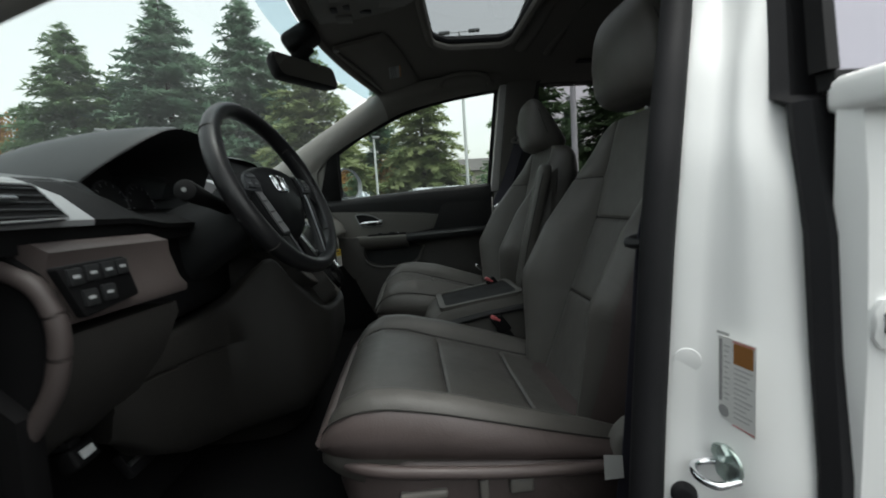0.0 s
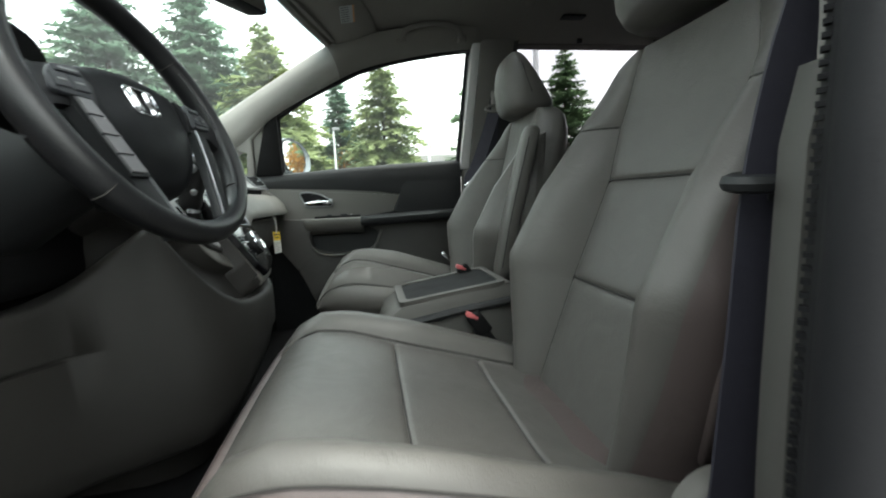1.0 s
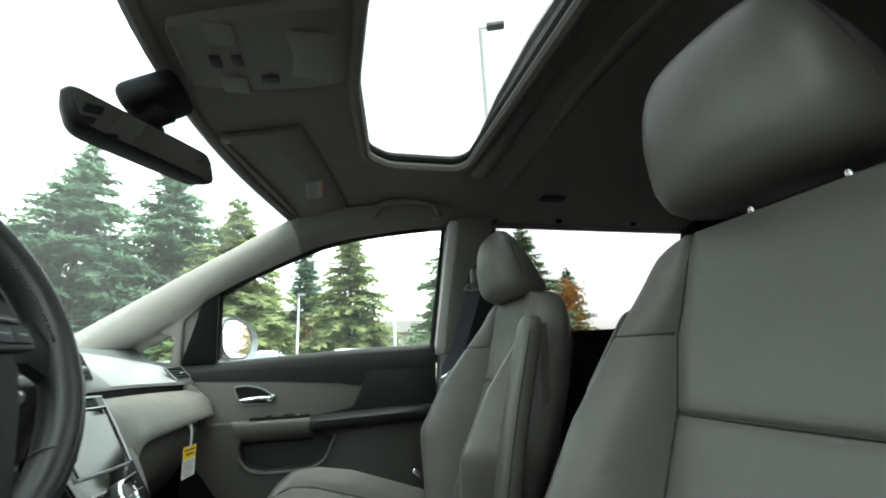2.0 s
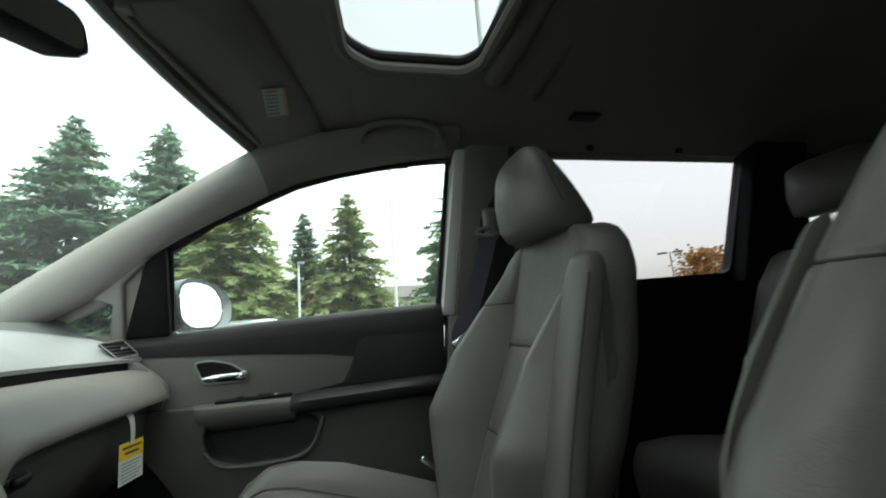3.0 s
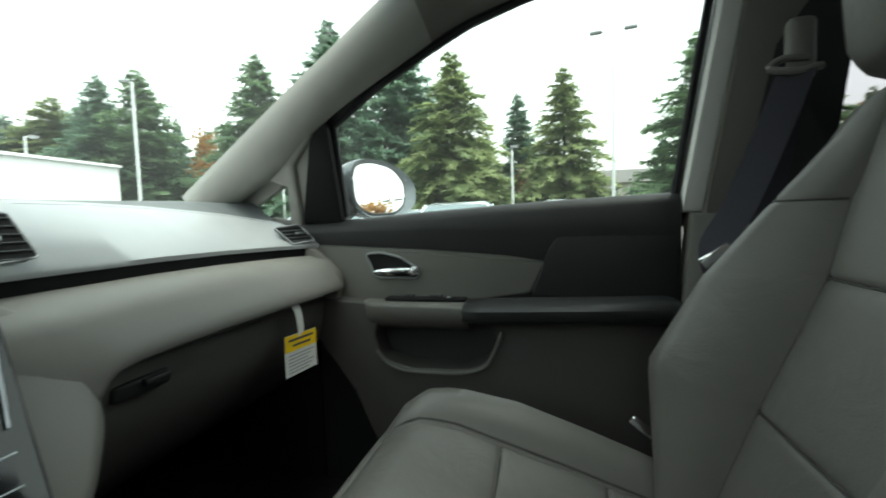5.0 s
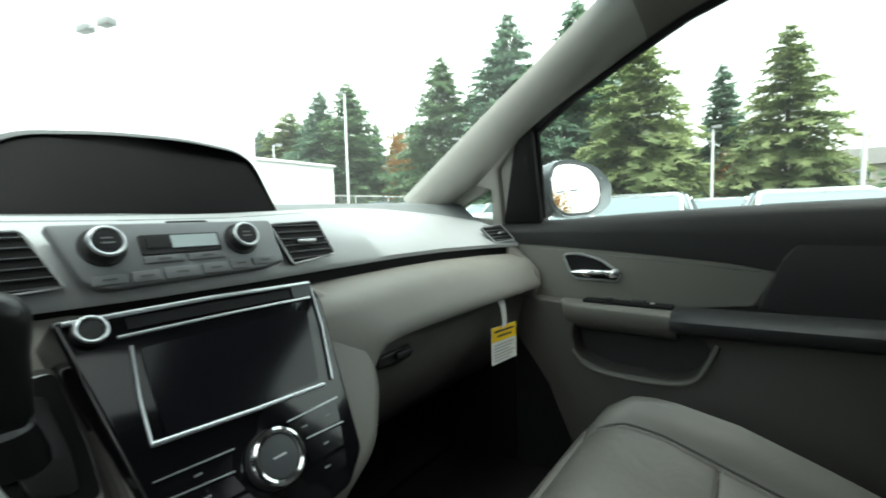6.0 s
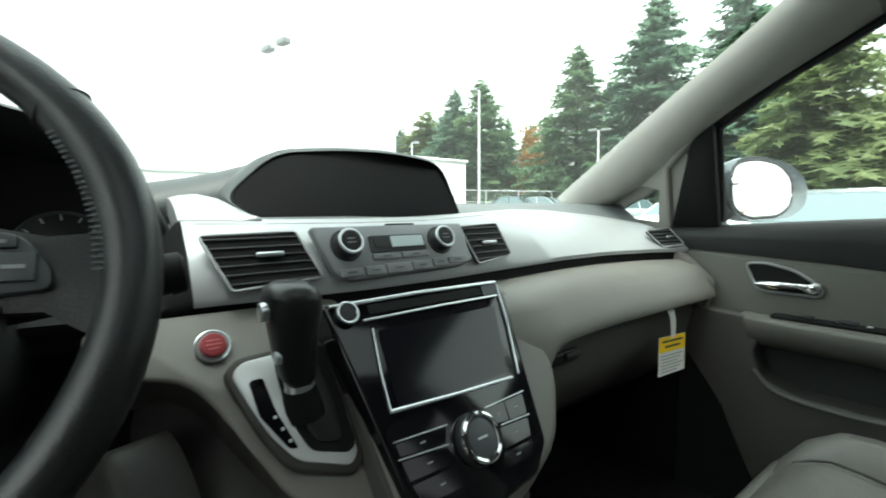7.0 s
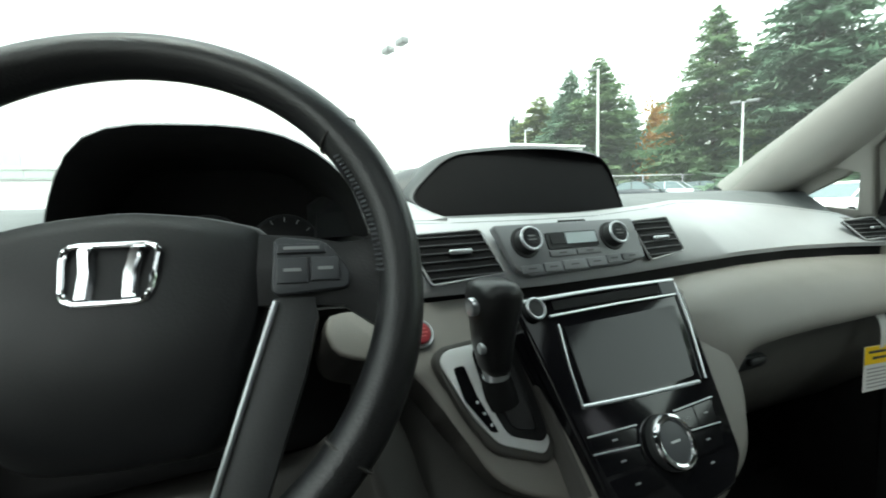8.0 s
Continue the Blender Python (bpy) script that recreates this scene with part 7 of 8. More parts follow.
oc = thing("overhead_console", "grey overhead console with map lights and switches", "overhead console")
rings = []
for y, w, d in [(0.205, 0.06, 0.004), (0.195, 0.085, 0.016), (0.10, 0.105, 0.022), (-0.02, 0.12, 0.018), (-0.085, 0.115, 0.012), (-0.105, 0.10, 0.002)]:
    z = roof_z(XC, y)
    rings.append([(XC - w, y, z + 0.002), (XC - w * 0.92, y, z - d), (XC, y, z - d - 0.003), (XC + w * 0.92, y, z - d), (XC + w, y, z + 0.002)])
part("body", loft(rings), M_TRIM, oc, angle=50)
for x0, y0, sx, sy, mt, nm in [(-0.07, 0.12, 0.05, 0.05, M_LABELW, "map_light"), (0.07, 0.12, 0.05, 0.05, M_LABELW, "map_light"), (0.0, 0.14, 0.03, 0.02, M_DARK, "switch"), (0.0, 0.105, 0.03, 0.02, M_DARK, "switch"), (0.06, 0.055, 0.02, 0.035, M_DARK, "switch"), (0.0, -0.02, 0.13, 0.09, M_TRIM, "glasses_box")]:
    part(nm, box((XC + x0, y0, roof_z(XC, y0) - 0.0245), (sx, sy, 0.007), 0.003, 2), mt if mt is not M_LABELW else M_TRIM, oc)

gh = thing("grab_handle", "grey folding grab handle above the passenger window", "grab handle")
gp = smooth_path([(0.640, -0.205, 1.528), (0.612, -0.225, 1.553), (0.606, -0.27, 1.567), (0.604, -0.32, 1.571), (0.606, -0.37, 1.570), (0.614, -0.415, 1.560), (0.640, -0.435, 1.538)], 5)
part("bar", tube(gp, 0.009, 10), M_HEADLINER, gh)
for y in (-0.205, -0.435):
    part("mount", box((0.650, y, 1.535), (0.03, 0.035, 0.03), 0.008, 3), M_HEADLINER, gh)
rs = part("roof_slot", box((0.575, -0.85, roof_z(0.575, -0.85) - 0.002), (0.05, 0.09, 0.008), 0.003), M_BLACK)
tagged(rs, "black belt slot in the headliner", "slot")

# rear-view mirror
rm = thing("rear_view_mirror", "black rear-view mirror on the windscreen", "mirror")
mf = frame_of((0.008, 0.236, 1.424), (1, -0.42, 0.10), (0.02, 0.25, 1))
mo = round_poly([(-0.160, 0.031), (0.152, 0.035), (0.146, -0.035), (-0.152, -0.034)], 0.024, 5)
part("housing", loft([[mf(p.x * s, p.y * s, c) for p in mo] for s, c in ((0.55, -0.045), (0.88, -0.030), (1.0, -0.006), (1.0, 0.004), (0.97, 0.007))]), M_BLACK, rm, angle=60)
part("mirror_glass", plate([(p.x * 0.94, p.y * 0.9) for p in mo], 0.001, lambda a, b, c: mf(a, b, 0.0075 + c)), M_MIRROR, rm, "mirror glass")
part("stem", tube([mf(0.03, 0.0, -0.03), (0.03, 0.258, 1.465), (0.03, 0.250, 1.500)], [0.022, 0.028, 0.036], 12), M_BLACK, rm)
part("sensor_cover", box((0.03, 0.250, 1.525), (0.100, 0.105, 0.055), 0.020, 4, Euler((radians(-30), 0, 0)).to_matrix()), M_BLACK, rm)

# door mirror outside the passenger window
dm = thing("door_mirror", "white-framed door mirror outside the passenger window", "mirror")
qf = frame_of((1.090, 0.282, 1.150), (1, -0.22, -0.02), (0.0, 0.058, 1))
mo = round_poly([(-0.150, 0.062), (-0.05, 0.084), (0.08, 0.076), (0.155, 0.034), (0.152, -0.034), (0.08, -0.070), (-0.08, -0.078), (-0.148, -0.048)], 0.05, 5)
mh = [Vector((p.x * (1.24 if p.x > 0 else 1.0), p.y * 1.04)) for p in mo]
part("housing", loft([[qf(p.x * s, p.y * s, c) for p in mh] for s, c in ((0.35, -0.11), (0.75, -0.085), (0.97, -0.035), (1.02, 0.0), (1.0, 0.010), (0.93, 0.006))]), M_MIRRORCASE, dm, "grey painted housing", angle=60)
part("housing_face", plate([(p.x * 0.985, p.y * 0.98) for p in mh], 0.004, lambda a, b, c: qf(a, b, -0.001 + c)), M_DARK, dm, "dark inner face")
part("inner_frame", tube([qf(p.x * (0.93 if p.x < 0 else 0.80), p.y * 0.93, 0.006) for p in mo], 0.004, 8, closed=True), M_DARK, dm)
part("mirror_glass", plate([(p.x * (0.93 if p.x < 0 else 0.80), p.y * 0.92) for p in mo], 0.001, lambda a, b, c: qf(a, b, 0.0065 + c)), M_MIRROR, dm, "mirror glass")
part("arm", tube([(0.93, 0.34, 1.09), (0.985, 0.33, 1.105)], [0.035, 0.03], 10), M_BLACK, dm)

# paper tag hanging from the glove box edge
tg = thing("paper_tag", "yellow and white printed paper tag hanging from the dash", "tag")
cf = frame_of((0.670, 0.304, 0.7985), (1, -0.02, -0.06), (0.06, 0.04, 1))
part("card", plate([(-0.056, -0.040), (0.056, -0.040), (0.056, 0.040), (-0.056, 0.040)], 0.0008, lambda a, b, c: cf(a, b, c)), M_LABELW, tg, smooth=False)
part("yellow_header", plate([(-0.0555, 0.008), (0.0555, 0.008), (0.0555, 0.0395), (-0.0555, 0.0395)], 0.0004, lambda a, b, c: cf(a, b, 0.0010 + c)), M_YELLOW, tg, smooth=False)
for k in range(2):
    part("print_bar", plate([(-0.044 + 0.012 * k, 0.032 - k * 0.011), (0.044 - 0.012 * k, 0.032 - k * 0.011), (0.044 - 0.012 * k, 0.0275 - k * 0.011), (-0.044 + 0.012 * k, 0.0275 - k * 0.011)], 0.0003, lambda a, b, c: cf(a, b, 0.0016 + c)), M_INK, tg, smooth=False)
for k in range(6):
    part("print_bar", plate([(-0.046, 0.001 - k * 0.0066), (0.046 - 0.012 * (k % 3), 0.001 - k * 0.0066), (0.046 - 0.012 * (k % 3), -0.0012 - k * 0.0066), (-0.046, -0.0012 - k * 0.0066)], 0.0003, lambda a, b, c: cf(a, b, 0.0012 + c)), M_INKG, tg, smooth=False)
part("loop", ribbon(smooth_path([(0.673, 0.304, 0.835), (0.668, 0.302, 0.860), (0.664, 0.304, 0.886), (0.660, 0.312, 0.902)], 4), (0.010, 0.0, 0.003), 0.0006), M_LABELW, tg, "white paper loop")


# ---- outside ----
def ground_z(x, y):
    return 0.060 * max(0.0, y - 8.0) * min(1.0, 14 / max(6.0, y)) ** 0.3


bm = bmesh.new()
gx = [-600, -200, -80, -40, -20, -10, -4, 0, 4, 8, 12, 18, 26, 36, 50, 80, 200, 600]
gy = [-600, -200, -80, -40, -15, -5, 0, 5, 8, 11, 15, 20, 26, 34, 45, 70, 200, 600]
V = [[bm.verts.new((x, y, ground_z(x, min(y, 60)))) for x in gx] for y in gy]
for j in range(len(gy) - 1):
    for i in range(len(gx) - 1):
        bm.faces.new((V[j][i], V[j][i + 1], V[j + 1][i + 1], V[j + 1][i]))
tagged(part("ground", bm, M_ASPHALT), "wide grey asphalt car park", "ground", kind="structure")


def conifer_mesh(name, h, spread, seed, material, dens=1.0, droop=0.25, shape=0.9):
    """Crown of whorled boughs; each bough is one feathered spray of fine twigs along a drooping axis."""
    rnd = random.Random(seed)
    verts, faces = [], []
    z = 0.07 * h
    up = Vector((0, 0, 1))
    while z < h * 0.99:
        t = z / h
        reach = spread * (1 - t) ** shape + 0.12
        n = max(5, int((7 + 6 * (1 - t)) * dens))
        turn = rnd.random() * 6.283
        for k in range(n):
            if rnd.random() < 0.13:
                continue
            a = turn + 2 * math.pi * (k + rnd.uniform(-0.35, 0.35)) / n
            L = reach * rnd.choice((0.50, 0.72, 0.88, 1.0, 1.08, 1.22)) * rnd.uniform(0.88, 1.10)
            out = Vector((math.cos(a), math.sin(a), 0))
            lat = Vector((-math.sin(a), math.cos(a), 0))
            rise = rnd.uniform(0.05, 0.45) * (0.4 + t)
            dr = droop * rnd.uniform(0.6, 1.5) * (1.15 - t)
            bend = rnd.uniform(-0.18, 0.18)
            z0 = z + rnd.uniform(-0.02, 0.02) * h
            m = max(5, int(L / 0.15))
            first = len(verts)
            for i in range(m + 1):
                f = i / m
                r = L * f
                verts.append(out * r + lat * (bend * r * f) + up * (z0 + rise * r * (1 - 0.5 * f) - dr * r * f))
            twig = 0.42 + 0.15 * L
            for i in range(m):
                f = (i + 0.5) / m
                if f < 0.10 and L > 1.2:
                    continue
                wide = twig * (0.35 + 1.0 * math.sin(math.pi * min(1.0, 0.18 + 0.80 * f)) ** 0.8)
                p = (verts[first + i] + verts[first + i + 1]) / 2
                for sd in (-1, 1, rnd.choice((-1, 1))):
                    g = wide * rnd.uniform(0.45, 1.15)
                    tip = p + lat * (sd * g * rnd.uniform(0.45, 0.95)) + out * (g * rnd.uniform(0.25, 0.85)) + up * (g * rnd.uniform(-0.65, 0.30))
                    verts.append(tip)
                    faces.append((first + max(0, i - rnd.choice((0, 1))), first + min(m, i + rnd.choice((1, 1, 2))), len(verts) - 1))
            verts.append(verts[first + m] + out * 0.22 + up * rnd.uniform(-0.12, 0.10))
            faces.append((first + m - 1, first + m, len(verts) - 1))
        z += h * 0.0215 * rnd.uniform(0.75, 1.3) * (1.15 - 0.5 * t)
    me = bpy.data.meshes.new(name)
    me.from_pydata([tuple(v) for v in verts], [], faces)
    me.materials.append(material)
    return me


def tree(kind_name, label, h, spread, seed, material, dens=1.0, droop=0.25, shape=0.9):
    t = thing(kind_name, label, "tree", "trees round the car park")
    tr = tube([(0, 0, -0.3), (0.02, 0.0, h * 0.3), (0.0, 0.03, h * 0.7), (0, 0, h * 0.97)], [h * 0.017, h * 0.013, h * 0.006, 0.02], 8)
    part("trunk", tr, M_BARK, t)
    c = new("crown", conifer_mesh("crown", h, spread, seed, material, dens, droop, shape))
    c.parent = t
    return t


fir = tree("fir_tree", "tall dark green fir tree with drooping branches", 16.0, 5.9, 1, M_NEEDLE, 0.92, 0.22, 0.85)
fir_b = tree("fir_tree", "tall blue-green fir tree with open branches", 18.0, 6.8, 2, M_NEEDLE_B, 0.92, 0.22)
cedar = tree("cedar_tree", "broad yellow-green cedar tree", 15.0, 5.9, 3, M_NEEDLE_Y, 0.9, 0.38, 0.8)
slim = tree("fir_tree", "slim grey-green fir tree", 13.0, 3.0, 4, M_NEEDLE_B, 1.0, 0.25)


def leafy_mesh(seed):
    rnd = random.Random(seed)
    bm = bmesh.new()
    for _ in range(42):
        a, r, z = rnd.uniform(0, 6.283), rnd.uniform(0.2, 2.1), rnd.uniform(1.8, 6.4)
        r *= 1 - 0.5 * abs(z - 3.6) / 3.2
        c = Vector((math.cos(a) * r, math.sin(a) * r, z))
        for _ in range(46):
            p = c + Vector((rnd.gauss(0, 0.38), rnd.gauss(0, 0.38), rnd.gauss(0, 0.32)))
            d = Vector((rnd.uniform(-1, 1), rnd.uniform(-1, 1), rnd.uniform(-1, 1))).normalized()
            u = d.orthogonal().normalized() * 0.10
            d = d * 0.14
            bm.faces.new([bm.verts.new(p - d), bm.verts.new(p - u), bm.verts.new(p + d), bm.verts.new(p + u)])
    me = bpy.data.meshes.new("crown")
    bm.to_mesh(me)
    bm.free()
    me.materials.append(M_AUTUMN)
    return me


maple = thing("autumn_tree", "small tree with orange autumn leaves", "tree", "autumn trees")
tb = tube([(0, 0, -0.2), (0.05, 0, 1.6), (0.0, 0.1, 3.4), (0.1, 0.1, 5.6)], [0.15, 0.12, 0.08, 0.03], 8)
for k in range(6):
    a = k * 1.05
    tb = tube([(0.03, 0.03, 1.6 + 0.35 * k), (math.cos(a) * 0.8, math.sin(a) * 0.8, 2.6 + 0.4 * k), (math.cos(a) * 1.5, math.sin(a) * 1.5, 3.2 + 0.42 * k)], [0.05, 0.035, 0.012], 6, bm=tb)
part("trunk", tb, M_BARK, maple)
mc = new("crown", leafy_mesh(7))
mc.parent = maple

EYE_Z = 1.07
used = set()


def plant(src, az, el, dist, h0, turn, widen=1.0):
    """Stand a tree so that its top shows at azimuth az (from ahead, to the right) and height angle el."""
    x, y = dist * math.sin(radians(az)) - 0.2, dist * math.cos(radians(az)) - 0.1
    g = ground_z(x, y)
    h = EYE_Z + dist * math.tan(radians(el)) - g
    s = h / h0
    m = Matrix.Translation((x, y, g)) @ Matrix.Rotation(turn, 4, 'Z')
    if src not in used:
        used.add(src)
        src.matrix_basis = m @ Matrix.Diagonal((s * widen, s * widen, s, 1))
        return src
    keep = src.scale.copy()
    src.scale = (s * widen, s * widen, s)
    t = copy_thing(src, m)
    src.scale = keep
    return t


for src, az, el, dist, h0, widen in [
        (fir, 54.5, 19.4, 40, 16, 1.10), (fir_b, 63.1, 23.6, 40, 18, 1.16), (fir_b, 71.4, 24.4, 44, 18, 1.05), (cedar, 78.4, 20.5, 34, 15, 1.1),
        (slim, 86.8, 15.3, 42, 13, 1.2), (cedar, 92.4, 17.9, 36, 15, 0.95), (fir, 107.0, 19.2, 34, 16, 1.15), (fir, 115.8, 17.0, 36, 16, 1.05),
        (fir, 42.6, 16.4, 50, 16, 0.80), (fir_b, 39.2, 15.5, 52, 18, 0.70), (fir_b, 32.3, 10.8, 60, 18, 0.8), (cedar, 35.6, 12.8, 58, 15, 0.95), (fir_b, 38.2, 12.9, 56, 18, 0.85), (cedar, 34.0, 10.4, 60, 15, 1.0), (cedar, 37.0, 10.8, 57, 15, 1.0), (fir_b, 44.4, 11.0, 56, 18, 0.7), (fir, 48.4, 10.0, 56, 16, 0.9),
        (fir_b, 46.0, 12.0, 54, 18, 0.7), (fir, 51.2, 12.0, 50, 16, 0.95), (fir, 58.6, 15.6, 50, 16, 1.2), (cedar, 67.2, 14.0, 44, 15, 1.1),
        (fir_b, 75.0, 14.5, 46, 18, 0.9), (cedar, 82.6, 11.0, 42, 15, 0.85), (cedar, 89.0, 8.5, 44, 15, 0.9), (slim, 103.5, 9.0, 44, 13, 1.2),
        (fir, 121.0, 11.0, 48, 16, 0.9), (slim, 111.5, 12.0, 48, 13, 1.2), (fir, -60.0, 16.0, 45, 16, 1.0), (fir_b, -75.0, 18.0, 42, 18, 0.9), (fir, -95.0, 17.0, 40, 16, 1.0), (cedar, -115.0, 14.0, 44, 15, 1.0)]:
    plant(src, az, el, dist, h0, az * 0.37, widen * (1.6 if az < 46 else 1.0))
for az, el, dist, widen in [(48.8, 10.8, 48, 0.75), (87.2, 6.0, 40, 0.9), (120.6, 9.2, 46, 0.9), (135.5, 6.2, 60, 2.2), (139.5, 5.6, 62, 2.4), (50.2, 8.6, 60, 1.2)]:
    plant(maple, az, el, dist, 6.8, az, widen)


# lamp posts
def lamp_post(name, label, az, dist, el, heads, thick=0.16, width=0.10, head_turn=0.0):
    x, y = dist * math.sin(radians(az)) - 0.2, dist * math.cos(radians(az)) - 0.1
    g = ground_z(x, y)
    h = EYE_Z + dist * math.tan(radians(el))
    lp = thing(name, label, "lamp post", "car park lamp posts")
    part("pole", tube([(x, y, g - 0.1), (x, y, g + 0.5 * (h - g)), (x, y, h)], [width, width * 0.9, width * 0.75], 12), M_POLE, lp)
    part("base", disc((x, y, g), (0, 0, 1), width * 2.6, 0.5, 20, 0.05), M_HOUSE, lp)
    d = Vector((math.cos(radians(az + head_turn)), -math.sin(radians(az + head_turn)), 0))
    rot = Euler((0, 0, -radians(az + head_turn))).to_matrix()
    for s, off, hw in heads:
        a = Vector((x, y, h)) + d * s * off
        part("arm", tube([(x, y, h - 0.03), a], 0.03, 8), M_POLE, lp)
        part("lamp_head", box(a + d * s * 0.1, (hw, 0.34, thick), 0.03, 2, rot), M_LAMPHEAD, lp)
    return lp


lamp_post("lamp_post", "tall pale lamp post with two box lamps", 98.2, 30, 20.9, [(1, 0.92, 0.75), (-1, 0.92, 0.75)], width=0.12)
lamp_post("lamp_post", "short pale lamp post with a small head", 86.0, 30, 9.0, [(1, 0.05, 0.5)], width=0.09)
lamp_post("lamp_post", "pale lamp post with a single arm lamp", 42.3, 36, 15.2, [(-1, 0.35, 0.6)], width=0.12)
lamp_post("lamp_post", "pale lamp post with a flat head", 57.0, 34, 9.8, [(1, 0.4, 0.7), (-1, 0.3, 0.6)], width=0.10)
lamp_post("lamp_post", "slim pale lamp post with twin angled lamps", 17.2, 20, 19.3, [(1, 0.52, 0.62), (-1, 0.52, 0.62)], thick=0.24, width=0.04, head_turn=60)
lamp_post("lamp_post", "pale lamp post near the van", 113.0, 14, 42.0, [(1, 0.5, 0.7)], width=0.10)
lamp_post("lamp_post", "distant lamp post seen past the tinted window", 132.5, 42, 6.2, [(1, 0.5, 0.8), (-1, 0.5, 0.8)], width=0.08)
lamp_post("lamp_post", "short pale lamp post beside the low building", 33.6, 38, 9.0, [(1, 0.3, 0.5)], width=0.07)

# buildings
bd = thing("showroom_building", "large white rendered showroom building with flat roof", "building")
part("wall", box((-14.5, 26.2, 3.4), (56.0, 8.0, 7.2), 0.05), M_WALLW, bd, smooth=False)
part("parapet", box((-14.5, 26.2, 7.02), (55.9, 7.9, 0.06), 0.02), M_WALLW, bd)
part("base_band", box((-14.5, 22.12, 3.0), (56.0, 0.10, 0.12), 0.02), M_POLE, bd)
for k in range(6):
    wx = -8.6 - k * 2.4
    wd = part("window", box((wx, 22.17, 3.15), (1.9, 0.10, 1.2), 0.02), M_POLE, bd, "window with pale frame")
    for j in (-0.46, 0.46):
        part("pane", box((wx + j, 22.11, 3.15), (0.84, 0.02, 1.04), 0.0), M_PALEPANE, wd, smooth=False)
lb = thing("low_building", "low white flat-roofed annex", "building")
part("wall", box((17.5, 34.0, 3.2), (16.2, 8.0, 5.0), 0.05), M_WALLW, lb, smooth=False)
part("roof_edge", box((17.5, 30.0, 5.62), (16.4, 0.4, 0.20), 0.04), M_WALLW, lb)
hs = thing("far_house", "distant pale house with a dark shingle roof", "house")
hx, hy = 62 * math.sin(radians(99.8)), 62 * math.cos(radians(99.8))
part("wall", box((hx, hy, 2.6), (9, 7.5, 5.2), 0.05), M_HOUSE, hs, smooth=False)
part("roof", loft([[(hx - 5.2, yy, 5.0), (hx, yy, 7.0), (hx + 5.2, yy, 5.0)] for yy in (hy - 4.4, hy + 4.4)]), M_ROOFT, hs, smooth=False)
for k in range(3):
    w = part("window", box((hx - 4.55, hy - 2.4 + 2.4 * k, 3.9), (0.12, 1.3, 1.2), 0.02), M_LABELW, hs)
    part("pane", box((hx - 4.63, hy - 2.4 + 2.4 * k, 3.9), (0.03, 1.1, 1.0), 0.0), M_CARG, w, smooth=False)

# fences
def fence(x0, y0, x1, y1, h, n):
    f = thing("chain_fence", "galvanised chain-link fence with posts", "fence", "car park fences")
    for i in range(n + 1):
        x, y = x0 + (x1 - x0) * i / n, y0 + (y1 - y0) * i / n
        part("post", tube([(x, y, ground_z(x, y)), (x, y, ground_z(x, y) + h)], 0.045, 8), M_FENCE, f)
    for hh in (h - 0.04, h * 0.5, 0.1):
        part("rail", tube([(x0 + (x1 - x0) * i / n, y0 + (y1 - y0) * i / n, ground_z(x0 + (x1 - x0) * i / n, y0 + (y1 - y0) * i / n) + hh) for i in range(n + 1)], 0.03, 6), M_FENCE, f)
    wires = bmesh.new()
    m = n * 14
    for i in range(m):
        for sgn in (1, -1):
            a, b = (i, i + 6) if sgn == 1 else (i + 6, i)
            if max(a, b) > m:
                continue
            pa = [x0 + (x1 - x0) * a / m, y0 + (y1 - y0) * a / m]
            pb = [x0 + (x1 - x0) * b / m, y0 + (y1 - y0) * b / m]
            p = Vector((*pa, ground_z(*pa) + 0.1))
            q = Vector((*pb, ground_z(*pb) + h - 0.05))
            vs = [wires.verts.new(v) for v in (p, q, q + Vector((0, 0, 0.012)), p + Vector((0, 0, 0.012)))]
            wires.faces.new(vs)
    tagged(part("mesh_wire", wires, M_FENCE, f, smooth=False), kind="stuff")


fence(21.0, 30.2, 34.0, 17.0, 2.0, 7)
fence(34.0, 17.0, 36.0, -12.0, 1.8, 11)


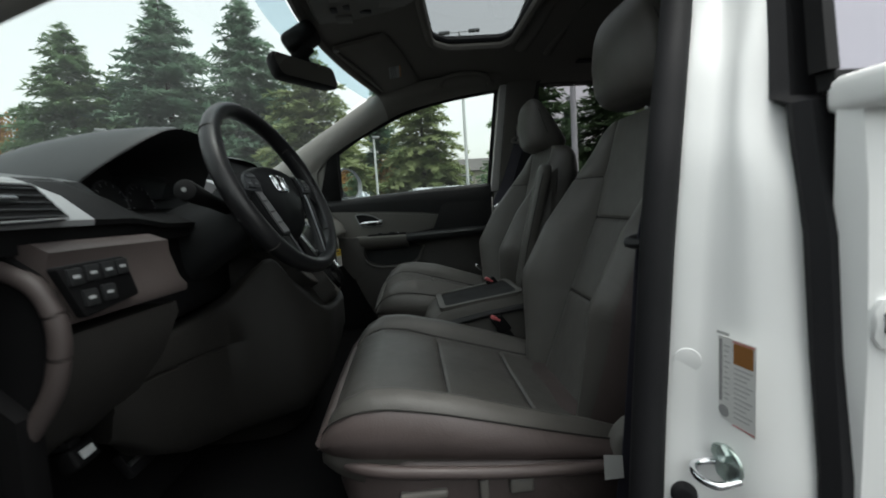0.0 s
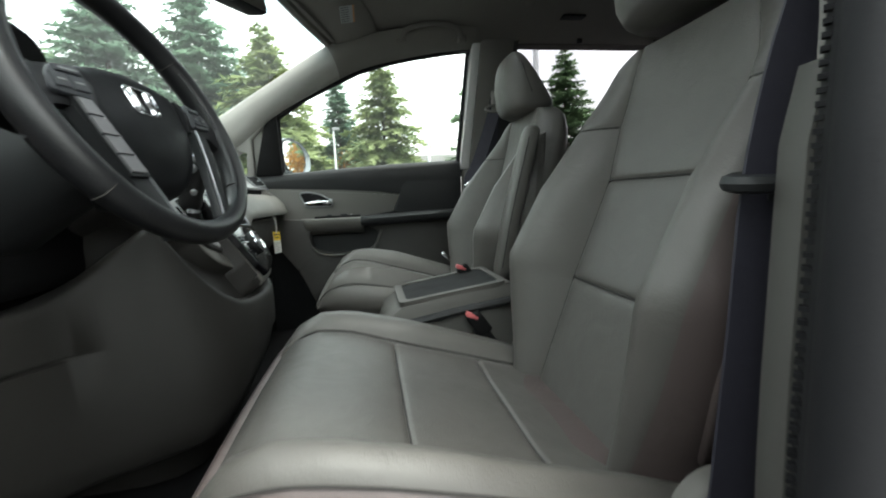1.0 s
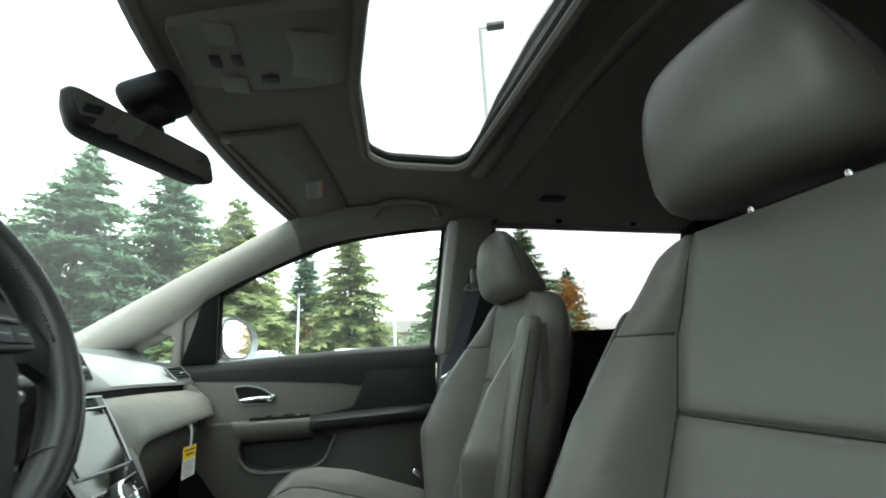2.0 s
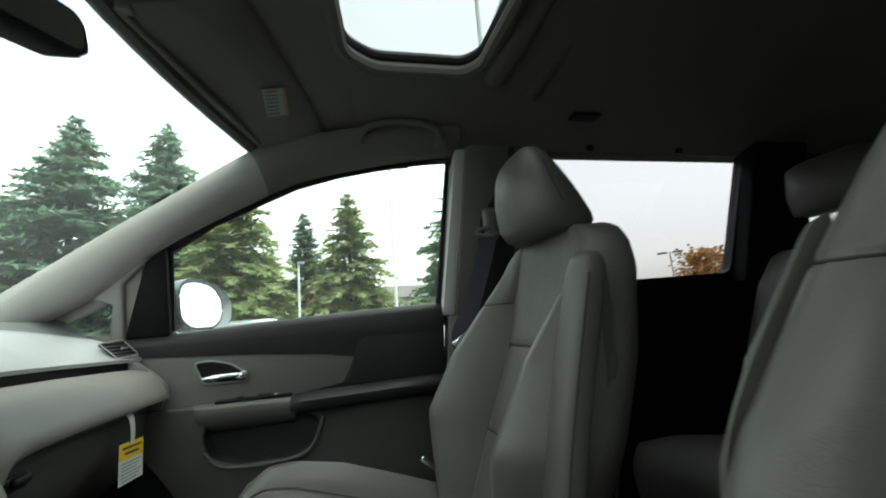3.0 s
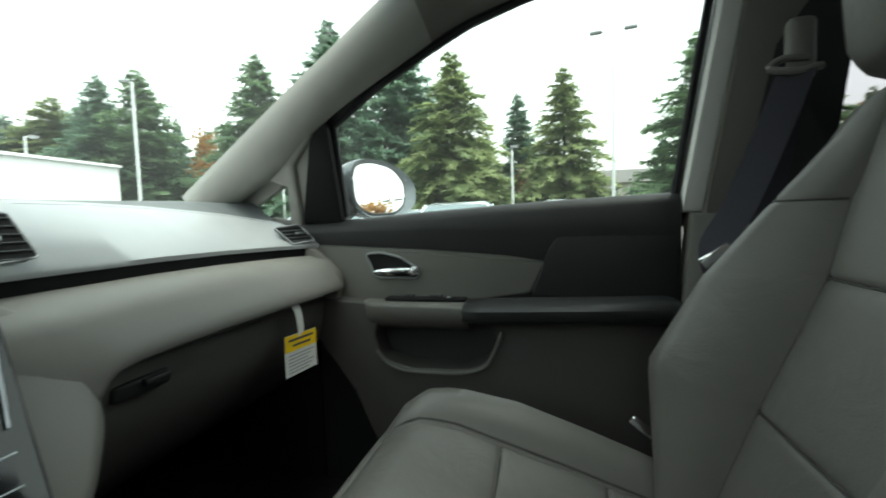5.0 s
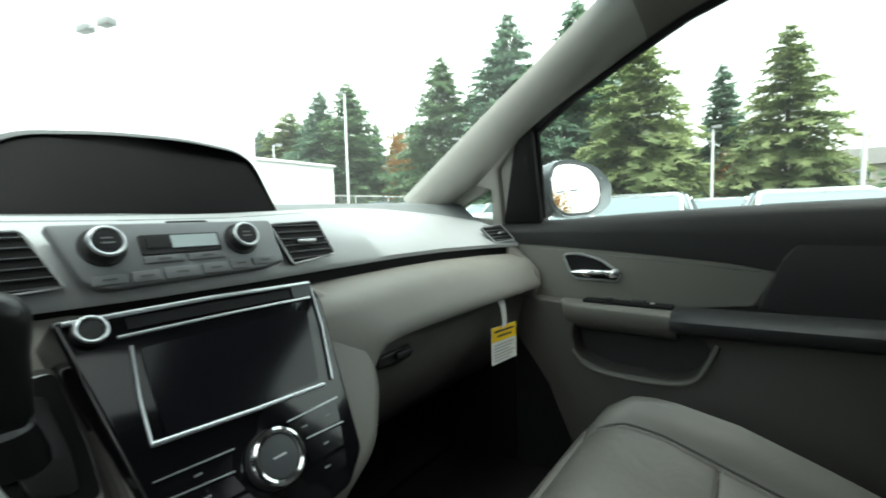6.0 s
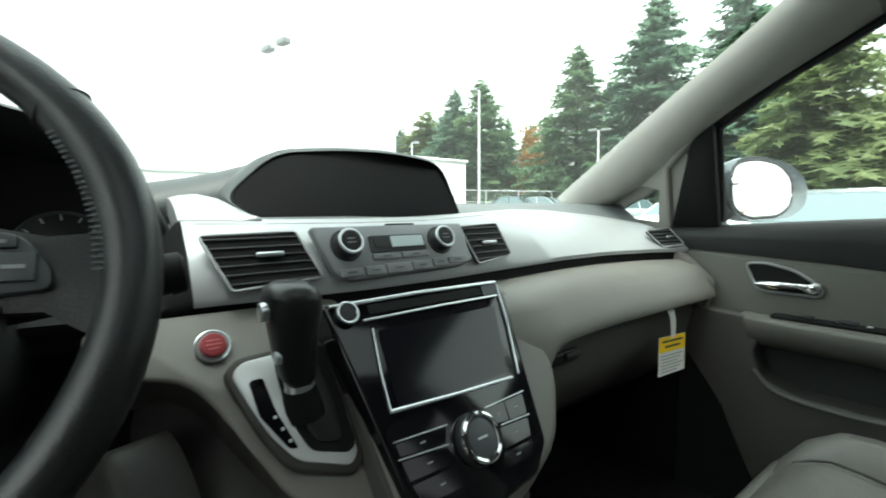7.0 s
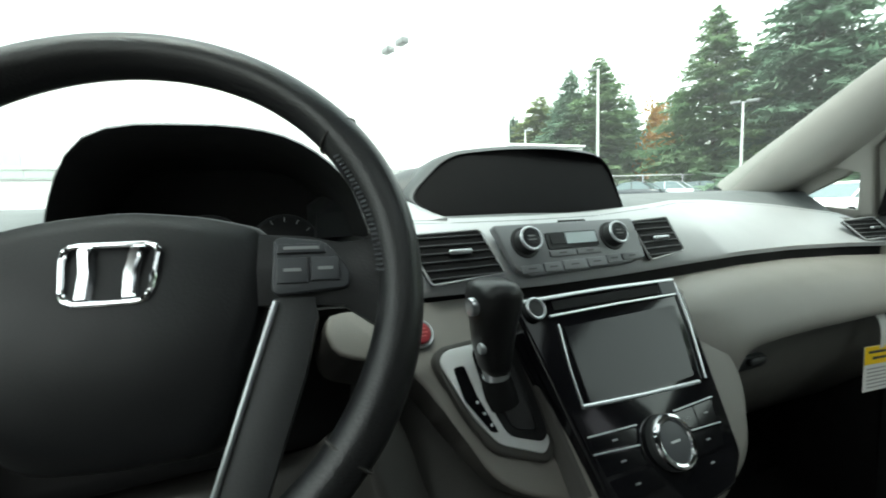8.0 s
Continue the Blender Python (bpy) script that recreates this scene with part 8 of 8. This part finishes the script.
# parked cars
def parked_car(x, y, rot, paint, label, h=1.45):
    c = thing("parked_car", label, "car", "parked cars")
    g = ground_z(x, y)
    m = Matrix.Translation((x, y, g)) @ Matrix.Rotation(radians(rot), 4, 'Z')
    L = [(-2.25, 0.45, 0.72, 0.70), (-2.15, 0.32, 0.86, 0.82), (-1.4, 0.25, 0.93, 0.88), (0.0, 0.24, 0.94, 0.89), (1.2, 0.25, 0.92, 0.88), (2.0, 0.30, 0.82, 0.84), (2.25, 0.45, 0.68, 0.72)]
    rings = [[(-w * 0.9, yy, zb), (-w, yy, zb + 0.2), (-w, yy, zt - 0.10), (-w * 0.88, yy, zt), (w * 0.88, yy, zt), (w, yy, zt - 0.10), (w, yy, zb + 0.2), (w * 0.9, yy, zb)] for yy, zb, zt, w in L]
    b = loft(rings)
    b.transform(m)
    part("body", b, paint, c, angle=50)
    cab = [(-1.75, 0.90, 0.80, 0.90), (-1.05, h - 0.07, 0.66, 0.9), (-0.55, h, 0.64, 0.9), (0.25, h - 0.02, 0.64, 0.9), (0.45, h - 0.06, 0.66, 0.9), (1.25, 0.92, 0.78, 0.9)]
    rings = [[(-0.80, yy, zl), (-w, yy, zt), (w, yy, zt), (0.80, yy, zl)] for yy, zt, w, zl in cab]
    b = loft(rings)
    b.transform(m)
    part("glasshouse", b, M_CARG, c, "dark window glass", smooth=False)
    b = loft([[(-w - 0.01, yy, z - 0.03), (-w * 0.9, yy, z + 0.025), (w * 0.9, yy, z + 0.025), (w + 0.01, yy, z - 0.03)] for yy, z, w in [(-1.10, h - 0.09, 0.65), (-0.55, h, 0.64), (0.25, h - 0.02, 0.64), (0.48, h - 0.07, 0.65)]])
    b.transform(m)
    part("roof", b, paint, c)
    for sx in (-1, 1):
        for pts in ([(-1.70, 0.92, 0.80), (-1.10, h - 0.08, 0.665)], [(0.46, h - 0.06, 0.665), (1.22, 0.93, 0.785)], [(-0.35, 0.92, 0.81), (-0.30, h - 0.03, 0.65)]):
            b = tube([(sx * w, yy, z) for yy, z, w in pts], 0.035, 6)
            b.transform(m)
            part("pillar", b, paint, c)
        for yy in (-1.35, 1.35):
            b = disc((sx * 0.70, yy, 0.32), (sx, 0, 0), 0.32, 0.20, 28, 0.04)
            b.transform(m)
            w_ = part("wheel", b, M_RUBBER, c)
            b = disc((sx * 0.905, yy, 0.32), (sx, 0, 0), 0.20, 0.012, 24, 0.004)
            b.transform(m)
            part("rim", b, M_SATIN, w_)
    return c


for az, dist, rot, paint, lbl, h in [
        (80.0, 9.5, 90, M_CARS, "pale silver car parked in the next row", 1.43), (87.5, 14.5, 90, M_CARS, "silver car parked behind another car", 1.42), (95.5, 8.2, 96, M_CARS, "pale silver car parked near the van", 1.36),
        (92.0, 17.5, 90, M_WHITE, "white car in a far row", 1.40), (98.5, 16.0, 90, M_CARB, "dark car in a far row", 1.42), (73.0, 15.0, 90, M_CARS, "silver car parked further along", 1.45), (66.0, 20.0, 80, M_WHITE, "white car parked by the fence", 1.45),
        (46.0, 34.0, 20, M_CARB, "dark car behind the fence", 1.45), (49.5, 35.0, 20, M_CARS, "silver car behind the fence", 1.45), (53.0, 36.0, 20, M_CARB, "dark car beside the fence", 1.45), (104.0, 12.0, 90, M_CARS, "silver car parked beyond the pillar", 1.45), (60.0, 26.0, 80, M_CARS, "silver car in the far row", 1.45)]:
    parked_car(dist * math.sin(radians(az)), dist * math.cos(radians(az)), rot, paint, lbl, h)
